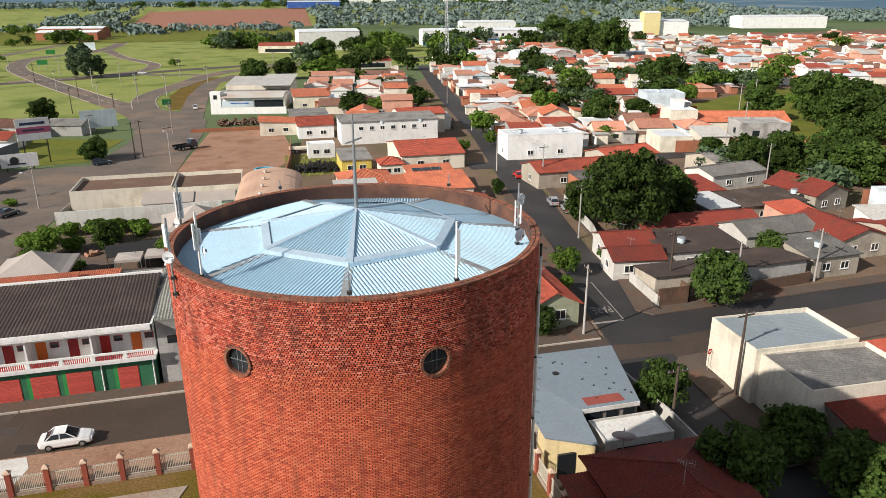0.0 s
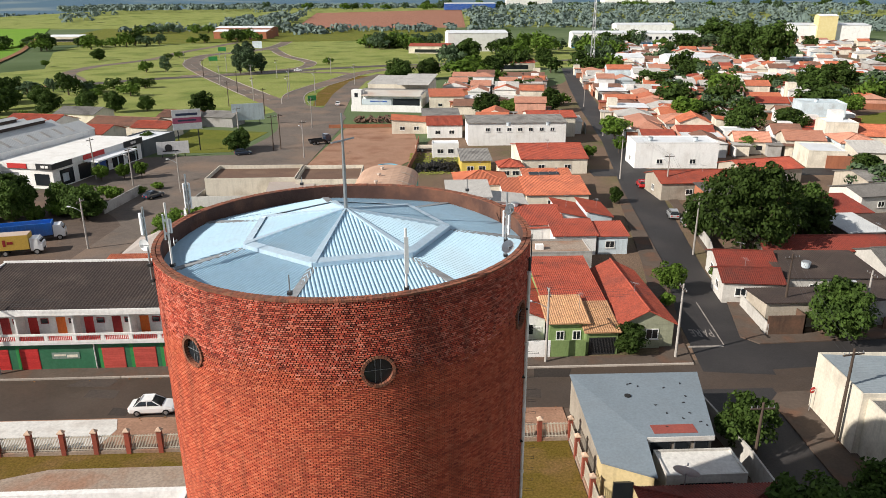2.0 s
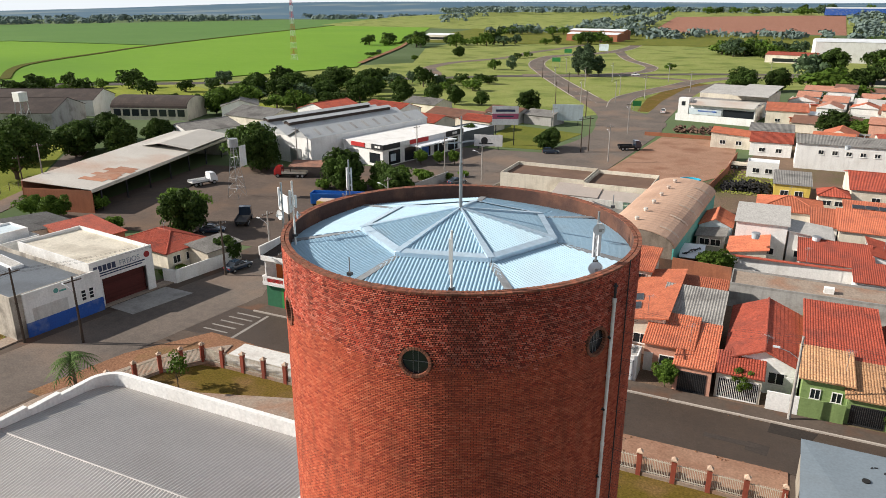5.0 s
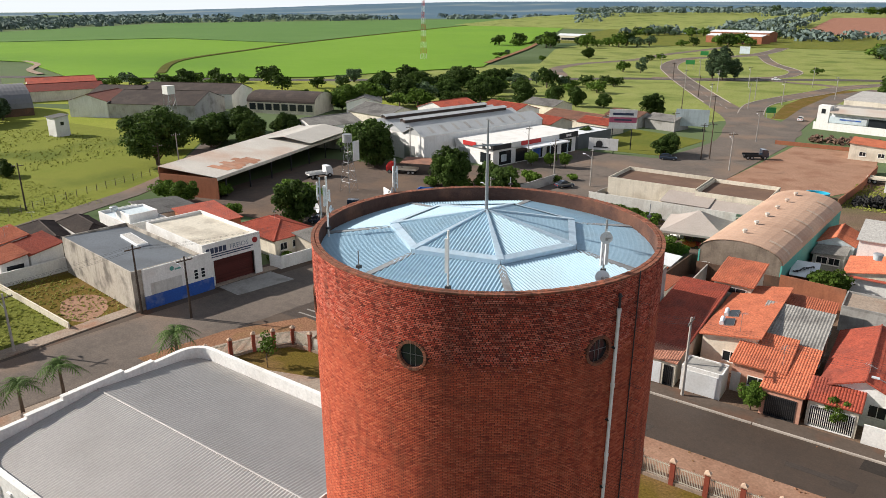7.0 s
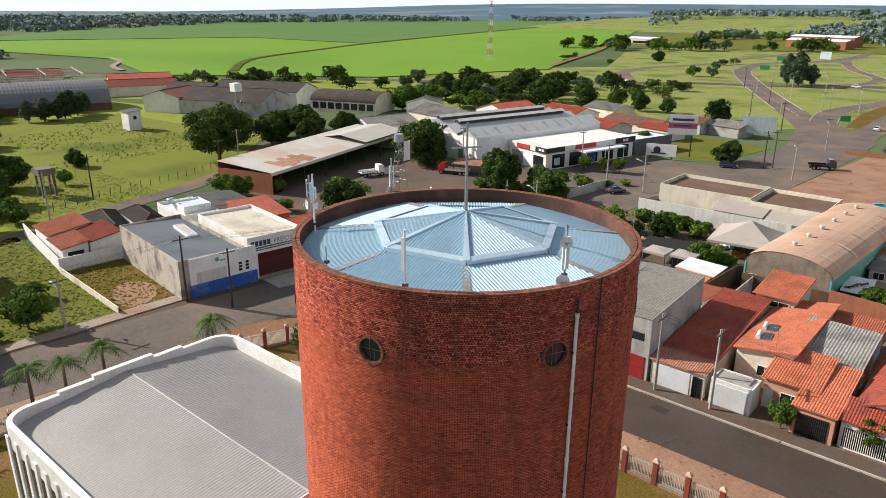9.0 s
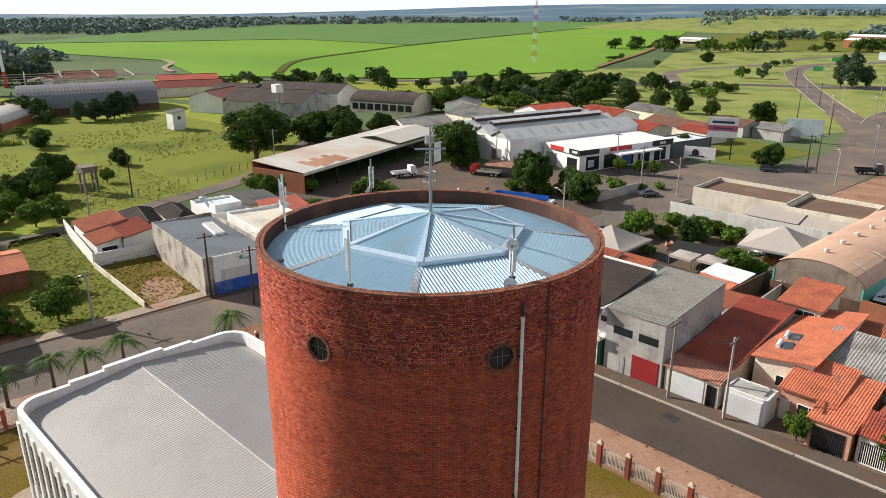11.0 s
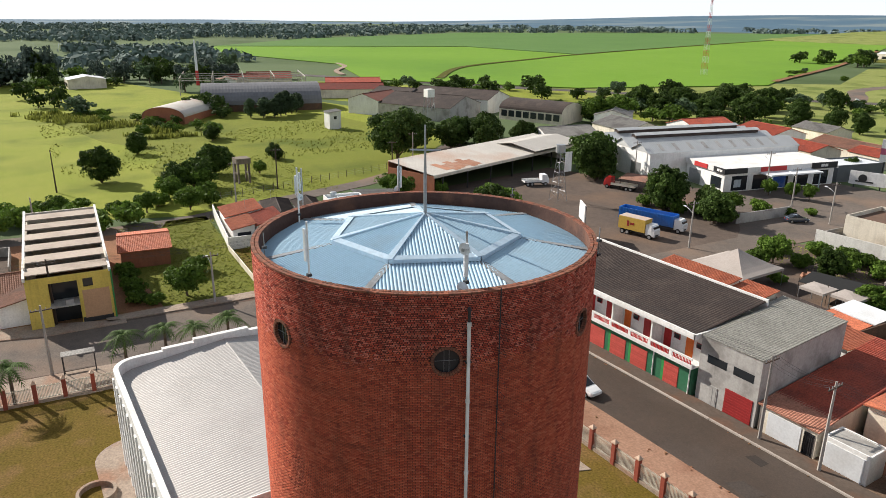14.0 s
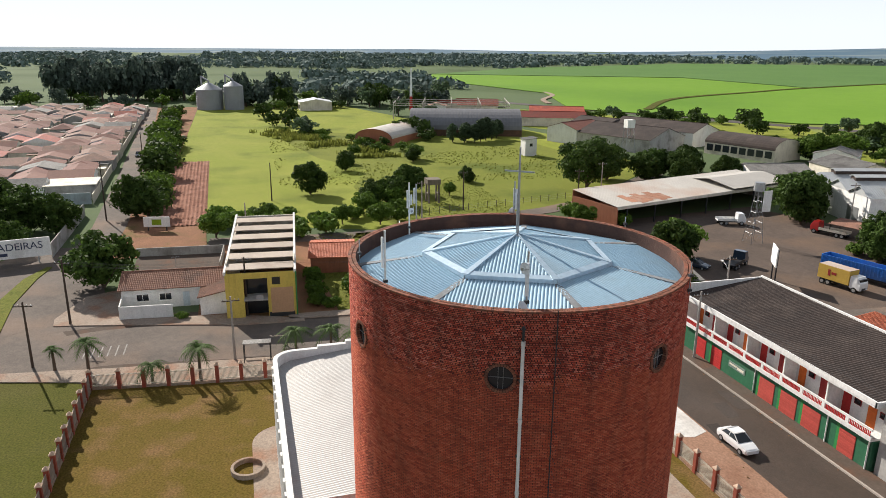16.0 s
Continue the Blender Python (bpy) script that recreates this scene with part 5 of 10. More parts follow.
# drainpipe and caged ladder
PIPE = surf("white_pipe", (0.82, 0.81, 0.79), (0.74, 0.73, 0.70), 1.5, 0.5, vary=0.05, stain=(0.42, 0.38, 0.34), sscale=1.0)
m = pose(0, 0, 0, 0, 0, 341)
pipe = Shape()
for i in range(9):
    pipe.tube(m @ Vector((R + 0.10, 0, 2.95 * i + 0.02)), m @ Vector((R + 0.10, 0, 2.95 * (i + 1) - 0.02)), 0.065, n=10)
    pipe.tube(m @ Vector((R + 0.10, 0, 2.95 * i + 2.8)), m @ Vector((R + 0.10, 0, 2.95 * i + 2.95)), 0.082, n=10)
dp = part("drainpipe", pipe, PIPE, tower, "white plastic downpipe")
for i in range(9):
    part("bracket", Shape().box(R - 0.03, R + 0.12, -0.10, 0.10, 2.95 * i + 1.4, 2.95 * i + 1.46, m), DARK_STEEL, dp)
part("vent", Shape().tube(m @ Vector((R + 0.10, 0, 26.57)), m @ Vector((R + 0.10, 0, 27.0)), 0.05, n=8).tube(m @ Vector((R + 0.10, 0, 27.0)), m @ Vector((R + 0.10, 0, 27.12)), 0.09, 0.03, 8), DARK_STEEL, dp)
m = pose(0, 0, 0, 0, 0, 350)
riser = part("conduit", Shape().tube(m @ Vector((R + 0.05, 0, 0)), m @ Vector((R + 0.05, 0, TOP + 0.05)), 0.024, n=6), DARK_STEEL, tower, "dark conduit running up the shaft")
for i in range(44):
    z = 2.4 + 0.56 * i
    rung = Shape()
    pts = [m @ Vector(p) for p in ((R, -0.07, z), (R + 0.5, -0.07, z), (R + 0.5, 0.07, z), (R, 0.07, z))]
    for a, b in zip(pts, pts[1:]):
        rung.tube(a, b, 0.007, n=4)
    part("step_iron", rung, DARK_STEEL, riser)


def rim_at(deg, r):
    return TX + r * math.cos(radians(deg)), TY + r * math.sin(radians(deg))


# cross and aerials on the roof
cross = thing("cross_mast", pose(TX, TY, 28.3, 0, 0, 0), "tall galvanised mast ending in a thin cross, on the roof peak", "cross")
part("mast", Shape().tube((0, 0, -0.1), (0, 0, 1.9), 0.075, 0.07, 10).tube((0, 0, 1.9), (0, 0, 3.85), 0.06, 0.035, 10), STEEL, cross)
part("arm", Shape().tube((-0.38, -0.52, 2.82), (0.38, 0.52, 2.82), 0.035, n=8), STEEL, cross)
part("base_plate", Shape().tube((0, 0, -0.12), (0, 0, 0.08), 0.22, 0.16, 8), STEEL, cross)


def dish(parent, x, y, z, r, yaw, tilt=0):
    m = pose(x, y, z, 0, 0, yaw) @ pose(0, 0, 0, 0, 90 - tilt, 0)
    s = Shape()
    for k, (q, h) in enumerate(((0.02, 0.0), (0.4, 0.03), (0.75, 0.10), (1.0, 0.19))):
        s.v += [m @ Vector((r * q * math.cos(a * math.pi / 10), r * q * math.sin(a * math.pi / 10), r * h)) for a in range(20)]
        if k:
            s.f += [(20 * (k - 1) + i, 20 * (k - 1) + (i + 1) % 20, 20 * k + (i + 1) % 20, 20 * k + i) for i in range(20)]
    d = part("dish", s, WHITE_METAL, parent, "white dish")
    part("feed_arm", Shape().tube(m @ Vector((0, r * 0.8, 0.1 * r)), m @ Vector((0, 0, 0.7 * r)), 0.015, n=5).box(-0.05, 0.05, -0.05, 0.05, 0.65 * r, 0.85 * r, m), STEEL, d)


def aerial(deg, r, z0, h, label, panels=(), dishes=(), thick=0.04, white=False):
    x, y = rim_at(deg, r)
    ob = thing("antenna_mast", pose(x, y, z0), label, "antenna", "aerials on the tower")
    part("pole", Shape().tube((0, 0, 0), (0, 0, h), thick, n=8), PIPE if white else STEEL, ob)
    for z, hh, yaw in panels:
        mm = pose(0, 0, z, 0, 0, yaw)
        part("panel_antenna", Shape().box(0.08, 0.14, -0.065, 0.065, 0, hh, mm).box(0.03, 0.09, -0.03, 0.03, hh * 0.2, hh * 0.28, mm).box(0.03, 0.09, -0.03, 0.03, hh * 0.72, hh * 0.8, mm), WHITE_METAL, ob, "grey panel aerial")
    for z, rr, yaw in dishes:
        dish(ob, 0.12 * math.cos(radians(yaw)), 0.12 * math.sin(radians(yaw)), z, rr, yaw)
    for z in (0.1, 0.7):
        part("clamp", Shape().box(-0.08, 0.08, -0.08, 0.08, z, z + 0.1), DARK_STEEL, ob)
    return ob


aerial(211, R - 0.52, 26.7, 3.0, "white aerial pole with small boxes by the rim", panels=((1.7, 0.9, 200), (1.9, 0.5, 60)), dishes=((1.6, 0.16, 20),), white=True)
aerial(203, R + 0.10, 26.5, 2.9, "steel aerial with a round dish outside the rim", panels=((1.9, 0.8, 230),), dishes=((1.55, 0.22, 250),))
aerial(160, R + 0.10, 26.3, 3.0, "steel aerial with panels and a dish outside the rim", panels=((1.5, 1.1, 160), (1.5, 1.1, 40)), dishes=((1.3, 0.26, 210),))
aerial(291, R - 0.55, 26.8, 2.75, "slim white fibre aerial pole inside the rim", panels=((1.3, 1.2, 280),), white=True)
aerial(342, R - 0.85, 26.9, 2.6, "steel aerial carrying two dishes and a panel", panels=((1.0, 1.2, 330), (0.9, 1.0, 160)), dishes=((2.0, 0.22, 300), (0.55, 0.26, 290)))
aerial(260, R - 0.46, 26.9, 1.35, "thin dark rod by the rim", thick=0.022)
aerial(112, R + 0.06, 27.0, 1.1, "short lamp bracket on the rim", thick=0.025)
aerial(45, R + 0.06, 27.0, 1.3, "short rod on the rim", thick=0.02)

# ---- hall with the curved parapet ----
hall = thing("hall", pose(-18, 26.2, 0), "long white hall with a grey ribbed roof behind a rounded parapet", "hall")


def rounded(x0, x1, y0, y1, r, steps=7):
    out = [(x1, y0), (x1, y1)]
    for cx, cy, a0 in ((x0 + r, y1 - r, 90), (x0 + r, y0 + r, 180)):
        out += [(cx + r * math.cos(radians(a0 + 90 * i / steps)), cy + r * math.sin(radians(a0 + 90 * i / steps))) for i in range(steps + 1)]
    return out


def ring_wall(outer, inner_, z0, z1):
    s = Shape()
    n = len(outer)
    v = [(x, y, z) for z in (z0, z1) for ring in (outer, inner_) for x, y in ring]
    f = []
    for i in range(n):
        j = (i + 1) % n
        f += [(i, j, 2 * n + j, 2 * n + i), (n + j, n + i, 3 * n + i, 3 * n + j), (2 * n + i, 2 * n + j, 3 * n + j, 3 * n + i), (j, i, n + i, n + j)]
    return s.add(v, f)


part("wall", ring_wall(rounded(-12.6, 10.5, -9.3, 9.3, 2.0), rounded(-12.2, 10.4, -8.9, 8.9, 1.6), -0.3, 9.05), WHITE, hall)
step_wall = Shape().box(-12.62, -12.15, -2.6, 2.2, 9.05, 9.55).box(-12.62, -12.15, -5.2, -2.6, 9.05, 9.28).box(-12.62, -12.15, 2.2, 4.8, 9.05, 9.28)
part("gable_step", step_wall, WHITE, hall)
for sgn in (-1, 1):
    s = Shape()
    a, b = (-12.2, sgn * 8.9, 8.0), (10.4, sgn * 8.9, 8.0)
    c, d = (10.4, 0, 8.95), (-12.2, 0, 8.95)
    if sgn < 0:
        s.waves(a, b, c, d, 0.25, 0.04)
    else:
        s.waves(b, a, d, c, 0.25, 0.04)
    part("roof_slope", s, surf("hall_roof_sheet", (0.46, 0.44, 0.42), (0.42, 0.40, 0.385), 0.3, 0.56, 0.68, speck=0.06, vary=0.03, stain=(0.36, 0.34, 0.32), sscale=0.25, samount=0.4, spec=0.5) if sgn < 0 else bpy.data.materials["hall_roof_sheet"], hall, "grey ribbed roof sheets")
part("ridge_cap", Shape().tube((-12.2, 0, 8.96), (10.4, 0, 8.96), 0.07, n=6), bpy.data.materials["hall_roof_sheet"], hall)
for i in range(13):
    x = -11 + i * 1.6
    part("pilaster", Shape().box(x - 0.22, x + 0.22, -9.42, -9.3, -0.3, 8.2), WHITE, hall)
    if i < 12:
        part("window", Shape().box(x + 0.4, x + 1.2, -9.33, -9.28, 3.2, 7.2), GLASS, hall)
for i in range(8):
    y = -6.5 + i * 1.85
    part("pilaster", Shape().box(-12.7, -12.6, y - 0.2, y + 0.2, -0.3, 8.2), WHITE, hall)
structure("verge_corner", sheet([(-46, 40), (-40, 51), (-35, 51.8), (-35, 57.7), (-41.5, 58.2), (-46.5, 50), (-48.6, 40)], 0.02), EARTH, "bare trodden earth outside the fence corner", "verge")
structure("paving_hall", sheet(rounded(-33.2, -6, 14.6, 37, 3.0), 0.06), PAVING, "concrete apron round the hall", "paving")
tagged(part("planter_ring", ring_wall([(-26 + 1.5 * math.cos(a * math.pi / 10), 14.2 + 1.5 * math.sin(a * math.pi / 10)) for a in range(20)], [(-26 + 1.25 * math.cos(a * math.pi / 10), 14.2 + 1.25 * math.sin(a * math.pi / 10)) for a in range(20)], -0.1, 0.45), PAVING, None), "low round concrete planter ring on the lawn", "planter")

# ---- compound fence ----
POST = surf("red_brown_post", (0.32, 0.075, 0.045), (0.25, 0.06, 0.038), 0.8, 0.8, bump=0.2, vary=0.1, stain=(0.16, 0.06, 0.045))
FENCE_WHITE = surf("cream_fence_bar", (0.60, 0.55, 0.46), (0.50, 0.45, 0.37), 1.0, 0.7, vary=0.05, stain=(0.36, 0.28, 0.21))
CAP = surf("post_cap", (0.58, 0.42, 0.31), (0.47, 0.33, 0.24), 1.0, 0.8, vary=0.1)
SLAB_GREY = surf("grey_fence_plate", (0.30, 0.26, 0.225), (0.23, 0.195, 0.165), 0.6, 0.9, bump=0.2, vary=0.15, stain=(0.17, 0.13, 0.10), sscale=0.5, streak=0.26)
proto = {}
POST_MESH = Shape().box(-0.19, 0.19, -0.19, 0.19, -0.2, 2.1).mesh("post")
CAP_MESH = Shape().box(-0.26, 0.26, -0.26, 0.26, 2.1, 2.2).add([(-0.22, -0.22, 2.2), (0.22, -0.22, 2.2), (0.22, 0.22, 2.2), (-0.22, 0.22, 2.2), (0, 0, 2.46)], [(0, 1, 4), (1, 2, 4), (2, 3, 4), (3, 0, 4)]).mesh("post_cap")
BAR_MESH = Shape().box(-0.02, 0.02, -0.025, 0.025, 0.34, 1.78).mesh("bar")


def fence(pts, label, step_len=2.72, panel="bars"):
    ob = thing("fence", pose(*pts[0], 0), label, "fence", "compound fence")
    o = Vector(pts[0])
    for a, b in zip(pts, pts[1:]):
        a, b = Vector(a) - o, Vector(b) - o
        n = max(1, round((b - a).length / step_len))
        ang = math.degrees(math.atan2((b - a).y, (b - a).x))
        L = (b - a).length / n
        key = (panel, round(L, 2))
        if key not in proto:
            base = Shape().box(0.19, L - 0.19, -0.12, 0.12, -0.2, 0.32)
            rails = Shape().box(0.2, L - 0.2, -0.03, 0.03, 0.42, 0.48).box(0.2, L - 0.2, -0.03, 0.03, 1.62, 1.68)
            proto[key] = (base.mesh("plinth"), rails.mesh("fence_panel"))
        for i in range(n + 1):
            p = a.lerp(b, i / n)
            if i < n or b == Vector(pts[-1]) - o:
                q = part("post", POST_MESH, POST, ob, "red-brown post")
                q.location = (p.x, p.y, 0)
                q.rotation_euler.z = radians(ang)
                part("post_cap", CAP_MESH, CAP, q)
            if i == n:
                continue
            q = part("plinth", proto[key][0], PAVING, ob)
            q.location, q.rotation_euler.z = (p.x, p.y, 0), radians(ang)
            if panel == "bars":
                q = part("fence_panel", proto[key][1], FENCE_WHITE, ob)
                q.location, q.rotation_euler.z = (p.x, p.y, 0), radians(ang)
                for k in range(int((L - 0.5) / 0.125)):
                    bar = part("bar", BAR_MESH, FENCE_WHITE, q)
                    bar.location.x = 0.30 + 0.125 * k
            else:
                for k in range(3):
                    plate = part("plate", Shape().box(0.16, L - 0.16, -0.035, 0.035, 0.34 + 0.5 * k, 0.82 + 0.5 * k), SLAB_GREY, ob, "grey concrete plate")
                    plate.location, plate.rotation_euler.z = (p.x, p.y, 0), radians(ang)
    return ob


fence([(-37.2, 52.1), (19.2, 52.3)], "street fence of red-brown posts and pale bars")
fence([(-45.8, -2.0), (-45.4, 1.0), (-44.5, 8.6), (-43.9, 16.3), (-42.8, 33), (-41.3, 43.5), (-39.6, 48.5), (-37.2, 52.1)], "curving avenue fence of red-brown posts and pale bars", 2.55)
fence([(-45.8, -2.0), (-20, -1.8)], "side fence of red-brown posts and grey concrete plates", 2.3, "slab")
fence([(19.2, 52.3), (19.2, 26)], "side fence of red-brown posts and pale bars")

# ---- green and red shop row ----
shop = thing("shop_row", pose(-26.1, 67.1, 0), "two-storey row, green and red below, white balcony above", "building")
part("lower_wall", Shape().box(-14.2, 14.2, 0, 10.4, -0.3, 3.1), GREEN_WALL, shop, "dark green painted ground floor")
part("upper_wall", Shape().box(-14.2, 14.2, 1.3, 10.4, 3.3, 6.4), WHITE, shop, "white upper floor")
part("balcony_floor", Shape().box(-14.4, 14.3, -0.45, 10.5, 3.1, 3.3), WHITE, shop)
part("balcony_band", Shape().box(-14.4, 14.3, -0.47, -0.35, 3.302, 3.58).box(-14.4, 14.3, -0.47, -0.35, 4.1, 4.32).box(-14.4, -14.28, -0.35, 1.3, 3.3, 4.3), WHITE, shop)
part("cornice", Shape().box(-14.5, 14.4, -0.6, 1.3, 6.4, 6.52).box(-14.5, 14.4, -0.6, -0.45, 6.52, 7.0).box(-14.5, -14.3, -0.6, 10.7, 6.4, 8.15).box(14.22, 14.42, -0.6, 10.7, 6.4, 6.95).box(-14.5, 14.4, 10.5, 10.7, 6.4, 8.3), WHITE, shop)
s = Shape().waves((-14.3, -0.45, 6.85), (14.2, -0.45, 6.85), (14.2, 10.5, 8.05), (-14.3, 10.5, 8.05), 0.34, 0.06)
part("roof", s, FIBRO_DARK, shop, "blackened ribbed roof sheets")
bal = 0
while bal < 10:
    x = -13.9 + bal * 2.83
    part("balcony_pier", Shape().box(x - 0.16, x + 0.16, -0.46, -0.34, 3.58, 4.1), WHITE, shop)
    for i in range(13):
        part("baluster", Shape().box(x + 0.3 + i * 0.18, x + 0.38 + i * 0.18, -0.44, -0.37, 3.58, 4.1), RED_PAINT, shop)
    if bal % 2 == 0:
        part("partition", Shape().box(x - 0.08, x + 0.08, -0.3, 1.3, 3.3, 6.4), WHITE, shop)
    kinds = (ORANGE_PAINT if bal % 3 == 0 else RED_DARK if bal % 2 else RED_PAINT)
    part("door", Shape().box(x + 0.45, x + 1.35, 1.22, 1.31, 3.3, 5.4).box(x + 0.55, x + 0.86, 1.2, 1.23, 3.5, 5.2).box(x + 0.94, x + 1.25, 1.2, 1.23, 3.5, 5.2), kinds, shop)
    wn = part("window", Shape().box(x + 1.7, x + 2.5, 1.23, 1.31, 4.7, 5.3), RED_DARK, shop)
    part("pane", Shape().box(x + 1.78, x + 2.42, 1.21, 1.235, 4.76, 5.24), GLASS, wn)
    bal += 1
for i, (x, w) in enumerate(((-11.6, 1.9), (-8.6, 1.9), (-0.3, 2.3), (2.9, 2.3), (6.0, 2.3), (10.6, 1.9))):
    mt = RED_PAINT if i < 2 else surf("faded_red_shutter", (0.50, 0.085, 0.065), (0.42, 0.07, 0.055), 0.8, 0.6, vary=0.08) if i == 2 else bpy.data.materials["faded_red_shutter"]
    s = Shape().box(x, x + w, -0.03, 0.02, -0.05, 2.45)
    shut = part("roller_shutter" if i > 1 else "double_door", s, mt, shop, "red metal shutter")
    for k in range(9):
        part("slat", Shape().box(x + 0.05, x + w - 0.05, -0.05, -0.03, 0.05 + k * 0.265, 0.26 + k * 0.265), mt, shut)
    part("pier", Shape().box(x - 0.35, x, -0.02, 0.02, -0.05, 2.9), GREEN_PIER, shop)
for x in (-1.0, 9.2, 13.9):
    part("downpipe", Shape().tube((x, -0.08, 0), (x, -0.08, 3.1), 0.07), PIPE, shop)
part("sign_board", Shape().box(-5.4, -2.6, -0.04, 0.02, 1.3, 2.0), surf("grey_green_board", (0.20, 0.27, 0.23)), shop)
part("lettering_bar", Shape().box(-5.2, -4.0, -0.06, -0.04, 1.6, 1.8).box(-3.9, -2.8, -0.06, -0.04, 1.45, 1.75), OFFWHITE, shop)

# ---- row of houses on the street ----
FIBRO_MID = surf("grey_green_fibre_cement", (0.30, 0.29, 0.255), (0.23, 0.22, 0.195), 0.4, 0.9, bump=0.2, vary=0, stain=(0.17, 0.16, 0.14), sscale=0.3, samount=0.5, streak=0.25, speck=0.3)
block("house", -33.5, -23.0, 79.5, 89.0, 3.5, "sS", TILE_NEW, OFFWHITE, "cream back house under orange tiles behind the shops", rise=1.3, ov=0.25, level=2)
block("house", -22.8, -18.6, 80.0, 90.4, 3.1, "sS", TILE_NEW, OFFWHITE, "lower cream back room under orange tiles", rise=1.2, ov=0.25, level=2)
block("shed", -18.0, -11.8, 81.5, 91.0, 2.8, "sS", FIBRO_MID, GREYWALL, "low outbuilding under grey ribbed sheets", "shed", rise=0.8, ov=0.2)
block("grey_house", -11.55, -4.9, 67.4, 80.6, 6.8, "sS", FIBRO_MID, GREYWALL, "unrendered two-storey house with a grey ribbed roof and dark red gate", rise=0.9, ov=0.05, level=1,
      opens=(("S", 0.3, 4.3, 2.2, 0.85, "dark"), ("S", 0.74, 4.3, 2.2, 0.85, "dark"), ("S", 0.72, 0.0, 3.0, 2.6, "shutter", RED_DARK), ("S", 0.3, 0, 0.9, 2.1, "door", GREYWALL)))
block("house", -4.5, 0.8, 70.2, 86.6, 3.0, "sS", TILE_RED, OFFWHITE, "narrow house under a long dark red tiled roof", rise=1.5, ov=0.25, level=2,
      opens=(("S", 0.35, 0.0, 2.9, 2.3, "plain", WHITE_METAL), ("S", 0.85, 0, 0.9, 2.2, "door", DARK_STEEL)))
block("carport_roof", -4.6, 0.9, 67.6, 70.1, 2.6, "sS", TILE_PINK, OFFWHITE, "porch under pink tiles with a pale metal gate", "porch", rise=0.45, ov=0.2, level=2, opens=(("S", 0.45, 0.0, 3.2, 2.3, "plain", WHITE_METAL), ("S", 0.88, 0, 0.9, 2.2, "gate", DARK_STEEL)))
block("roof_room", -1.0, 3.3, 87.2, 94.0, 4.8, "sS", TILE_NEW, OFFWHITE, "raised cream room under orange tiles", "house", rise=0.8, ov=0.35, level=2, opens=(("S", 0.6, 3.6, 2.4, 0.8, "win"),))
block("house", 1.6, 7.0, 74.0, 90.0, 3.6, "sW", TILE_NEW, OFFWHITE, "cream house under orange tiles with solar water panels", rise=1.0, ov=0.35, level=2, opens=(("S", 0.55, 1.2, 1.6, 1.2, "win"), ("W", 0.8, 1.0, 1.5, 1.3, "win")))
block("garage", 1.5, 5.4, 67.6, 70.2, 2.6, "flat", CONCRETE, WHITE, "white garage front with a flat concrete roof", "garage", opens=(("S", 0.5, 0.0, 3.3, 2.3, "plain", WHITE_METAL),), parapet=0.12)
for i, (x, y) in enumerate(((3.2, 80.0), (3.4, 77.3))):
    z = 3.6 + 1.0 * (x - 1.6) / 5.4 + 0.28
    sp = thing("solar_panel", pose(x, y, z, 0, -10, 8), "dark solar water panel with a white tank on the tiles", "solar panel", "solar panels")
    part("frame", Shape().box(-0.5, 0.5, -0.95, 0.95, -0.1, 0.0), STEEL, sp)
    part("panel", Shape().box(-0.46, 0.46, -0.9, 0.9, 0.0, 0.02), GLASS, sp)
    part("tank", Shape().tube((-0.75, -0.8, 0.12), (-0.75, 0.8, 0.12), 0.24, n=12), WHITE_METAL, sp)
block("house", 5.6, 10.2, 70.4, 76.2, 3.1, "sS", TILE_NEW, PINK, "salmon house under orange tiles", rise=1.1, ov=0.3, level=2, opens=(("S", 0.55, 1.0, 2.0, 1.1, "win"), ("S", 0.1, 0, 0.9, 2.1, "door", WHITE)))
block("carport_roof", 9.0, 12.5, 67.5, 76.0, 2.7, "sS", TILE_NEW, PINK, "carport under orange tiles", "carport", rise=1.1, ov=0.2, level=2, opens=(("S", 0.5, 0.0, 2.6, 2.2, "gate", DARK_STEEL),))
block("house", 5.9, 12.3, 76.6, 84.6, 3.6, "sS", FIBRO, PINK, "salmon back house under grey ribbed sheets", rise=0.9, ov=0.3, opens=(("E", 0.3, 1, 1.2, 1.1, "win"),))
block("shed", 7.0, 12.0, 85.0, 90.5, 3.0, "sS", TILE_NEW, PALEBLUE, "small outbuilding under orange tiles", "shed", rise=0.7, level=2)
block("carport_roof", 12.9, 17.0, 67.9, 71.0, 2.6, "sS", TILE_RED, OFFWHITE, "carport under red tiles behind a white barred gate", "carport", rise=0.8, ov=0.2, level=2, opens=(("S", 0.5, 0.0, 3.6, 2.2, "gate", WHITE),))
block("house", 13.6, 20.2, 70.6, 84.3, 3.2, "gy", TILE_RED, WHITE, "white house under a red tiled gable", rise=1.4, ov=0.35, level=2, opens=(("S", 0.7, 1.1, 1.5, 1.3, "win"), ("S", 0.88, 0, 0.9, 2.1, "door", WHITE), ("E", 0.7, 1.1, 1.3, 1.2, "win")))
block("house", 20.6, 27.6, 73.8, 85.8, 3.4, "sS", TILE_RED, LIME, "lime green house under red tiles", rise=1.2, ov=0.2, level=2)
block("house", 20.4, 24.4, 69.0, 74.0, 3.2, "sS", TILE_SAND, LIME, "lime green front room under sandy tiles", rise=0.9, ov=0.4, level=2, opens=(("S", 0.3, 1.2, 0.9, 1.1, "win"), ("S", 0.75, 1.2, 0.9, 1.1, "win")))
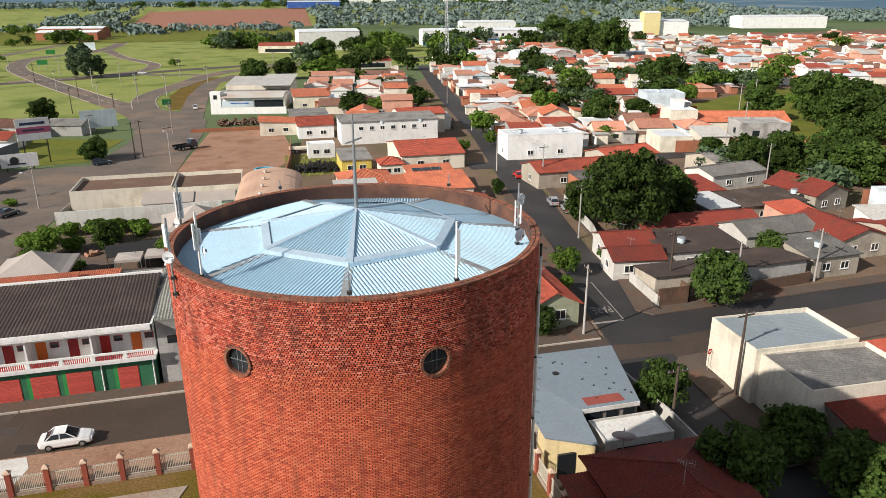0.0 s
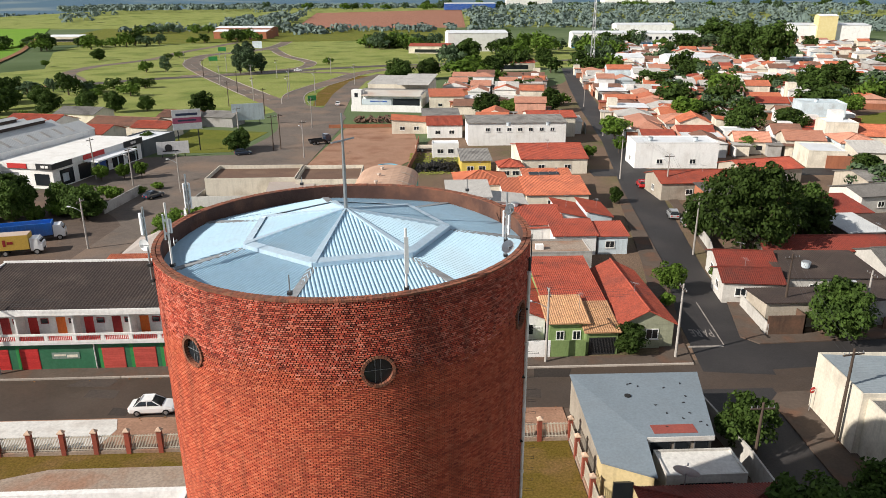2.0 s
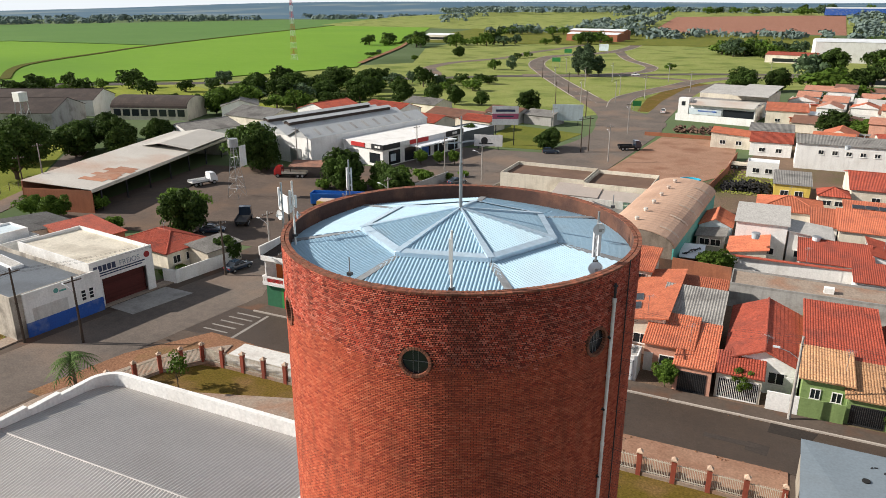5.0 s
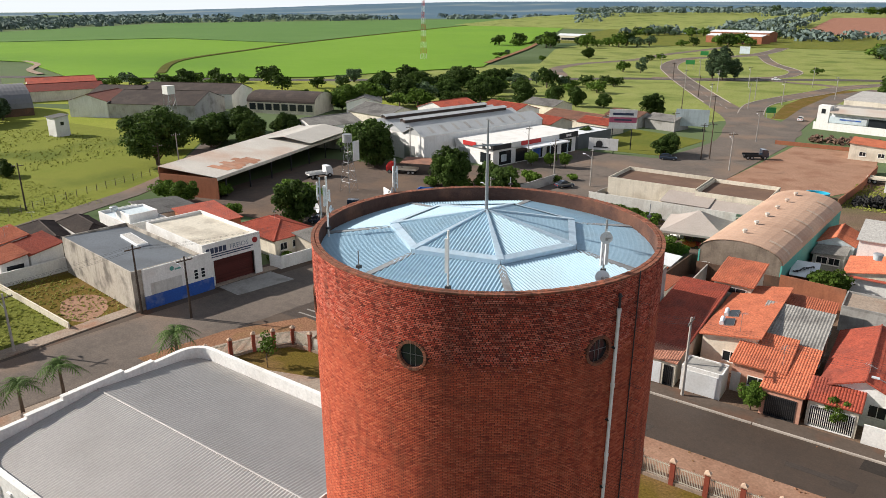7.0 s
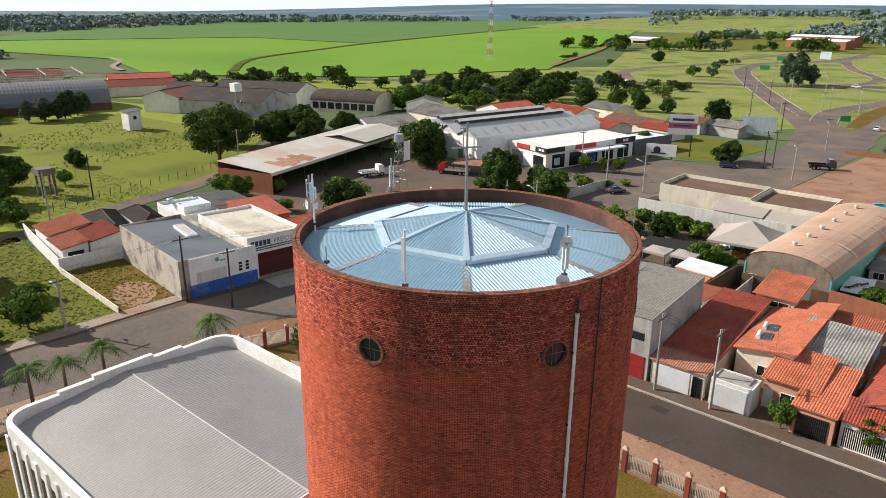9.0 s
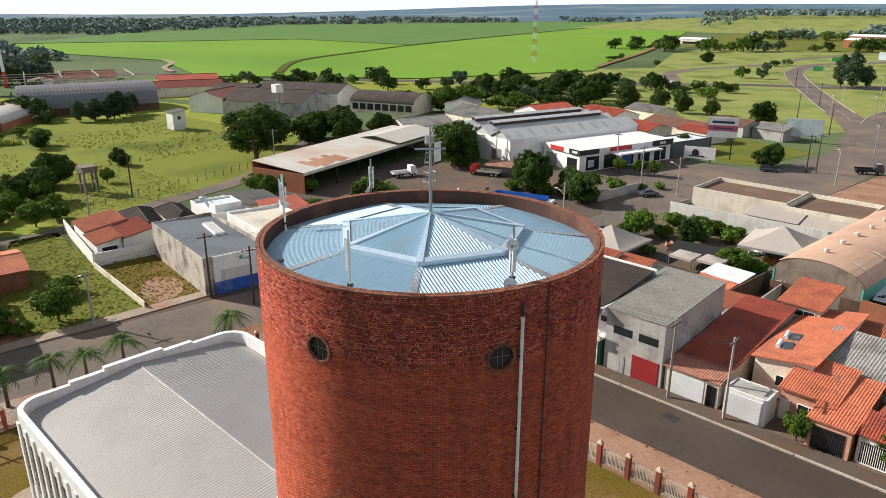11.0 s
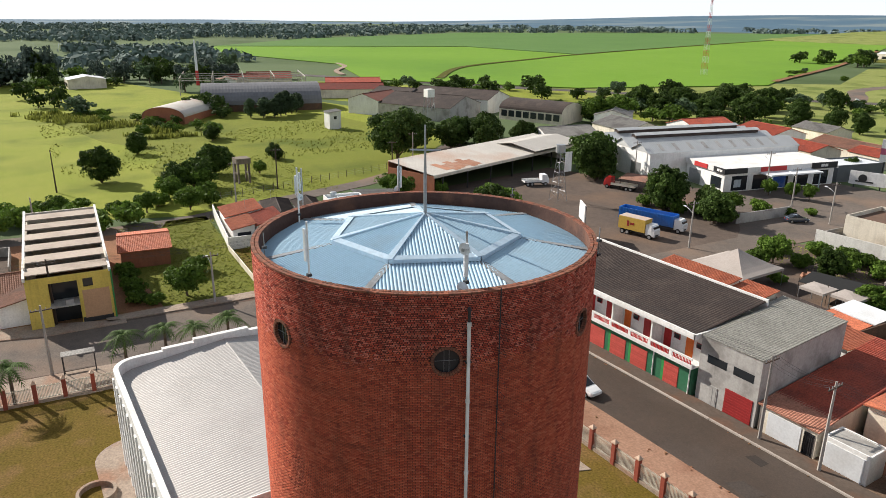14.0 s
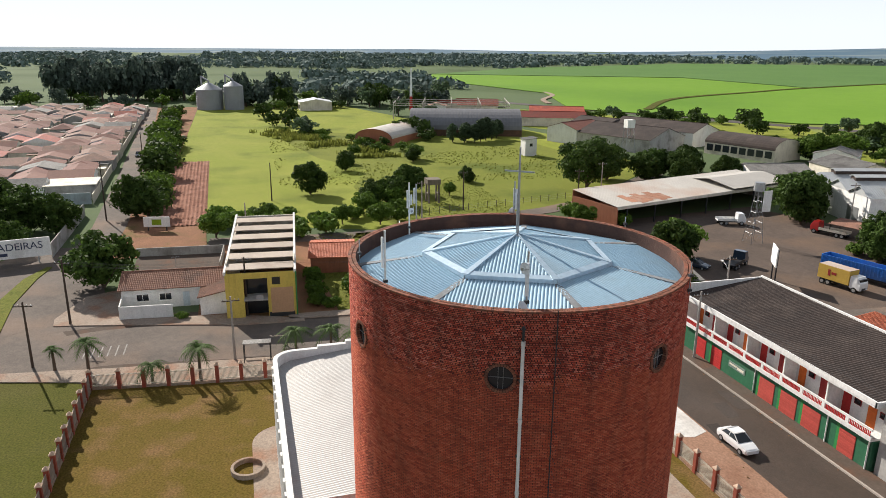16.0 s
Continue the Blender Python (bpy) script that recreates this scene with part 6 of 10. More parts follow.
block("carport_roof", 24.2, 27.6, 67.8, 73.6, 2.6, "sS", TILE_SAND, LIME, "carport under sandy tiles with a wrought iron gate", "carport", rise=0.9, ov=0.3, level=2, opens=(("S", 0.5, 0.0, 2.8, 2.0, "gate", DARK_STEEL),))
low_wall([(20.4, 67.5), (24.0, 67.5)], 1.9, LIME, "lime green front wall")
low_wall([(17.6, 67.5), (20.2, 67.5)], 1.9, WHITE, "white front wall")
block("house", 28.2, 34.0, 69.0, 84.6, 3.1, "gy", TILE_RED, SAGE, "sage green corner house under red tiles", rise=1.5, ov=0.35, level=2, opens=(("S", 0.6, 1.1, 1.4, 1.2, "win"), ("E", 0.5, 1.1, 1.4, 1.2, "win")))
block("yard_building", 12.4, 30.6, 92.0, 97.6, 2.9, "flat", PAVING, GREYWALL, "long low building with a stained concrete roof", "building", parapet=0.25)
tagged(part("roof_hatch", Shape().box(23.0, 24.1, 93.6, 94.4, 2.9, 3.6), WHITE), "small white box on the concrete roof", "hatch")
low_wall([(12.0, 103.4), (27.0, 102.9)], 3.1, WHITE, "long white yard wall with a tiled coping")
tagged(part("wall_coping", Shape().box(11.9, 27.1, 102.75, 103.5, 3.1, 3.2), TILE_RED), "red tile coping on the long white wall", "coping")
hut = thing("shack", pose(6.5, 104.5, 0, 0, 0, 4), "small shack under white sheets littered with scrap", "shack")
part("wall", Shape().box(-1.4, 1.4, -2.5, 2.5, -0.2, 2.3), BRICKWALL, hut)
part("roof", Shape().slab([(-1.7, -2.8, 2.35), (1.7, -2.8, 2.35), (1.7, 2.8, 2.75), (-1.7, 2.8, 2.75)], 0.06), WHITE_METAL, hut)
for i in range(8):
    part("scrap", Shape().box(-0.35, 0.35, -0.1, 0.1, 0, 0.1, pose(-1.0 + 0.28 * i, -1.6 + 0.42 * i * (1 - 0.04 * i), 2.5 + 0.06 * i * (1 - 0.04 * i), 0, 0, 40 * i)), DARK_STEEL, hut)
low_wall([(-4.8, 86), (-4.8, 100), (-6, 99)], 2.6, GREYWALL, "dark stained yard wall")
low_wall([(4.6, 98.4), (12.2, 97.5)], 3.2, BRICKWALL, "brick yard wall")

# ---- yards, tents and warehouse behind the row ----
ROOF_BROWN = surf("dark_brown_roofing", (0.15, 0.088, 0.06), (0.105, 0.064, 0.046), 0.3, 0.9, vary=0.05, stain=(0.20, 0.13, 0.09), sscale=0.2)
low_wall([(-33.8, 124.2), (-7.6, 124.8)], 3.2, SLAB, "long bare concrete yard wall")
low_wall([(-33.8, 124.2), (-33.2, 134)], 2.6, CONCRETE, "bare concrete side wall")
block("depot_building", -32.6, -16, 130, 141, 4.4, "flat", ROOF_BROWN, OFFWHITE, "cream walled building with a dark brown roof", "building", parapet=0.7)
block("depot_building", -15.8, -4, 129, 141, 4.2, "flat", ROOF_BROWN, OFFWHITE, "cream walled building with a dark brown roof and stained wall", "building", parapet=0.7)
block("lean_to", -20.4, -12.6, 125.4, 129.6, 3.2, "sS", CANVAS, OFFWHITE, "lean-to under worn beige sheets", "shed", rise=1.0, level=0)
block("lean_to", -12.4, -5.6, 125.4, 128.6, 3.0, "sS", CANVAS, OFFWHITE, "lower lean-to under worn beige sheets", "shed", rise=0.8, level=0)


def barrel(name, x, y, W, L, eave, crown, rot, rmat, wmat, label, category="warehouse", seg=14, vents=0, ends=None):
    """A vaulted shed whose axis runs along y before turning."""
    ob = thing(name, pose(x, y, 0, 0, 0, rot), label, category)
    arc = [(-W / 2 * math.cos(math.pi * i / seg), eave + (crown - eave) * math.sin(math.pi * i / seg)) for i in range(seg + 1)]
    s = Shape()
    n = max(8, int(L / 0.6))
    for k in range(n + 1):
        yy = -L / 2 + L * k / n
        s.v += [(q * 1.02, yy, z + (0.05 if k % 2 else 0.0) + 0.06) for q, z in arc]
    m = seg + 1
    s.f = [(k * m + i, k * m + i + 1, (k + 1) * m + i + 1, (k + 1) * m + i) for k in range(n) for i in range(seg)]
    k0 = len(s.v)
    s.v += [(q, yy, z) for yy in (-L / 2, L / 2) for q, z in arc]
    s.f += [(k0 + i + 1, k0 + i, k0 + m + i, k0 + m + i + 1) for i in range(seg)]
    part("roof", s, rmat, ob)
    base = [(W / 2 - 0.02, -0.3), (-W / 2 + 0.02, -0.3)] + [(q * 0.995, z - 0.02) for q, z in arc]
    for yy, flip in ((-L / 2 + 0.05, False), (L / 2 - 0.05, True)):
        w = Shape()
        w.v += [(q, yy, z) for q, z in base]
        w.f.append(tuple(range(len(base)) if flip else range(len(base) - 1, -1, -1)))
        part("gable", w, ends or wmat, ob)
    part("side_wall", Shape().box(-W / 2, -W / 2 + 0.2, -L / 2, L / 2, -0.3, eave).box(W / 2 - 0.2, W / 2, -L / 2, L / 2, -0.3, eave), wmat, ob)
    for i in range(vents):
        yy = -L / 2 + L * (0.12 + 0.76 * i / max(1, vents - 1))
        part("roof_vent", Shape().tube((-W * 0.08, yy, crown - 0.1), (-W * 0.08, yy, crown + 0.35), 0.22, n=10).tube((-W * 0.08, yy, crown + 0.35), (-W * 0.08, yy, crown + 0.6), 0.36, 0.3, 10), METAL_WARM, ob, "round turbine vent")
    return ob


barrel("warehouse", 0.2, 116.5, 11.0, 34.5, 4.2, 6.4, -4, surf("faded_pink_sheet", (0.52, 0.34, 0.24), (0.44, 0.28, 0.20), 0.15, 0.7, vary=0, stain=(0.36, 0.22, 0.15), sscale=0.15), TEAL, "vaulted warehouse with a faded pink roof and teal walls", vents=6, ends=surf("grimy_gable_render", (0.25, 0.20, 0.16), (0.17, 0.135, 0.105), 0.5, 0.95, bump=0.2, vary=0, stain=(0.10, 0.075, 0.06), sscale=0.5, streak=0.4))


def tent(x, y, s, h0, h1, label, rot=0.0):
    ob = thing("tent", pose(x, y, 0, 0, 0, rot), label, "tent", "canopies in the yard")
    c = Shape()
    n = 6
    for k in range(4):
        a, b = ((-1, -1), (1, -1), (1, 1), (-1, 1))[k], ((-1, -1), (1, -1), (1, 1), (-1, 1))[(k + 1) % 4]
        k0 = len(c.v)
        for j in range(n + 1):
            q = j / n
            z = h0 + (h1 - h0) * q ** 1.25
            c.v += [(a[0] * s * (1 - q), a[1] * s * (1 - q), z), (b[0] * s * (1 - q), b[1] * s * (1 - q), z)]
        c.f += [(k0 + 2 * j, k0 + 2 * j + 1, k0 + 2 * j + 3, k0 + 2 * j + 2) for j in range(n)]
        c.add([(a[0] * s, a[1] * s, h0), (b[0] * s, b[1] * s, h0), (b[0] * s, b[1] * s, h0 - 0.35), (a[0] * s, a[1] * s, h0 - 0.35)], [(0, 1, 2, 3)])
    part("canopy", c, CANVAS, ob)
    for sx in (-1, 1):
        for sy in (-1, 1):
            part("leg", Shape().tube((sx * s * 0.98, sy * s * 0.98, 0), (sx * s * 0.98, sy * s * 0.98, h0), 0.05), STEEL, ob)
    return ob


tent(-30.6, 99.0, 4.6, 2.6, 5.0, "large pale peaked canopy tent")
tent(-11.2, 116.0, 5.2, 2.6, 5.2, "large pale peaked canopy tent", 8)
tent(-19.2, 100.8, 1.7, 2.5, 2.7, "small flat pale awning")
tent(-15.4, 101.6, 1.7, 2.5, 2.7, "small flat pale awning")
block("shed", -40, -20, 79.5, 86, 2.8, "sN", TILE_NEW, GREYWALL, "long low outbuilding under orange tiles", "shed", rise=0.6, level=1)
block("shed", -19.5, -13, 79, 84, 3.2, "sS", FIBRO, GREYWALL, "grey outbuilding behind the shops", "shed", rise=0.4)
block("shed", -11.5, -6, 84, 90, 3.0, "sN", TILE_NEW, WHITE, "white outbuilding with orange tiles", "shed", rise=0.4)


# ---- houses north of the row ----
for x0, x1, y0, y1, h, roof, rise, rm, wm, lab, lv in (
        (11.6, 18.6, 112.2, 121.0, 5.6, "sS", 0.7, FIBRO_PALE, WHITE, "tall white house under pale ribbed sheets", 0),
        (18.9, 24.6, 112.6, 119.0, 4.2, "sE", 0.7, FIBRO_PALE, WHITE, "white rear wing under pale sheets", 0),
        (11.2, 16.2, 104.6, 112.0, 3.0, "sW", 1.0, TILE_NEW, OFFWHITE, "low wing under orange tiles", 1),
        (20.4, 29.3, 104.9, 112.2, 3.0, "sS", 1.1, TILE_RED, WHITE, "white house under broad red tiles", 2),
        (29.4, 33.4, 108.6, 117.0, 3.0, "sE", 1.0, TILE_RED, WHITE, "narrow white house under red tiles", 2),
        (33.8, 37.8, 108.6, 117.0, 3.0, "sE", 1.0, TILE_RED, PALEBLUE, "narrow pale house under red tiles", 2),
        (26.8, 33.0, 99.2, 104.6, 3.0, "sS", 0.9, TILE_RED, WHITE, "white house under red tiles", 2),
        (33.4, 37.8, 99.4, 104.4, 2.8, "sS", 0.7, TILE_RED, PALEBLUE, "pale corner house under red tiles", 2),
        (26.2, 37.4, 122.6, 131.4, 3.0, "sS", 1.3, TILE_NEW, OFFWHITE, "wide house under orange tiles", 2),
        (14.0, 24.2, 131.5, 141.0, 3.0, "hip", 1.5, TILE_NEW, OFFWHITE, "house under a hipped orange roof", 2),
        (22.4, 26.0, 124.0, 132.4, 2.9, "sS", 0.9, TILE_NEW, WHITE, "town house under orange tiles", 2),
        (6.0, 10.8, 118.0, 125.4, 2.9, "gy", 1.1, TILE_NEW, PALEBLUE, "house under orange tiles beside the warehouse", 1),
        (6.2, 10.2, 113.0, 117.4, 2.3, "sW", 0.4, FIBRO, GREYWALL, "low shed under patched grey sheets", 1),
        (16.4, 22.8, 151.0, 161.5, 3.2, "sS", 0.5, FIBRO, YELLOW, "yellow shed with a flat ribbed roof", 1),
        (29.6, 44.0, 151.6, 169.0, 3.4, "gx", 1.7, TILE_RED, OFFWHITE, "long house under weathered red tiles", 1),
        (24.0, 29.0, 146.0, 151.0, 3.0, "hip", 1.1, TILE_RED, OFFWHITE, "small house under a hipped red roof", 1),
        (20.3, 46.0, 184.4, 194.0, 5.8, "sS", 0.6, FIBRO, WHITE, "long white two-storey block with a row of windows", 1),
        (38.0, 51.0, 196.0, 207.0, 5.4, "gx", 1.0, TILE_RED, OFFWHITE, "tall block under red tiles", 1),
        (10.6, 17.0, 170.0, 174.0, 3.2, "flat", 0, WHITE_METAL, WHITE, "white box-like shed in a yard", 0),
        (10.0, 19.6, 196.0, 205.0, 3.6, "gx", 1.7, TILE_RED, WHITE, "white gabled house under red tiles", 1),
        (0.0, 10.0, 203.0, 213.0, 3.2, "sE", 0.8, TILE_NEW, OFFWHITE, "open shed under faded tiles", 1),
        (9.0, 20.0, 214.0, 226.0, 3.2, "sS", 0.6, FIBRO, GREYWALL, "low workshop under grey sheets", 1),
        (12.0, 24.0, 250.0, 264.0, 4.4, "sS", 1.0, TILE_NEW, OFFWHITE, "corner shop under orange tiles", 1),
        (27.6, 36.8, 132.4, 139.2, 3.0, "sS", 1.0, TILE_NEW, WHITE, "house under orange tiles with solar panels", 1)):
    ops = ()
    if "row of windows" in lab:
        ops = tuple(("S", 0.2 + 0.11 * i, 3.6, 1.2, 1.0, "win") for i in range(7))
    elif "shop block" in lab:
        ops = (("S", 0.25, 0.3, 9, 2.4, "dark"), ("S", 0.72, 0.3, 9, 3.0, "dark"), ("W", 0.5, 3.5, 2, 1.4, "win"))
    elif lv == 2:
        ops = (("S", 0.4, 1.0, 1.4, 1.1, "win"), ("E", 0.6, 1.0, 1.3, 1.1, "win"), ("E", 0.25, 0, 0.9, 2.1, "door", RED_DARK))
    else:
        ops = (("S", 0.3, 1.0, 1.5, 1.1, "win"), ("S", 0.7, 1.0, 1.5, 1.1, "win"))
    block("house" if "house" in lab else "building", x0, x1, y0, y1, h, roof, rm, wm, lab, "house" if "house" in lab else "building", rise=rise or 1, ov=0.3, level=min(lv, 1), opens=ops)
for x, y in ((29.6, 136.2), (31.6, 136.2), (33.6, 136.2)):
    sp = thing("solar_panel", pose(x, y, 3.83, 8, 0, 0), "dark solar panel lying on orange tiles", "solar panel", "solar panels")
    part("panel", Shape().box(-0.9, 0.9, -0.7, 0.7, 0, 0.04), GLASS, sp)
    part("frame", Shape().box(-0.95, 0.95, -0.75, 0.75, -0.05, 0.0), STEEL, sp)
# white shop with an awning front and a tall hall behind
sb = thing("shop_building", pose(-1.5, 262, 0, 0, 0, -10), "white shop with a dark open front and pale roofs", "shop")
part("wall", Shape().box(-12.5, 12, -8, 10, -0.3, 4.6), WHITE, sb)
part("hall", Shape().box(-11, 12, 10.01, 30, -0.3, 6.4), OFFWHITE, sb)
part("hall_roof", Shape().waves((-11.3, 10, 6.4), (0.4, 10, 6.4), (0.4, 30, 7.6), (-11.3, 30, 7.6), 0.4, 0.05).waves((0.8, 6, 6.6), (12.6, 6, 6.6), (12.6, 31, 8.2), (0.8, 31, 8.2), 0.4, 0.05), FIBRO_PALE, sb)
part("awning", Shape().slab([(-9, -9.4, 4.4), (11.8, -9.4, 4.4), (11.8, -2, 5.6), (-9, -2, 5.6)], 0.15), METAL_WARM, sb, "long pale awning roof")
part("front_roof", Shape().box(-12.3, 11.8, -2, 9.8, 4.6, 4.8), FIBRO, sb)
part("dark_bay", Shape().box(2, 11.6, -8.06, -8.0, 0, 3.4), GLASS, sb, "dark open car bay")
part("fascia", Shape().box(-9, 1.6, -8.3, -8.0, 1.2, 3.2), PALEBLUE, sb, "pale blue shop front")
part("lettering_bar", Shape().box(-6, 0, -8.36, -8.3, 2.2, 2.6), BLUE_WALL, sb)
part("pier", Shape().box(-12.7, -9.2, -8.4, -5, -0.3, 6.2), WHITE, sb)
part("window", Shape().box(-11.6, -10.4, -8.46, -8.4, 3.8, 5.2), GLASS, sb)
low_wall([(-15, 248), (9, 243.5)], 2.2, WHITE, "white front wall of the shop yard")
scrap = Shape()
for i in range(170):
    x = random.uniform(-12, 5)
    m = pose(x, 222 + random.uniform(0, 7), random.uniform(0.1, 1.3), random.uniform(-40, 40), random.uniform(-40, 40), random.uniform(0, 180))
    scrap.box(-random.uniform(0.3, 1.0), 0.5, -0.3, 0.3, -0.15, 0.15, m)
tagged(part("scrap_heap", scrap, ROOF_BROWN), "heap of rusty scrap behind the earth lot", "scrap", kind="stuff")
tyres = Shape()
for i in range(260):
    x, y = random.uniform(6.5, 16.5), random.uniform(154.5, 160.5)
    z = random.uniform(0.1, 1.5) * (1 - ((x - 11.5) / 6) ** 2)
    m = pose(x, y, max(0.12, z), random.uniform(-50, 50), random.uniform(-50, 50), random.uniform(0, 90))
    o = [(0.42 * math.cos(a * math.pi / 5), 0.42 * math.sin(a * math.pi / 5)) for a in range(10)]
    k = len(tyres.v)
    tyres.v += [tuple(m @ Vector((q * f, w * f, z2))) for f, z2 in ((1, -0.11), (1, 0.11), (0.58, 0.11), (0.58, -0.11)) for q, w in o]
    for r in range(4):
        tyres.f += [(k + r * 10 + j, k + r * 10 + (j + 1) % 10, k + ((r + 1) % 4) * 10 + (j + 1) % 10, k + ((r + 1) % 4) * 10 + j) for j in range(10)]
tagged(part("tyre_heap", tyres, RUBBER), "heap of old black tyres on weedy ground", "tyres", kind="stuff")
pool = thing("paddling_pool", pose(0.2, 157.5, 0), "round bright blue pool shell on the earth", "pool")
part("shell", ring_wall([(2.2 * math.cos(a * math.pi / 12), 1.6 * math.sin(a * math.pi / 12)) for a in range(24)], [(1.9 * math.cos(a * math.pi / 12), 1.35 * math.sin(a * math.pi / 12)) for a in range(24)], -0.1, 1.1), gloss("pool_blue", (0.03, 0.42, 0.62), 0.3), pool)
low_wall([(-19, 214), (4, 214.5)], 1.0, BRICKWALL, "low broken brick wall")
low_wall([(4.5, 152), (6.5, 170), (7.5, 190)], 1.6, BRICKWALL, "brick stack along the lot")
low_wall([(20.2, 143.2), (38.5, 143.4)], 1.8, OFFWHITE, "pale yard wall")

SOOT_WALL = surf("blackened_brick_wall", (0.13, 0.075, 0.05), (0.075, 0.05, 0.038), 0.5, 0.95, bump=0.3, vary=0.1, stain=(0.20, 0.10, 0.06), sscale=0.5, streak=0.3)
# stained white paint, with the eastern cloud shade dimming its base
SHADED_WHITE = surf("shaded_white_paint", (0.58, 0.56, 0.52), (0.46, 0.435, 0.40), 0.3, 0.8, bump=0.1, vary=0.12, stain=(0.26, 0.235, 0.205), sscale=0.35, samount=0.55, streak=0.26)
# ---- corner house and side street to the south-east ----
ROOF_PAINTED = surf("painted_roof_sheet", (0.195, 0.232, 0.262), (0.165, 0.20, 0.228), 0.2, 0.6, vary=0, stain=(0.17, 0.195, 0.215), sscale=0.3, speck=0.1)
FADED_YELLOW = surf("faded_yellow_render", (0.58, 0.46, 0.24), (0.50, 0.40, 0.22), 0.4, 0.85, bump=0.1, vary=0, stain=(0.34, 0.28, 0.20), streak=0.3)
fh = thing("flat_house", pose(0, 0, 0), "flat house with a creased pale grey roof scattered with debris", "house")
part("wall", Shape().prism([(20.15, 56.85), (20.15, 46.9), (29.2, 46.95), (31.65, 56.75)], -0.3, 3.28), SHADED_CREAM, fh)
part("side_wall", Shape().prism([(20.15, 46.88), (19.95, 44.6), (23.3, 42.75), (23.75, 46.88)], -0.3, 3.1), FADED_YELLOW, fh, "faded yellow rendered wing")
part("roof", Shape().slab([(20.0, 57.0, 3.74), (21.2, 54.0, 3.74), (23.9, 46.8, 3.74), (29.35, 46.8, 3.74), (31.8, 56.9, 3.74)], 0.16), ROOF_PAINTED, fh)
part("roof_wing", Shape().slab([(20.0, 57.0, 3.74), (19.75, 44.5, 3.30), (23.9, 46.8, 3.74), (21.2, 54.0, 3.74)], 0.14).slab([(19.75, 44.5, 3.30), (23.45, 42.5, 3.26), (23.9, 46.8, 3.74)], 0.14), ROOF_PAINTED, fh, "lower fold of the painted roof")
part("fascia", Shape().box(23.95, 29.3, 46.70, 46.79, 3.40, 3.78), SLAB, fh)
for x0, x1 in ((24.2, 25.9), (26.2, 27.4), (27.8, 29.0)):
    wn = part("window", Shape().box(x0, x1, 46.88, 46.94, 1.2, 3.3), STEEL, fh)
    part("pane", Shape().box(x0 + 0.08, x1 - 0.08, 46.84, 46.88, 1.3, 3.2), GLASS, wn)
part("opening", Shape().box(20.5, 22.0, 43.4, 43.6, 0.0, 2.2, Matrix.Identity(4)), GLASS, fh, "dark doorway")
tagged(part("rust_patch", Shape().box(24.7, 28.2, 47.3, 48.5, 3.73, 3.77), surf("faded_red_sheet", (0.30, 0.075, 0.055), (0.22, 0.055, 0.045), 0.8, 0.8, vary=0)), "faded red sheet patch on the flat roof", "roof patch")
tagged(part("old_tyre", Shape().tube((24.2, 53.0, 3.74), (24.2, 53.0, 3.84), 0.28, n=14), RUBBER), "old tyre lying on the flat roof", "tyre")
for i in range(14):
    x, y = random.uniform(24.5, 29.5), random.uniform(48, 55.5)
    tagged(part("rubble", Shape().box(-0.11, 0.11, -0.05, 0.05, 0, 0.06, pose(x, y, 3.74, 0, 0, random.uniform(0, 180))), DARK_STEEL), "dark scrap lying on the flat roof", "debris", "debris on the roof")
block("porch", 24.3, 30.4, 43.0, 46.2, 2.9, "flat", SLAB, SHADED_WHITE, "white walled porch with a pale slab roof", "porch", parapet=0.15, opens=(("S", 0.5, 0.3, 4, 2.0, "dark"),))
block("house", 22.0, 31.6, 29.5, 41.5, 3.0, "hip", TILE_DIMMED, SHADED_CREAM, "house under a dark red hipped roof", rise=2.0, ov=0.5, level=2)
block("shed", 19.6, 21.6, 37.0, 40.2, 2.2, "sS", TILE_DIMMED, SHADED_CREAM, "small cream shed with a tiled lid", "shed", rise=0.3, level=1)
sd = thing("satellite_dish", pose(25.2, 41.9, 3.0), "large mesh satellite dish by the porch", "dish")
dish(sd, 0, 0, 1.0, 0.95, 60, 35)
part("pole", Shape().tube((0, 0, -3.0), (0, 0, 1.0), 0.05), STEEL, sd)
low_wall([(31.8, 56.5), (32.6, 47), (32.6, 30)], 2.2, SHADED_WHITE, "white yard wall")
block("warehouse", 42.7, 53.4, 49.2, 56.2, 5.0, "sE", surf("dull_galvanised_sheet", (0.26, 0.30, 0.325), (0.22, 0.255, 0.28), 0.3, 0.6, 0.1, vary=0, stain=(0.19, 0.21, 0.22)), OFFWHITE, "cream warehouse under a pale ribbed roof", "warehouse", rise=0.4, ov=0.02, rot=-2, parapet=0.25, opens=(("W", 0.3, 2.6, 0.9, 0.9, "dark"), ("W", 0.42, 2.6, 0.9, 0.9, "dark"), ("W", 0.52, 2.6, 0.9, 0.9, "dark"), ("S", 0.8, 2.4, 1.4, 0.8, "dark")))
block("warehouse", 43.0, 54.0, 42.4, 48.9, 4.6, "sE", FIBRO_DEEP, OFFWHITE, "lower cream store under worn grey sheets", "warehouse", rise=0.4, ov=0.02, rot=-2, parapet=0.2, opens=(("W", 0.3, 2.4, 0.8, 0.9, "dark"), ("W", 0.5, 2.4, 0.8, 0.9, "dark"), ("W", 0.7, 2.4, 0.8, 0.9, "dark")))
block("house", 44.5, 53.5, 28.5, 39.5, 3.1, "gx", TILE_DIMMED, LIME, "green house under red tiles", rise=1.4, ov=0.4, level=2)
block("house", 44.5, 52.5, 38.8, 42.2, 3.0, "sS", TILE_DIMMED, SHADED_CREAM, "house under red tiles beside the warehouse", rise=0.8, level=2)
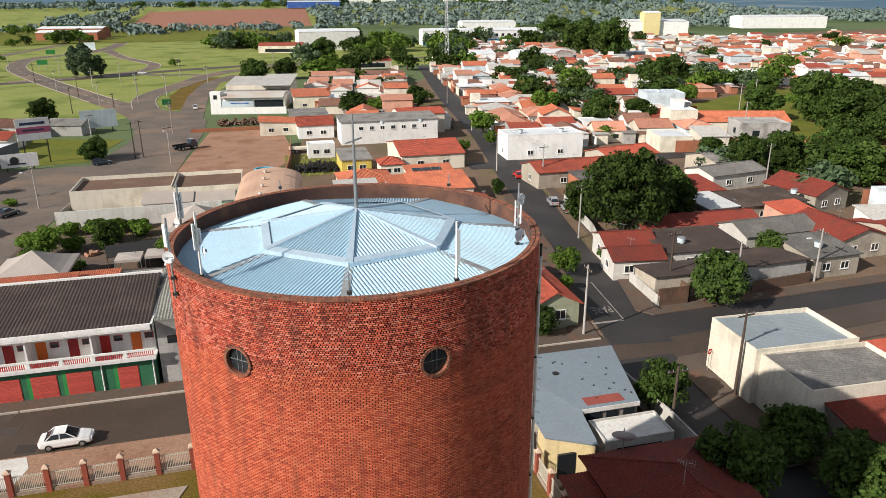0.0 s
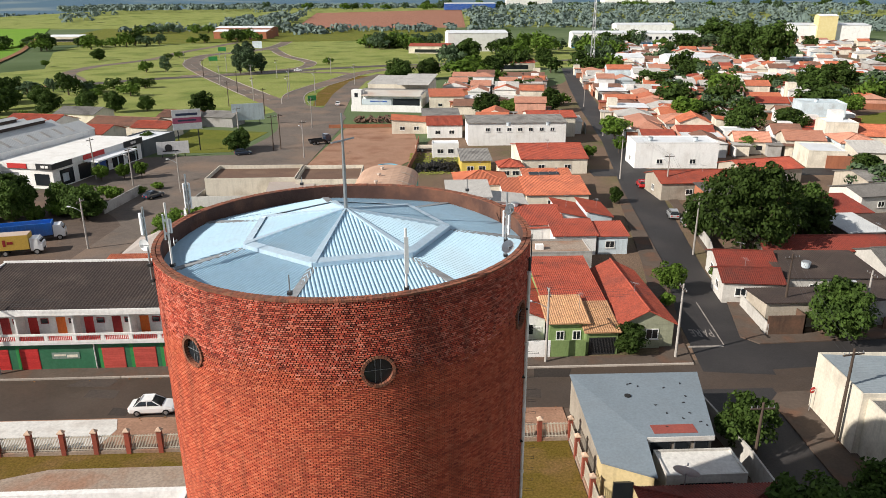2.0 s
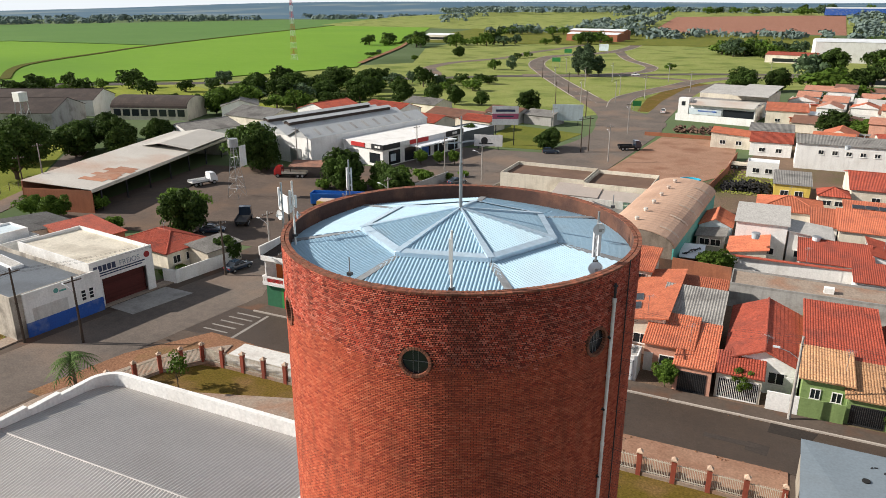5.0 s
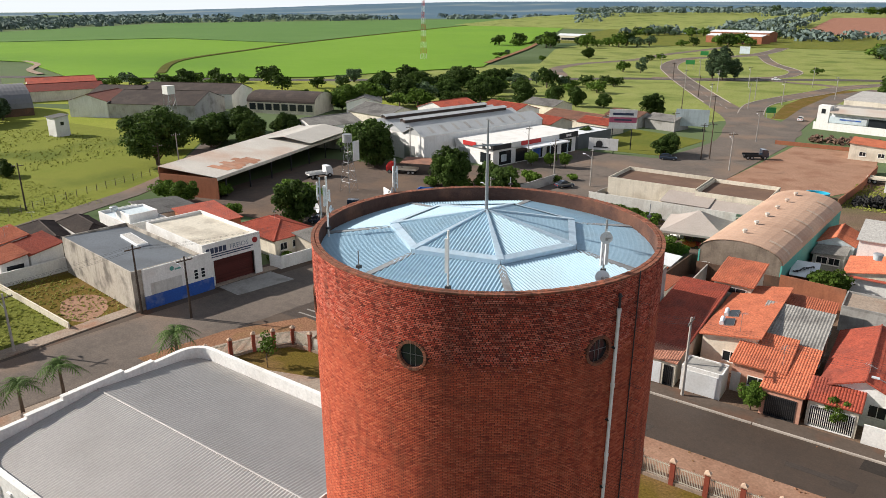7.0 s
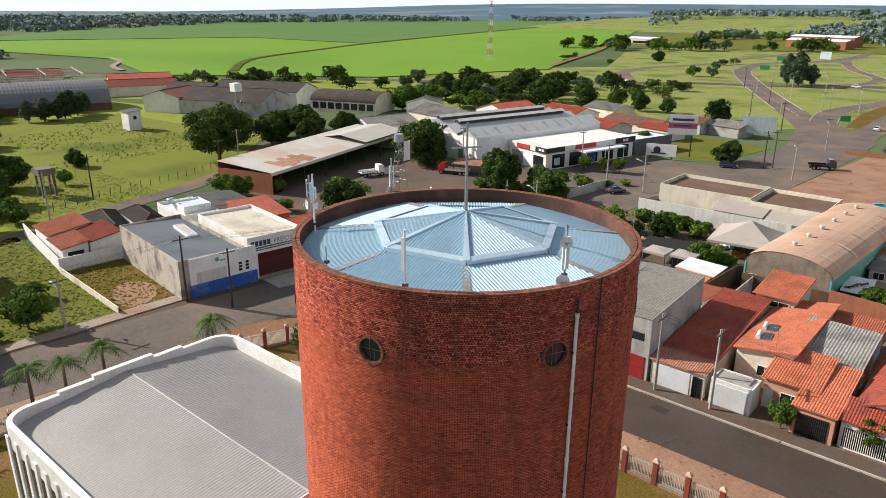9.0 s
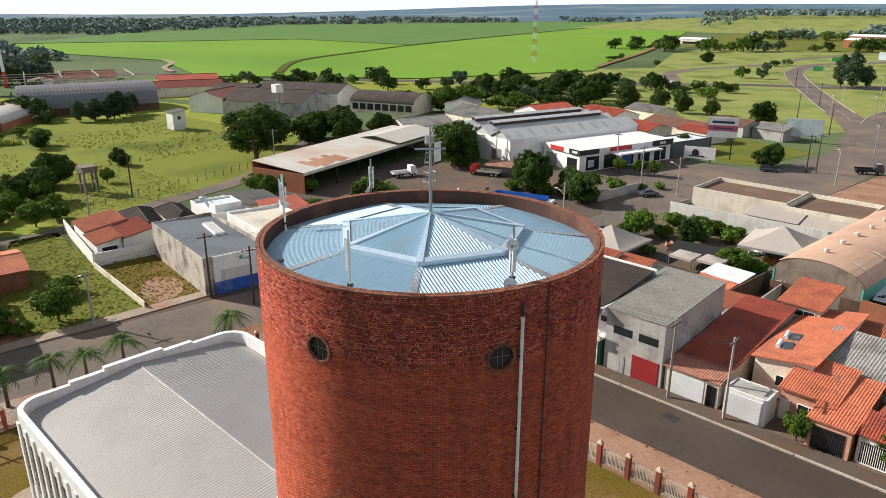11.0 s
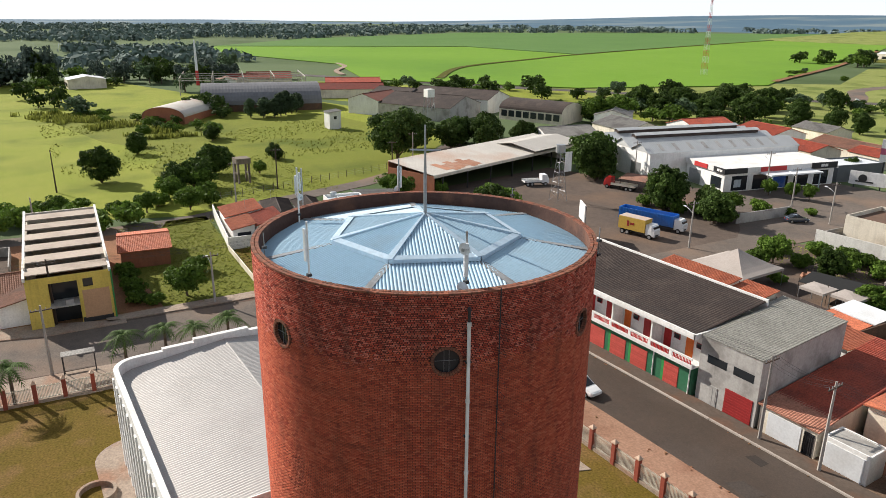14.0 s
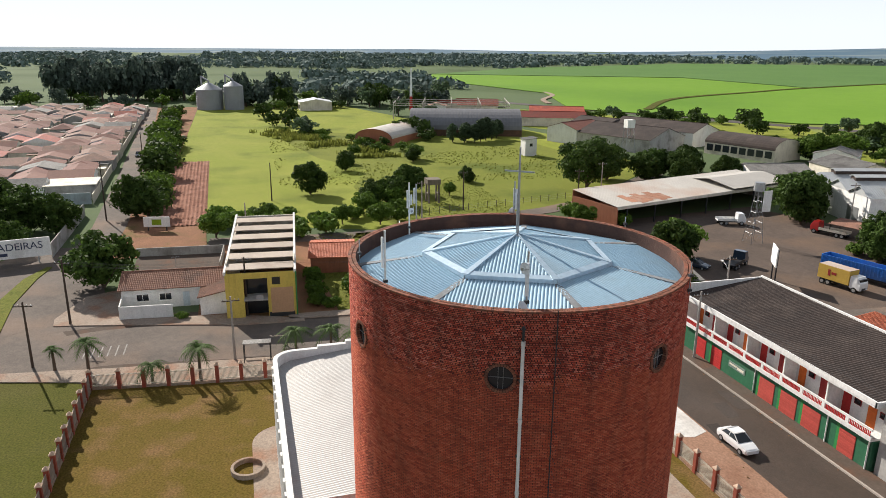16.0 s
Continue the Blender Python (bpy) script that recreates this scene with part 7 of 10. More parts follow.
block("house", 55, 66, 40, 52, 3.1, "gx", TILE_RED, SHADED_CREAM, "town house under orange tiles", rise=1.4, ov=0.4, level=1)

# ---- houses east of the side street ----
# tiles and renders are dimmed copies, with cloud shade in their colours
for x0, x1, y0, y1, h, roof, rise, rm, wm, lab, lv, rot in (
        (44.8, 52.0, 80.2, 85.4, 2.9, "gx", 1.0, TILE_DIMMED, SHADED_WHITE, "white fronted house under red tiles", 2, -8),
        (46.6, 54.0, 85.8, 92.0, 3.0, "gx", 1.0, TILE_DIMMED, SHADED_WHITE, "white house under red tiles with a raised verge", 2, -8),
        (55.0, 75.0, 91.0, 97.6, 3.0, "gx", 1.1, TILE_DIMMED, SHADED_CREAM, "long house under red tiles", 2, -2),
        (53.0, 65.0, 81.0, 89.6, 2.9, "sS", 0.5, FIBRO_DARK, SHADED_WHITE, "white walled house under dark sheets", 1, -3),
        (67.4, 80.2, 84.4, 91.4, 3.2, "gx", 1.3, FIBRO_DEEP, SHADED_WHITE, "white gabled house under grey sheets", 1, 2),
        (46.4, 55.0, 73.4, 78.4, 2.7, "sN", 0.4, FIBRO_DARK, SHADED_CREAM, "half-ruined house with bare walls", 1, 0),
        (70.4, 78.2, 74.4, 81.4, 2.9, "sS", 0.9, FIBRO_DEEP, SHADED_CREAM, "cream house under grey sheets", 1, 2),
        (58.0, 69.0, 73.6, 80.2, 2.7, "sN", 0.5, FIBRO_DARK, GREYWALL, "low house under dark sheets", 1, 2),
        (78.6, 88.6, 79.4, 90.6, 3.0, "gy", 1.5, TILE_DIMMED, SHADED_CREAM, "town house under red tiles", 2, 3),
        (89.0, 96.0, 76.0, 88.0, 3.0, "gx", 1.2, TILE_DIMMED, SHADED_CREAM, "town house under red tiles", 1, 3),
        (92.0, 100.6, 101.0, 112.0, 3.3, "gy", 1.7, TILE_DIMMED, SHADED_CREAM, "cream gabled house under red tiles", 2, 12),
        (74.6, 80.4, 108.0, 117.0, 3.2, "sS", 0.8, TILE_DIMMED, SHADED_CREAM, "town house under red tiles", 1, 0),
        (70.6, 76.4, 98.6, 106.6, 3.0, "sS", 0.5, METAL, GREYWALL, "shed under patched bright sheets", 1, 4),
        (77.0, 90.0, 98.4, 106.0, 3.0, "sS", 0.6, FIBRO_DARK, SHADED_CREAM, "town house under dark sheets", 1, 4),
        (80.6, 86.6, 91.4, 97.4, 3.0, "sS", 0.8, TILE_RED, PINK, "small house under orange tiles", 1, 4),
        (56.0, 74.6, 155.4, 164.0, 5.6, "flat", 0, WHITE_METAL, WHITE, "big plain white two-storey block", 0, -3),
        (52.6, 70.6, 129.0, 138.0, 3.4, "gx", 1.3, TILE_RED, SHADED_CREAM, "town house under orange tiles", 1, 2),
        (71.6, 85.0, 138.6, 147.6, 3.4, "gx", 1.3, TILE_RED, SHADED_CREAM, "town house under orange tiles", 1, 12),
        (58.6, 74.0, 121.0, 127.6, 3.0, "sS", 0.6, FIBRO_DEEP, BRICKWALL, "brick yard building under grey sheets", 1, 2),
        (84.0, 98.0, 119.0, 127.0, 3.2, "gx", 1.0, FIBRO_DEEP, SHADED_WHITE, "white house under grey sheets", 1, 10),
        (92.0, 104.0, 130.0, 139.0, 3.2, "gx", 1.1, FIBRO_DEEP, SHADED_CREAM, "cream house under grey sheets", 1, 10)):
    ops = (("S", 0.3, 1.0, 1.4, 1.1, "win"), ("S", 0.7, 1.0, 1.4, 1.1, "win"), ("W", 0.5, 1.0, 1.3, 1.1, "win"))
    block("house" if "block" not in lab and "shed" not in lab else "building", x0, x1, y0, y1, h, roof, rm, wm, lab, "house" if "house" in lab else "building", rise=rise or 1, ov=0.3, rot=rot, level=min(lv, 1), opens=ops if h > 2.8 else ())
low_wall([(45.8, 71.4), (50.0, 71.4), (50.0, 73.2)], 2.4, SOOT_WALL, "crumbling brick corner wall")
low_wall([(45.8, 71.4), (46.4, 79.6)], 1.5, SHADED_WHITE, "patchy white garden wall")
low_wall([(60, 72.4), (69.5, 73.4), (69.5, 74.6)], 1.5, SOOT_WALL, "brick garden wall")
low_wall([(48.2, 92.2), (50.6, 100), (53.6, 118)], 1.8, SHADED_WHITE, "long white street wall")

# ---- west side of the avenue ----
block("workshop", -79.8, -59.2, 48.4, 57.4, 4.7, "sN", surf("dull_roof_sheet", (0.30, 0.32, 0.34), (0.25, 0.265, 0.28), 0.2, 0.6, 0.2, vary=0, stain=(0.20, 0.205, 0.21)), surf("grimy_streaked_render", (0.50, 0.455, 0.39), (0.36, 0.32, 0.27), 0.3, 0.9, bump=0.2, vary=0, stain=(0.12, 0.105, 0.09), sscale=0.45, samount=0.85, streak=0.5), "long workshop with stained walls and a dull grey roof", "workshop", rise=0.4, ov=0.0, rot=-7, parapet=0.25, level=1)
wl = thing("rooflight", pose(-71.5, 55.0, 5.2, 0, 0, -12), "long pale rooflight box on the workshop roof", "rooflight")
part("frame", Shape().box(-3.2, 3.2, -0.75, 0.75, -0.25, 0.12), WHITE_METAL, wl)
part("pane", Shape().box(-3.0, 3.0, -0.6, 0.6, 0.12, 0.16), FIBRO_PALE, wl)
front = thing("tyre_shop", pose(-58.85, 53.0, 0, 0, 0, -7), "white shop facade with a worn blue dado", "shop")
part("facade", Shape().box(-0.15, 0.1, -4.75, 4.75, 1.75, 5.3), WHITE, front)
part("dado", Shape().box(-0.15, 0.12, -4.75, 4.75, -0.2, 1.75), BLUE_WALL, front, "worn blue painted dado")
part("roller_door", Shape().box(0.1, 0.13, -3.9, 0.3, 1.78, 3.3), SLAB, front)
part("roller_door_foot", Shape().box(0.12, 0.15, -3.9, 0.3, 0.02, 1.75), BLUE_WALL, front, "worn blue lower door")
for y in (2.3, 3.3):
    wn = part("window", Shape().box(0.1, 0.15, y - 0.3, y + 0.3, 2.1, 3.5), WHITE, front)
    for k in range(3):
        part("pane", Shape().box(0.15, 0.17, y - 0.24, y + 0.24, 2.16 + k * 0.45, 2.5 + k * 0.45), GLASS, wn)
part("sign_emblem", Shape().tube((0.1, -0.9, 4.5), (0.13, -0.9, 4.5), 0.3, n=14).box(0.1, 0.13, -0.5, 0.3, 4.2, 4.4), TEAL, front)
garage = thing("repair_garage", pose(-66.2, 62.4, 0, 0, 0, -8), "white repair garage with a painted sign and dark red door", "garage")
part("wall", Shape().box(-8, 7.8, -4.4, -4.2, -0.3, 6.1).box(-8, 7.8, 4.2, 4.4, -0.3, 6.1).box(-8.2, -8, -4.4, 4.4, -0.3, 6.1).box(7.8, 8.0, -4.4, 4.4, 3.7, 6.2).box(7.8, 8.0, 3.3, 4.4, -0.3, 3.7).box(7.8, 8.0, -4.4, -3.0, -0.3, 3.7), WHITE, garage)
s = Shape()
part("roof", s.waves((-8, -4.2, 5.75), (7.8, -4.2, 5.75), (7.8, 4.2, 5.6), (-8, 4.2, 5.6), 0.35, 0.04), OFFWHITE, garage)
MAROON = surf("maroon_door", (0.10, 0.025, 0.02), (0.08, 0.02, 0.017))
rd = part("roller_door", Shape().box(7.3, 7.4, -3.0, 3.3, 0, 3.7), MAROON, garage, "dark maroon roller door")
for k in range(14):
    part("slat", Shape().box(7.4, 7.43, -2.95, 3.25, 0.05 + k * 0.26, 0.25 + k * 0.26), MAROON, rd)
for i in range(5):
    part("lettering_bar", Shape().box(8.0, 8.04, -3.9 + i * 0.62, -3.42 + i * 0.62, 4.75, 5.5), LETTER, garage)
ob = wording("FREIOS", 0, 0, 0, 0.95, Matrix.Identity(4), surf("slate_lettering", (0.22, 0.26, 0.32), None, 2, 0.7, vary=0), "lettering", "")
ob.parent = garage
ob.matrix_local = pose(8.02, 1.05, 4.78, 90, 0, 90)
part("lettering_bar", Shape().box(8.0, 8.03, -3.7, 3.2, 4.42, 4.58).box(8.0, 8.03, -3.3, 2.8, 4.12, 4.26), LETTER, garage)
part("emblem", Shape().tube((8.0, 3.55, 5.15), (8.04, 3.55, 5.15), 0.42, n=16), RED_DARK, garage)
structure("forecourt", sheet([(-58.2, 58.4), (-57.0, 66.5), (-52.0, 66.4), (-53.8, 58.0)], 0.03), CONCRETE, "pale concrete forecourt of the garage", "paving")
block("house", -70.5, -60.0, 71.5, 79.0, 3.0, "hip", TILE_RED, OFFWHITE, "cream bungalow under a dark red hipped roof", rise=1.5, ov=0.5, rot=-8, level=2, opens=(("S", 0.5, 1, 1.3, 1.2, "win"), ("E", 0.5, 1.0, 1.3, 1.2, "win"), ("E", 0.2, 1.0, 1.3, 1.2, "win")))
block("house", -59.6, -55.4, 74.0, 80.0, 2.7, "sE", FIBRO, OFFWHITE, "low side wing under grey sheets", rise=0.5, rot=-8)
low_wall([(-58.6, 68.0), (-56.6, 68.2), (-55.0, 77.4)], 1.9, WHITE, "white garden wall with a planted strip")
block("house", -83, -74, 69, 76, 3.2, "sE", TILE_RED, BRICKWALL, "town house under red tiles", rise=1.0, rot=-10, level=1)
block("house", -92.4, -81.4, 61.2, 67.4, 3.6, "flat", PALEBLUE, WHITE, "white modern house with a stepped flat roof", rot=-8, parapet=0.5)
block("house", -88, -83, 62, 66.6, 4.8, "flat", PALEBLUE, WHITE, "raised white roof box", rot=-8, parapet=0.3)
block("house", -94, -84, 68, 76, 3.2, "sN", FIBRO, OFFWHITE, "cream house under grey sheets", rise=0.6, rot=-10)
block("house", -98.4, -83.2, 50.2, 55.0, 2.9, "hip", FIBRO_DARK, OFFWHITE, "long cream house under blackened hipped tiles", rise=1.1, ov=0.3, rot=-14, level=2, opens=(("S", 0.5, 1.0, 1.2, 1.0, "win"), ("E", 0.5, 1.0, 1.2, 1.0, "win")))
block("house", -95.8, -84.4, 56.0, 60.4, 3.0, "hip", FIBRO_DARK, WHITE, "white house under blackened hipped tiles", rise=1.2, ov=0.3, rot=-10, level=2)
block("house", -97.5, -90.4, 43.6, 49.6, 2.9, "sS", TILE_NEW, WHITE, "white house under a broad orange tiled slope", rise=1.0, ov=0.3, rot=-6, level=2)
block("house", -90.2, -82.6, 46.4, 50.8, 3.0, "sS", TILE_RED, WHITE, "white house under a dark red tiled slope", rise=0.9, ov=0.25, rot=-6, level=2)
block("porch", -90.0, -83.4, 42.6, 46.2, 2.6, "sS", TILE_NEW, WHITE, "white porch under orange tiles", "porch", rise=0.7, ov=0.25, rot=-6, level=2, opens=(("E", 0.5, 0.3, 2.2, 1.8, "dark"),))
low_wall([(-104, 44.4), (-82.0, 41.0), (-81.2, 50.4)], 2.0, WHITE, "white and pink boundary wall")
low_wall([(-81.5, 40.8), (-61.8, 39.6)], 0.9, OFFWHITE, "low pale boundary wall")
BAND_ROOF = surf("cream_brown_sheet", (0.44, 0.36, 0.29), (0.34, 0.27, 0.21), 0.3, 0.7, vary=0.05, stain=(0.24, 0.18, 0.14), sscale=0.3)
yb = thing("workshop", pose(-75, 17.4, 0, 0, 0, -4), "tall yellow workshop with a stepped banded roof", "workshop")
part("wall", Shape().box(-12.5, 9.8, -4.6, -4.4, -0.3, 7.2).box(-12.5, 9.8, 4.4, 4.6, -0.3, 7.2).box(-12.7, -12.5, -4.6, 4.6, -0.3, 8.4), OFFWHITE, yb)
part("front_wall", Shape().box(12.0, 12.2, -4.6, -2.2, -0.3, 6.4).box(12.0, 12.2, 0.9, 1.5, -0.3, 6.4).box(12.0, 12.2, 1.5, 2.6, -0.3, 4.6).box(12.0, 12.2, 1.5, 2.6, 5.7, 6.4).box(12.0, 12.2, 2.6, 4.6, -0.3, 6.4).box(12.0, 12.2, -2.2, 0.9, 5.6, 6.4), YELLOW, yb, "bright yellow front")
part("side_return", Shape().box(9.8, 12.0, -4.6, -4.4, -0.3, 6.4).box(9.8, 12.0, 4.4, 4.6, -0.3, 6.4), YELLOW, yb)
part("brick_panel", Shape().box(12.2, 12.24, 1.3, 4.3, 0.6, 4.2), surf("buff_panel", (0.50, 0.30, 0.17), (0.42, 0.25, 0.14)), yb)
part("entrance", Shape().box(10.4, 10.5, -2.2, 0.9, 0, 5.6), GLASS, yb)
part("window", Shape().box(11.9, 11.95, 1.5, 2.6, 4.6, 5.7), GLASS, yb)
part("shutter", Shape().box(12.2, 12.23, 1.0, 4.4, -0.1, 0.7), DARK_STEEL, yb, "dark base panel")
part("awning", Shape().box(10.5, 13.0, -2.2, 0.9, 2.7, 2.9), CONCRETE, yb)
part("cooler", Shape().box(12.3, 12.9, -0.6, 0.3, 2.9, 3.5), STEEL, yb, "grey cooling unit on the ledge")
for k in range(6):
    x0, x1, z = -12.4 + k * 4.0, -8.4 + k * 4.0, 8.5 - k * 0.32
    x1 = min(x1, 12.3)
    part("roof_sheet", Shape().slab([(x0 + 1.5, -4.5, z), (x1, -4.5, z - 0.1), (x1, 4.5, z - 0.1), (x0 + 1.5, 4.5, z)], 0.12), BAND_ROOF, yb, "pale weathered roof band")
    part("roof_gap", Shape().slab([(x0, -4.5, z - 0.5), (x0 + 1.5, -4.5, z - 0.5), (x0 + 1.5, 4.5, z - 0.5), (x0, 4.5, z - 0.5)], 0.08), FIBRO_DARK, yb)
part("verge", Shape().slab([(-12.6, -4.75, 8.75), (12.3, -4.75, 6.7), (12.3, -4.45, 6.7), (-12.6, -4.45, 8.75)], 0.5).slab([(-12.6, 4.45, 8.75), (12.3, 4.45, 6.7), (12.3, 4.75, 6.7), (-12.6, 4.75, 8.75)], 0.5), WHITE, yb)
part("downpipe", Shape().tube((12.3, 4.7, 0), (12.3, 4.7, 6.4), 0.09), GREEN_PIER, yb)
block("house", -77.5, -70.2, -2.0, 11.8, 3.0, "gy", TILE_OLD, WHITE, "white bungalow under weathered brown tiles", rise=1.3, ov=0.4, rot=-3, level=2, opens=(("E", 0.2, 1.0, 1.7, 1.1, "win"), ("E", 0.42, 1.0, 1.7, 1.1, "win"), ("E", 0.62, 0, 0.9, 2.1, "door", PALEBLUE), ("E", 0.82, 1.0, 1.7, 1.1, "win")))
block("garage", -71.2, -65.6, 8.6, 12.6, 2.5, "sS", TILE_OLD, WHITE, "white garage wing under weathered tiles", "garage", rise=1.0, ov=0.3, rot=-3, level=2)
low_wall([(-72, -2.2), (-66.3, -1.9), (-65.8, 4.8)], 1.9, WHITE, "white front garden wall")
block("house", -90.0, -80.0, 25.4, 32.2, 2.8, "gy", TILE_NEW, BRICKWALL, "small house under orange tiles", rise=0.9, ov=0.4, rot=-8, level=2)
structure("yard_slab", sheet([(-97, -3.5), (-85.5, -3), (-85.5, 10.5), (-96, 11)], 0.03), PAVING_DIMMED, "stained slab of an open yard", "yard")
low_wall([(-97, -3.5), (-96, 11), (-85.8, 10.5)], 1.5, GREYWALL, "stained grey yard wall")
sg = thing("sign_board", pose(-97.2, -23.0, 0, 0, 0, 12), "long white timber yard sign on posts", "sign")
part("board", Shape().box(-0.1, 0.1, -6.0, 6.0, 1.0, 4.2), WHITE, sg)
for y in (-4, 4):
    part("post", Shape().box(-0.15, 0.02, y - 0.1, y + 0.1, -0.2, 1.0), STEEL, sg)
ob = wording("MADEIRAS", 0, 0, 0, 1.7, Matrix.Identity(4), LETTER, "lettering", "")
ob.parent = sg
ob.matrix_local = pose(0.12, 0.9, 2.4, 90, 0, 90)
part("lettering_bar", Shape().box(0.1, 0.13, -4.4, -0.4, 1.5, 2.0), LETTER, sg)

# ---- depot shed, shops and warehouses to the north-west ----
shed = thing("open_shed", pose(-109, 112, 0, 0, 0, 15), "long open truck shed under a low pale roof with rust", "shed")
s = Shape().waves((7, -27, 4.4), (7, 27, 4.4), (-7, 27, 5.6), (-7, -27, 5.6), 0.6, 0.05)
part("roof", s, METAL_WARM, shed)
for j in range(6):                          # long rusted sheets side by side
    u0, u1, y0 = 0.6 + 1.5 * (j % 2), 5.6 + 0.5 * ((j * 2) % 3), -21.6 + j * 1.9
    part("rust_patch", Shape().slab([(u1, y0, 4.40 + (7 - u1) * 0.0857 + 0.07), (u1, y0 + 1.86, 4.40 + (7 - u1) * 0.0857 + 0.07), (u0, y0 + 1.86, 4.40 + (7 - u0) * 0.0857 + 0.07), (u0, y0, 4.40 + (7 - u0) * 0.0857 + 0.07)], 0.02), RUST, shed, "rusted roof sheet")
part("gable_roof", Shape().slab([(7.5, 8, 5.0), (7.5, 28, 5.0), (0, 28, 6.2), (0, 8, 6.2)], 0.1).slab([(0, 8, 6.2), (0, 28, 6.2), (-7.5, 28, 5.0), (-7.5, 8, 5.0)], 0.1), METAL_WARM, shed)
part("fascia", Shape().box(6.9, 7.1, -27, 27, 3.8, 4.35), OFFWHITE, shed)
part("back_wall", Shape().box(-7, -6.8, -27, 27, -0.3, 5.4), BRICKWALL, shed)
part("end_wall", Shape().box(-7, 7, -27, -26.8, -0.3, 4.2), BRICKWALL, shed)
part("end_wall", Shape().box(-7, 7, 26.8, 27, -0.3, 4.2), CONCRETE, shed)
for i in range(7):
    part("post", Shape().box(6.6, 6.85, -24 + i * 8 - 0.12, -24 + i * 8 + 0.12, -0.3, 4.3), DARK_STEEL, shed)
mk = thing("market_hall", pose(-89, 161, 0, 0, 0, -14), "big white hall under ridged pale metal roofs", "building")
part("wall", Shape().box(-12, 12, -21, 21, -0.3, 6.4), WHITE, mk)
for k in range(3):
    x0 = -12 + k * 8
    s = Shape()
    s.waves((x0 + 8, -21.4, 6.4), (x0 + 8, 21.4, 6.4), (x0 + 4, 21.4, 8.3), (x0 + 4, -21.4, 8.3), 0.5, 0.05)
    s.waves((x0, 21.4, 6.4), (x0, -21.4, 6.4), (x0 + 4, -21.4, 8.3), (x0 + 4, 21.4, 8.3), 0.5, 0.05)
    s.add([(x0, -21.0, 6.3), (x0 + 8, -21.0, 6.3), (x0 + 4, -21.0, 8.3), (x0, 21.0, 6.3), (x0 + 8, 21.0, 6.3), (x0 + 4, 21.0, 8.3)], [(0, 1, 2), (5, 4, 3)])
    part("roof", s, METAL, mk, "pale grey ridged metal roof")
    if k == 2:                              # rooflights on the slope towards the yard
        for j in range(9):
            y0 = -17.5 + j * 4.0
            part("rooflight", Shape().slab([(x0 + 7.2, y0, 6.86), (x0 + 7.2, y0 + 0.9, 6.86), (x0 + 4.8, y0 + 0.9, 8.0), (x0 + 4.8, y0, 8.0)], 0.05), FIBRO_PALE, mk, "dull translucent roof sheet")
        continue
    part("monitor_side", Shape().box(x0 + 3.0, x0 + 5.0, -18, 18, 8.0, 8.8), FIBRO_DARK, mk, "dark louvred roof monitor")
    part("monitor_roof", Shape().slab([(x0 + 2.7, -18.3, 8.8), (x0 + 4.0, -18.3, 9.25), (x0 + 4.0, 18.3, 9.25), (x0 + 2.7, 18.3, 8.8)], 0.06).slab([(x0 + 4.0, -18.3, 9.25), (x0 + 5.3, -18.3, 8.8), (x0 + 5.3, 18.3, 8.8), (x0 + 4.0, 18.3, 9.25)], 0.06), METAL, mk)
part("brick_end", Shape().box(-12.05, 12.05, 21.0, 21.15, -0.3, 6.3), BRICKWALL, mk)
part("loading_door", Shape().box(4.5, 8.5, -21.08, -21.0, 0, 3.6), STEEL, mk)
part("side_door", Shape().box(-8, -6.6, -21.08, -21.0, 0, 2.4), STEEL, mk)
fr = thing("shop_block", pose(-69.5, 160, 0, 0, 0, -14), "flat white shop block with a red and dark fascia", "building")
part("wall", Shape().box(-6.5, 6.5, -15, 15, -0.3, 4.0), WHITE, fr)
part("fascia", Shape().box(-6.7, 6.9, -15.3, 15.3, 4.0, 5.2), WHITE, fr)
part("fascia_panel", Shape().box(6.9, 7.0, -15.3, -9.5, 4.0, 5.2), DARK_STEEL, fr, "dark corner fascia")
part("fascia_panel", Shape().box(6.9, 7.0, -6, 1, 4.1, 5.1), RED_PAINT, fr, "red shop fascia")
part("fascia_panel", Shape().box(-3.5, 1.0, -15.42, -15.3, 4.1, 5.1), RED_PAINT, fr, "red shop fascia")
part("fascia_panel", Shape().box(6.9, 7.0, 8, 15.3, 3.9, 5.3), DARK_STEEL, fr, "dark shop fascia")
part("fascia_panel", Shape().box(3.2, 6.9, -15.42, -15.3, 4.0, 5.2), DARK_STEEL, fr, "dark shop fascia")
part("emblem", Shape().box(4.4, 5.2, -15.5, -15.42, 4.35, 4.85).box(5.4, 6.1, -15.5, -15.42, 4.35, 4.85), WHITE, fr)
part("emblem", Shape().box(7.0, 7.05, 10.6, 11.5, 4.3, 4.9).box(7.0, 7.05, 11.7, 12.5, 4.3, 4.9), WHITE, fr)
part("canopy", Shape().box(6.9, 10.4, -6, 8, 3.7, 4.0), WHITE_METAL, fr)
for y in (-5.5, 1, 7.5):
    part("column", Shape().box(10.0, 10.2, y - 0.1, y + 0.1, -0.2, 3.7), PALEBLUE, fr)
for i in range(5):
    part("shop_window", Shape().box(6.5, 6.55, -13 + i * 5.6, -9 + i * 5.6, 0.2, 3.4), GLASS, fr)
part("poster", Shape().box(6.56, 6.6, -12.4, -10.6, 0.9, 2.6), PALEBLUE, fr)
part("blue_panel", Shape().box(6.56, 6.6, -2.0, 1.5, 0.2, 3.0), BLUE_WALL, fr)
part("roller_door", Shape().box(-5.5, -1.5, -15.06, -15.0, 0, 3.2), STEEL, fr)
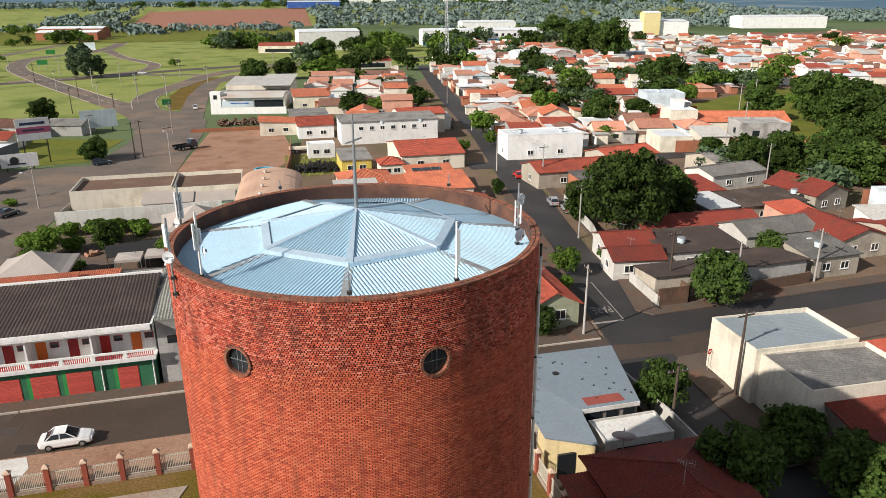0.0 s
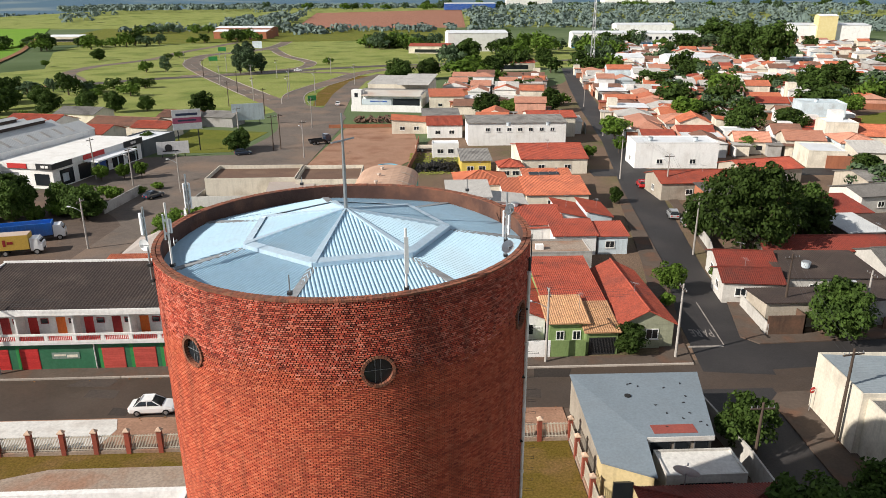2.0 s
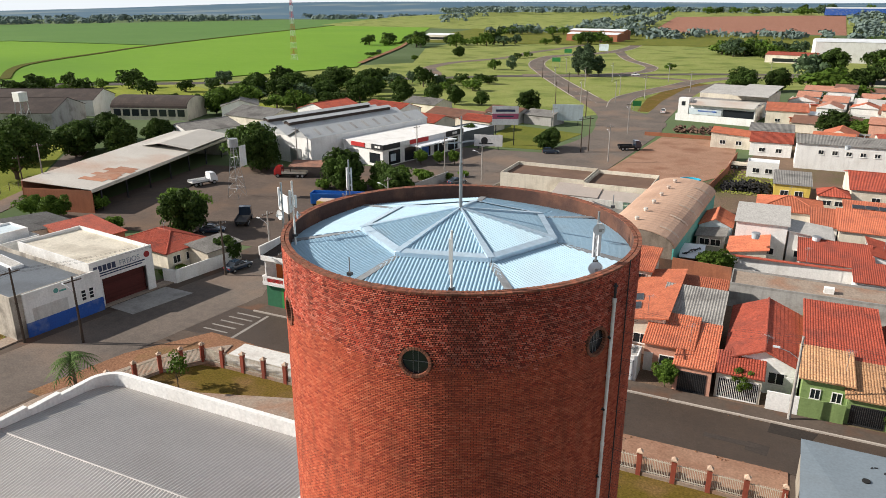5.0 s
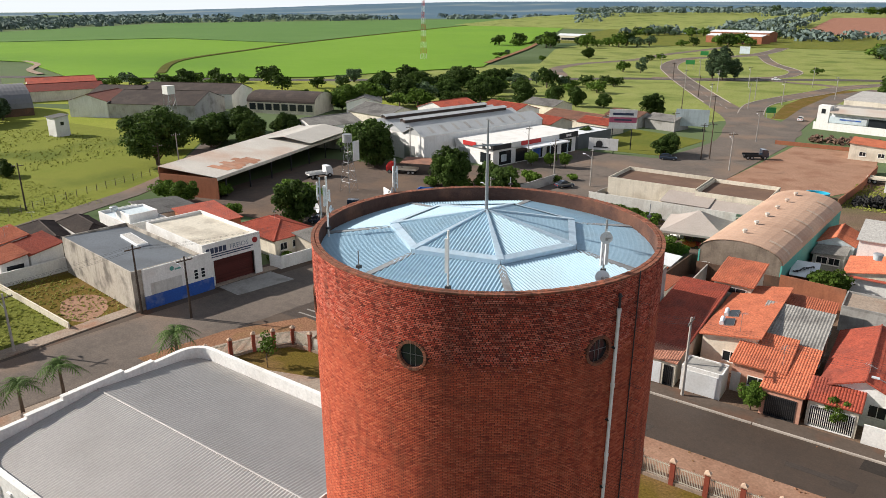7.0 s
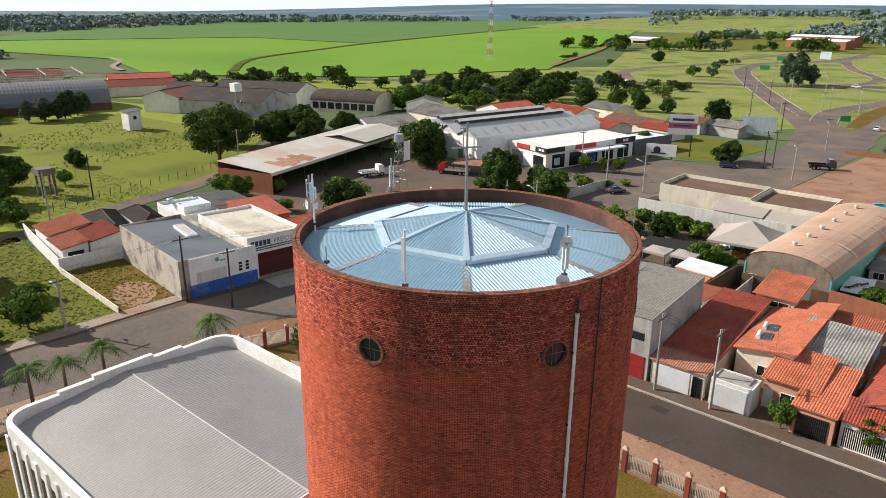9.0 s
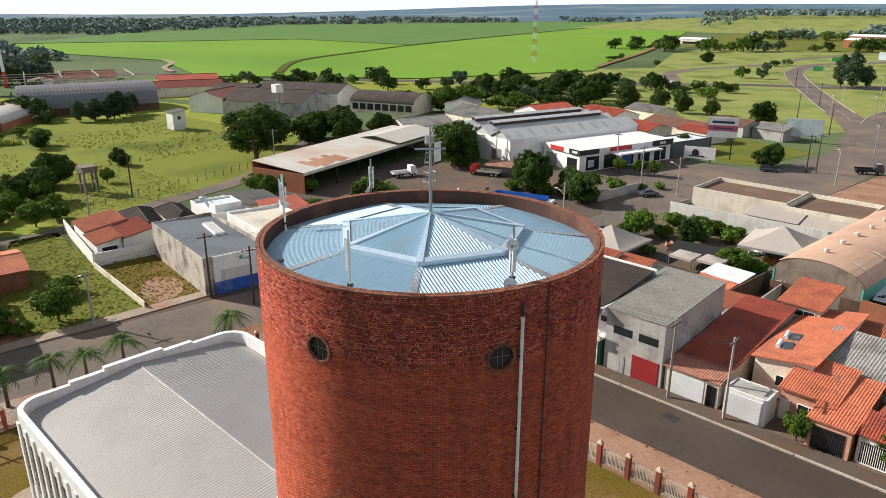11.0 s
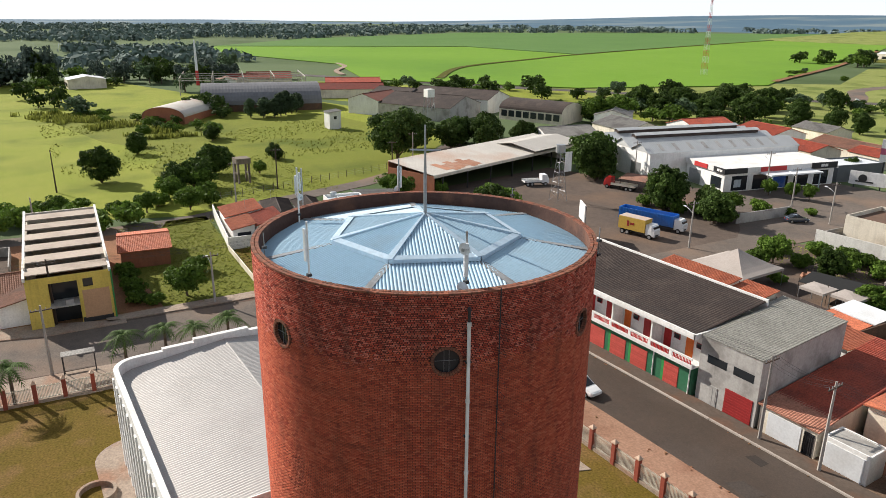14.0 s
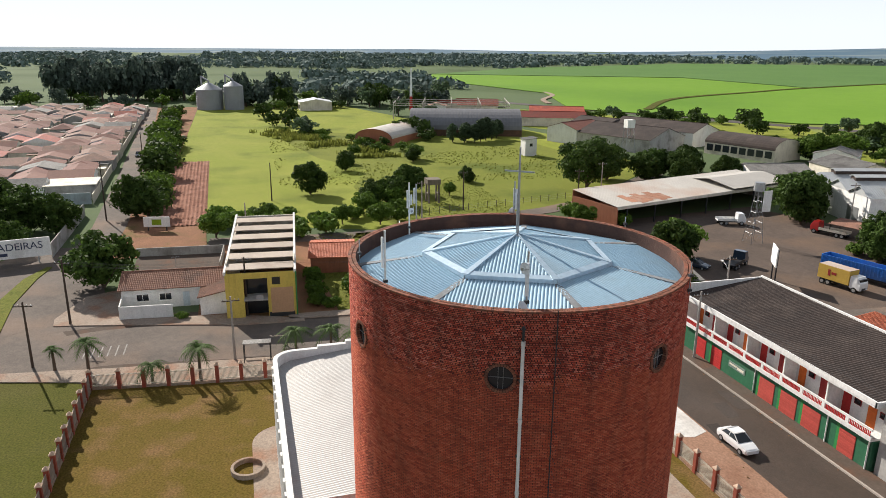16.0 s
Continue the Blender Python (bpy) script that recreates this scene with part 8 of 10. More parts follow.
part("shop_window", Shape().box(2.2, 5.6, -15.06, -15.0, 0.6, 3.0), GLASS, fr)
block("annex", -66, -58, 176, 190, 3.6, "flat", WHITE_METAL, surf("slate_render", (0.16, 0.17, 0.18)), "low dark walled flat roofed annex", "building", rot=-14, parapet=0.3)
barrel("vaulted_hall", -173.0, 180.5, 15, 26, 3.8, 7.0, -71, FIBRO_DARK, OFFWHITE, "vaulted hall with a blackened roof and pale gable", "hall")
hw_ = thing("hall_glazing", pose(-173.0, 180.5, 0, 0, 0, -71), "row of dark hall windows in a pale frame", "window row")
for i in range(8):
    part("pane", Shape().box(-7.62, -7.56, -12 + i * 3.1, -9.6 + i * 3.1, 1.2, 3.4), GLASS, hw_)
    part("pane", Shape().box(7.56, 7.62, -12 + i * 3.1, -9.6 + i * 3.1, 1.2, 3.4), GLASS, hw_)
barrel("vaulted_hall", -255, 104.5, 25, 45, 2.5, 9.6, -16, surf("silver_vault_sheet", (0.20, 0.20, 0.21), (0.15, 0.15, 0.16), 0.1, 0.95, 0.0, vary=0, spec=0.05), SOOT_WALL, "big vaulted shed of dull silver sheets", "barn", ends=GREYWALL)
barrel("vaulted_hall", -239, 70.5, 15, 31, 2.4, 5.6, 52, METAL_WARM, BRICKWALL, "low vaulted brick barn with a pale roof", "barn")
for x, y, w, d, h, rot, rm, wm, lab in ((-202, 151, 31, 22, 4.8, 26, FIBRO_DARK, GREYWALL, "old factory hall under blackened sheets"), (-214, 172, 36, 18, 5.4, 26, FIBRO_DARK, WHITE, "old factory hall under dark sheets with a pale gable"),
                                        (-221, 139, 14, 18, 5.5, 26, TILE_BROWN, WHITE, "white walled store under faded tiles"), (-236, 156, 18, 18, 4.6, 26, FIBRO_DARK, GREYWALL, "old factory hall under blackened sheets"),
                                        (-274, 152, 14, 30, 4, -22, TILE_DIMMED, OFFWHITE, "long store under faded red tiles"), (-296, 164, 16, 26, 4, -22, TILE_RED, OFFWHITE, "long store under faded red tiles"),
                                        (-152, 196, 12, 16, 4, 40, FIBRO, WHITE, "pale house among the trees"), (-128, 178, 18, 14, 4, -10, FIBRO, OFFWHITE, "workshop under grey sheets"), (-118, 200, 14, 16, 4, -10, TILE_RED, WHITE, "town house under red tiles"),
                                        (-100, 208, 16, 12, 4, -14, TILE_RED, WHITE, "town house under red tiles"), (-128, 152, 12, 16, 4, -14, FIBRO, WHITE, "small white walled workshop building"), (-76, 210, 20, 10, 3, -14, TILE_OLD, OFFWHITE, "long house under faded tiles"),
                                        (-64, 222, 12, 9, 3.2, -14, TILE_OLD, GREYWALL, "house under faded tiles by the hoarding"), (-80, 196, 12, 10, 3.2, -14, TILE_RED, OFFWHITE, "house under a red roof"), (-66, 204, 11, 8, 3, -14, TILE_RED, OFFWHITE, "house under a red roof"),
                                        (-52, 222, 10, 8, 3, -14, FIBRO, GREYWALL, "small hut under a grey roof"), (-98, 232, 14, 10, 3, -14, FIBRO, OFFWHITE, "town house under grey sheets")):
    block("house" if "house" in lab or "hut" in lab else "building", x - w / 2, x + w / 2, y - d / 2, y + d / 2, h, "gy" if d > w else "gx", rm, wm, lab, "house" if "house" in lab else "building", rise=min(w, d) * 0.15, rot=rot, ov=0.3, level=1 if abs(x) < 200 else 0)
block("house", -193, -188.6, 105, 109, 5.4, "sS", FIBRO, WHITE, "lone white two-storey hut in the meadow", rise=0.5, opens=(("E", 0.5, 3.2, 1, 1, "dark"),))
MOSSY = surf("mossy_concrete", (0.20, 0.165, 0.13), (0.14, 0.115, 0.09), 0.6, 0.95, bump=0.3, stain=(0.07, 0.06, 0.045), streak=0.3)
rn = thing("ruined_tank_stand", pose(-128, 57.5, 0), "bare concrete tank stand among scrub", "ruin")
for sx in (-1, 1):
    for sy in (-1, 1):
        part("leg", Shape().box(sx * 1.2 - 0.2, sx * 1.2 + 0.2, sy * 1.2 - 0.2, sy * 1.2 + 0.2, -0.2, 4.4), MOSSY, rn)
part("slab", Shape().box(-1.6, 1.6, -1.6, 1.6, 4.4, 5.6), MOSSY, rn)
part("brace", Shape().box(-1.4, 1.4, -1.35, -1.05, 2.0, 2.3).box(-1.4, 1.4, 1.05, 1.35, 2.0, 2.3), MOSSY, rn)
wt = thing("water_tank", pose(-189, 143, 0),  "white water tank on a tall steel stand", "water tank")
part("tank", Shape().box(-1.4, 1.4, -1.4, 1.4, 8.5, 11.2), WHITE, wt)
st = Shape()
for sx in (-1, 1):
    for sy in (-1, 1):
        st.tube((sx * 1.8, sy * 1.8, 0), (sx * 1.1, sy * 1.1, 8.5), 0.12, n=6)
    st.tube((sx * 1.6, -1.6, 2.5), (sx * 1.3, 1.3, 6.5), 0.06, n=5).tube((-1.6, sx * 1.6, 2.5), (1.3, sx * 1.3, 6.5), 0.06, n=5)
part("stand", st, STEEL, wt)
SILO = surf("dull_silo_sheet", (0.33, 0.34, 0.36), (0.27, 0.28, 0.30), 0.2, 0.6, 0.3, vary=0.05)
for x, y, h, r in ((-381, -1, 10.6, 7.0), (-378, 11.5, 12.4, 5.2)):
    si = thing("grain_silo", pose(x, y, 0), "round galvanised grain silo with a cone roof", "silo", "silos")
    rings = [(h * k / 9 + dz, r + dr) for k in range(9) for dz, dr in ((0, 0), (h / 9 - 0.16, 0), (h / 9 - 0.12, 0.07), (h / 9 - 0.04, 0.07))] + [(h, r)]
    part("drum", Shape().pipe([(0, 0, z) for z, q in rings], [q for z, q in rings], 24), SILO, si)
    part("cone_roof", Shape().tube((0, 0, h), (0, 0, h + r * 0.5), r + 0.1, 0.7, 24).tube((0, 0, h + r * 0.5), (0, 0, h + r * 0.5 + 0.8), 0.5, 0.5, 10), SILO, si)
    part("conveyor", Shape().tube((0, 0, h + r * 0.5 + 0.8), (-6, -4, h + r * 0.5 + 3.0), 0.4, n=6).tube((-6, -4, 0), (-6, -4, h + r * 0.5 + 3.0), 0.5, n=6), SILO, si)


def lattice(name, x, y, h, w, label, red=True, seg=10):
    ob = thing(name, pose(x, y, 0), label, "mast")
    for k in range(seg):
        s = Shape()
        z0, z1 = h * k / seg, h * (k + 1) / seg
        a, b = w * (1 - 0.75 * k / seg), w * (1 - 0.75 * (k + 1) / seg)
        c = [(-1, -1), (1, -1), (1, 1), (-1, 1)]
        for i in range(4):
            p, q = c[i], c[(i + 1) % 4]
            s.tube((p[0] * a, p[1] * a, z0), (p[0] * b, p[1] * b, z1), 0.10 if h > 30 else 0.05, n=4)
            s.tube((p[0] * a, p[1] * a, z0), (q[0] * b, q[1] * b, z1), 0.05 if h > 30 else 0.025, n=4)
            s.tube((p[0] * b, p[1] * b, z1), (q[0] * b, q[1] * b, z1), 0.05 if h > 30 else 0.025, n=4)
        part("section", s, (RED_PAINT if k % 2 else WHITE_METAL) if red else STEEL, ob)
    return ob


lattice("radio_mast", -279, 402, 46, 1.5, "tall red and white lattice radio mast", seg=12)
lt = lattice("water_tower_frame", -79.5, 108, 10, 1.3, "steel lattice stand with a tank and a pale board", red=False, seg=5)
part("tank", Shape().tube((0, 0, 10), (0, 0, 11.6), 1.0, 0.95, 14), STEEL, lt)
part("board", Shape().box(1.2, 1.3, 0.2, 2.0, 6.2, 10.2), WHITE, lt)
pm = thing("chimney_mast", pose(-357, 105, 0), "slim red and white pole tower", "mast")
for k in range(6):
    part("section", Shape().tube((0, 0, 3.7 * k), (0, 0, 3.7 * k + 3.7), 0.9 - 0.08 * k, 0.82 - 0.08 * k, 10), RED_PAINT if k in (0, 1) else WHITE_METAL, pm)
lattice("phone_mast", 98, 372, 40, 1.0, "thin steel phone mast over the town", red=False)

# hoardings
for x, y, rot, w, h, z, mt, lab in ((-50.5, 181.5, 24, 7, 5, 5.5, WHITE, "tall white and pink hoarding on posts"), (-52.5, 174.5, 16, 7.4, 3, 0.8, WHITE, "low white hoarding with a dark swirl"), (-58.4, 95, -30, 4, 3, 3.0, WHITE, "blank white board on two poles"), (-44.2, 221.2, 16, 9.5, 5, 1.5, PALEBLUE, "long weathered grey-blue hoarding"), (-115, -2, 80, 5, 2, 0.8, WHITE, "white site board with a green logo shape")):
    hb = thing("billboard", pose(x, y, 0, 0, 0, rot), lab, "billboard")
    part("board", Shape().box(-w / 2, w / 2, -0.1, 0.1, z, z + h), mt, hb)
    if "pink" in lab:
        part("stripe", Shape().box(-w / 2, w / 2, -0.14, -0.1, z + 1.6, z + 3.0), surf("pink_stripe", (0.62, 0.16, 0.26)), hb)
        part("lettering_bar", Shape().box(-2.6, 2.6, -0.14, -0.1, z + 3.5, z + 4.1).box(-2.2, 2.2, -0.17, -0.14, z + 2.1, z + 2.5), LETTER, hb)
    if "swirl" in lab:
        part("swirl", Shape().tube((-1, -0.1, z + 1.5), (-1, -0.14, z + 1.5), 0.9, n=14).box(-2.4, 1.2, -0.16, -0.12, z + 0.6, z + 0.9), DARK_STEEL, hb)
    if "green" in lab:
        part("logo_shape", Shape().box(-0.9, 0.9, -0.14, -0.1, z + 0.4, z + 1.5), surf("logo_green", (0.35, 0.50, 0.03)), hb)
    for sx in (-0.35, 0.35):
        part("post", Shape().box(sx * w - 0.12, sx * w + 0.12, 0.1, 0.3, -0.2, z + h * 0.9), DARK_STEEL, hb)

# ---- far town: rows of small houses ----
def clear_of(x, y, zones):
    return all(not (a < x < b and c < y < d) for a, b, c, d in zones)


FAR_WALLS, FAR_ROOFS = {}, {}


def joined_house(x, y, w, d, h, roof, rise, rm, wm, rot):
    """A far house whose walls and roof go into the joined rows."""
    m = pose(x, y, 0, 0, 0, rot)
    ws, rs = FAR_WALLS.setdefault(wm, Shape()), FAR_ROOFS.setdefault(rm, Shape())
    ws.box(-w / 2, w / 2, -d / 2, d / 2, -0.2, h, m)
    ex, ey = w / 2 + 0.35, d / 2 + 0.35
    A, B, C, D = ((-ex, -ey), (ex, -ey), (ex, ey), (-ex, ey))
    if roof == "flat":
        rs.box(-ex, ex, -ey, ey, h, h + 0.15, m)
        return
    if roof == "hip":
        a, b = (0, -max(0, ey - ex)) if ey > ex else (-(ex - ey), 0), (0, max(0, ey - ex)) if ey > ex else (ex - ey, 0)
    elif roof == "gy":
        a, b = (0, -ey), (0, ey)
    else:
        a, b = (-ex, 0), (ex, 0)
    v = [m @ Vector((*p, z)) for p, z in ((A, h - 0.1), (B, h - 0.1), (C, h - 0.1), (D, h - 0.1), (a, h + rise), (b, h + rise))]
    along = abs(a[0] - b[0]) > abs(a[1] - b[1])
    slopes, ends = ([(0, 1, 5, 4), (2, 3, 4, 5)], [(1, 2, 5), (3, 0, 4)]) if along else ([(1, 2, 5, 4), (3, 0, 4, 5)], [(0, 1, 4), (2, 3, 5)])
    rs.add(v, slopes + [(3, 2, 1, 0)] + (ends if roof == "hip" else []))
    if roof != "hip":                       # gables are walled up
        ws.add(v, ends)


def far_house(x, y, rot, k):
    w, d, h = random.uniform(6.5, 11), random.uniform(7, 12), random.uniform(2.8, 3.8)
    if random.random() < 0.09:
        h += 2.6
    q = random.random()
    rm = TILE_NEW if q < 0.24 else TILE_PINK if q < 0.42 else TILE_RED if q < 0.56 else FIBRO_PALE if q < 0.68 else TILE_OLD if q < 0.82 else WHITE_METAL
    wm = random.choice((WHITE, OFFWHITE, OFFWHITE, WHITE, WHITE, PALEBLUE, PINK, GREYWALL))
    roof = random.choice(("gx", "gy", "hip", "gx", "sS")) if rm is not WHITE_METAL else "flat"
    kind = {TILE_NEW: "orange tiles", TILE_RED: "red tiles", FIBRO_PALE: "pale grey sheets", TILE_OLD: "weathered tiles", TILE_PINK: "pale pink tiles", WHITE_METAL: "a flat pale roof"}[rm]
    wall = {WHITE: "white", OFFWHITE: "cream", PALEBLUE: "pale blue", PINK: "salmon", GREYWALL: "unpainted"}[wm]
    near = x * x + y * y < 240 ** 2
    m = pose(x, y, 0, 0, 0, rot)
    for sx in (-1, 1):                      # yard walls and lean-tos between the houses
        if random.random() < 0.7:
            FAR_WALLS.setdefault(random.choice((WHITE, OFFWHITE, GREYWALL, BRICKWALL)), Shape()).box(sx * 5.7 - 0.1, sx * 5.7 + 0.1, -6, random.uniform(0, 6), -0.2, random.uniform(1.8, 3.0), m)
        if random.random() < 0.5:
            q2 = m @ Vector((sx * random.uniform(3, 5.5), random.choice((-1, 1)) * (d / 2 + 1.2), 0))
            joined_house(q2.x, q2.y, random.uniform(2.5, 4.5), random.uniform(2, 3.6), random.uniform(2.2, 2.8), "flat", 0.4, random.choice((FIBRO, TILE_OLD, FIBRO_PALE, TILE_RED)), random.choice((OFFWHITE, GREYWALL, BRICKWALL)), rot + random.uniform(-3, 3))
    if random.random() < 0.2:
        q3 = random.uniform(-0.3, 0.3) * w
        FAR_WALLS.setdefault(random.choice((WHITE, WHITE, OFFWHITE)), Shape()).box(q3 - 1.6, q3 + 1.6, d / 2 - 2.5, d / 2 + 0.5, -0.2, h + random.uniform(1.4, 2.4), m)
    if k > 190 or x * x + y * y > 330 ** 2:
        return joined_house(x, y, w, d, h, roof, random.uniform(1.0, 1.9), rm, wm, rot)
    ops = (("S", 0.3, 1.0, 1.4, 1.1, "dark"), ("S", 0.7, 1.0, 1.4, 1.1, "dark")) if near else ()
    block("house", x - w / 2, x + w / 2, y - d / 2, y + d / 2, h, roof, rm, wm, "small %s house under %s in the town" % (wall, kind), "house", rise=random.uniform(1.0, 1.9), rot=rot, ov=0.35, level=1 if near else 0, opens=ops, group="town houses")


PARK_RING = [(118, 150), (150, 128), (190, 150), (262, 215), (262, 262), (200, 262), (150, 232), (128, 196)]


def in_ring(x, y, ring):
    k = False
    for (x0, y0), (x1, y1) in zip(ring, ring[1:] + ring[:1]):
        if (y0 > y) != (y1 > y) and x < x0 + (y - y0) * (x1 - x0) / (y1 - y0):
            k = not k
    return k


zones = [(40, 92, 60, 170), (84, 122, 104, 146), (60, 108, 95, 150), (88, 104, 95, 142)]
count = 0
axis = radians(-12)
for j in range(46):
    for i in range(42):
        u, v = 14 + i * 11.6, 84 + j * 12.2
        if j % 6 == 5 or i % 12 == 11:
            continue
        x = 42 + u * math.cos(axis) - (v - 70) * math.sin(axis)
        y = 70 + u * math.sin(axis) + (v - 70) * math.cos(axis)
        dist = math.hypot(x, y)
        if not clear_of(x, y, zones) or y < 84 or x > 640 or dist > 780 or (dist > 480 and random.random() < 0.3) or random.random() < 0.13:
            continue
        if in_ring(x, y, PARK_RING):
            continue
        far_house(x + random.uniform(-1, 1), y + random.uniform(-1, 1), -12 + random.choice((0, 0, 90)), count)
        count += 1
for j in range(12):
    for i in range(5):
        x, y = 58 - i * 10.5 + j * 2.2 - 8, 206 + j * 12.5
        if clear_of(x, y, [(37, 52, 187, 203), (-14, 25, 240, 292), (10, 26, 188, 228)]) and x < 58 + (y - 190) * 0.125 - 9 and x > 14 and random.random() < 0.85:
            far_house(x, y, -8, count)
for j in range(19):
    y = 172 + j * 11.4
    rx = 60.7 + (y - 190) * 0.137
    for off in (9.5, 20.0, 30.5):
        if off > 24 + (y - 190) * 0.07 or random.random() < 0.08 or (y < 176 and off < 12):
            continue
        far_house(rx + off + random.uniform(-0.6, 0.6), y + random.uniform(-0.8, 0.8), -8 + random.choice((0, 90)), count)
        count += 1
for j in range(9):
    x = -150.0
    while x > -375:
        w, d = random.uniform(7, 11.5), random.uniform(7.5, 10.8)
        y = -25.5 - j * 10.2 - (abs(x) - 150) * 0.055
        q = random.random()
        rm = TILE_BROWN if q < 0.5 else TILE_OLD if q < 0.78 else TILE_RED if q < 0.86 else FIBRO if q < 0.95 else OFFWHITE
        if j % 3 != 2 or random.random() < 0.35:
            joined_house(x - w / 2, y + random.uniform(-1.2, 1.2), w, d, random.uniform(2.6, 3.4), "flat" if rm is OFFWHITE else random.choice(("gx", "gy", "gx", "hip")), random.uniform(0.9, 1.7), rm, random.choice((OFFWHITE, GREYWALL, WHITE)), 3)
        if random.random() < 0.6:
            joined_house(x - w + 0.2, y + 3, 2.6, 4, 2.4, "flat", 0.5, random.choice((FIBRO, TILE_OLD, OFFWHITE)), OFFWHITE, 3)
        x -= w + random.uniform(-0.3, 0.8)
for group_, word in ((FAR_WALLS, "walls"), (FAR_ROOFS, "roofs")):
    for mt, shp in group_.items():
        tagged(part("far_house_" + word, shp, mt), "%s of the far small town houses" % {"walls": "painted walls", "roofs": "low pitched roofs"}[word], "houses", kind="stuff")
low_wall([(-144, -18.6), (-390, -33.5)], 2.2, OFFWHITE, "long pale estate wall")
low_wall([(-144, -19), (-144, -110)], 2.6, PALEBLUE, "pale estate end wall")
low_wall([(-100, -17.5), (-132, -18.2)], 2.6, GREYWALL, "grey yard wall by the street")
YELLOW_PALE = surf("cream_yellow_render", (0.70, 0.60, 0.32), (0.60, 0.48, 0.20), 0.05, 0.8, vary=0)
SHOP_BLUE = surf("bright_blue_front", (0.05, 0.26, 0.52), (0.04, 0.21, 0.44), 0.3, 0.5, vary=0)
# big far sheds
for x, y, w, d, h, rot, wm, lab in ((54, 552, 44, 24, 13, 3, WHITE, "white industrial hall with a blue corner by the highway"), (254, 1590, 95, 60, 24, -4, WHITE, "big white industrial shed far off"), (505, 1650, 150, 60, 20, -4, WHITE, "very long white industrial roof"), (388, 675, 66, 40, 13, -12, WHITE, "grey white industrial shed"), (380, 660, 16, 14, 21, -12, YELLOW_PALE, "cream office block with yellow bands"),
                                    (615, 772, 100, 40, 13, -14, WHITE, "long white industrial shed"), (110, 1345, 90, 40, 10, 0, BLUE_WALL, "long blue industrial shed far off"), (210, 283, 26, 12, 4, -10, BLUE_WALL, "blue and white shop"),
                                    (116, 405, 34, 18, 6, -2, WHITE, "white showroom with a blue base"), (152, 578, 42, 18, 11, -3, WHITE, "white showroom with a blue base"), (206, 573, 46, 18, 11, -3, WHITE, "white showroom with a blue base"), (236, 735, 56, 22, 12, -3, WHITE, "pale showroom behind trees"), (160, 400, 30, 18, 6, -2, WHITE, "white showroom with a blue base"), (-160, 745, 54, 20, 7, -10, BRICKWALL, "long brick works under pale sheets"), (-165, 785, 60, 20, 9, -10, BRICKWALL, "long brick works under pale sheets"),
                                    (-310, 700, 30, 12, 5, 0, OFFWHITE, "pale farm building among far trees"), (-370, 54, 14, 17, 4.5, 0, OFFWHITE, "pale house by the silos"), (60, 398, 24, 14, 4, 0, TILE_RED, "long house under red tiles"), (20, 530, 30, 16, 5, -10, TILE_RED, "broad house under red tiles")):
    hall_ = block("industrial_shed" if "shed" in lab or "hall" in lab else "building", x - w / 2, x + w / 2, y - d / 2, y + d / 2, h, "gx", WHITE_METAL if wm is not TILE_RED else TILE_RED, wm if wm is not TILE_RED else OFFWHITE, lab, "building", rise=1.5, rot=rot, ov=0.2, level=0, opens=(("S", 0.5, 0.6, w * 0.7, 2.2, "dark"),) if h < 8 and "blue base" not in lab else (), z=19.0 if y > 1300 else 0.0)
    if "blue base" in lab:
        part("dado", Shape().box(-w / 2, w / 2, -d / 2 - 0.12, -d / 2 - 0.02, 0, h * 0.38), SHOP_BLUE, hall_, "bright blue shop front")
        for j in range(int(w / 5)):
            part("window", Shape().box(-w / 2 + 1.5 + 5 * j, -w / 2 + 3.6 + 5 * j, -d / 2 - 0.08, -d / 2 - 0.02, h * 0.58, h * 0.78), GLASS, hall_)

# pale two-storey block, bare shell and long orange roof in the town
block("house", 119, 131, 201, 211, 7.4, "flat", PALEBLUE, PALEBLUE, "pale blue-white two-storey block in the town", rot=-14, parapet=0.4, opens=(("S", 0.7, 4.2, 1.6, 1.2, "dark"),))
block("building", 119, 131, 153, 163, 5.6, "flat", GREYWALL, GREYWALL, "bare unfinished grey masonry building", "building", rot=-16, parapet=0.5, opens=(("S", 0.3, 2.8, 1.8, 1.4, "dark"), ("S", 0.7, 2.8, 1.8, 1.4, "dark"), ("W", 0.5, 2.8, 1.6, 1.4, "dark")))
block("house", 120, 146, 172, 184, 3.2, "gx", TILE_NEW, OFFWHITE, "long house under a broad orange tile roof", rise=2.0, rot=-16, level=1)


# ---- small things on the roofs ----
rq = random.Random(41)
def tv_antenna(x, y, z, h):
    ob = thing("tv_antenna", pose(x, y, z, 0, 0, rq.uniform(0, 360)), "thin metal television antenna on a roof", "antenna", "roof antennas")
    part("pole", Shape().tube((0, 0, -0.4), (0, 0, h), 0.025, n=5), STEEL, ob)
    part("boom", Shape().tube((-0.6, 0, h - 0.1), (0.6, 0, h - 0.1), 0.015, n=4), STEEL, ob)
    el = Shape()
    for i in range(7):
        u = -0.55 + i * 0.18
        el.tube((u, -0.45 + 0.03 * i, h - 0.1), (u, 0.45 - 0.03 * i, h - 0.1), 0.008, n=3)
    part("elements", el, STEEL, ob)


def roof_tank(x, y, z):
    ob = thing("roof_tank", pose(x, y, z), "round grey-blue water tank on a roof", "water tank", "roof tanks")
    part("tank", Shape().tube((0, 0, 0), (0, 0, 0.75), 0.5, 0.6, 14), bpy.data.materials["pale_blue_render"], ob)
    part("lid", Shape().tube((0, 0, 0.75), (0, 0, 0.85), 0.62, 0.5, 14), STEEL, ob)


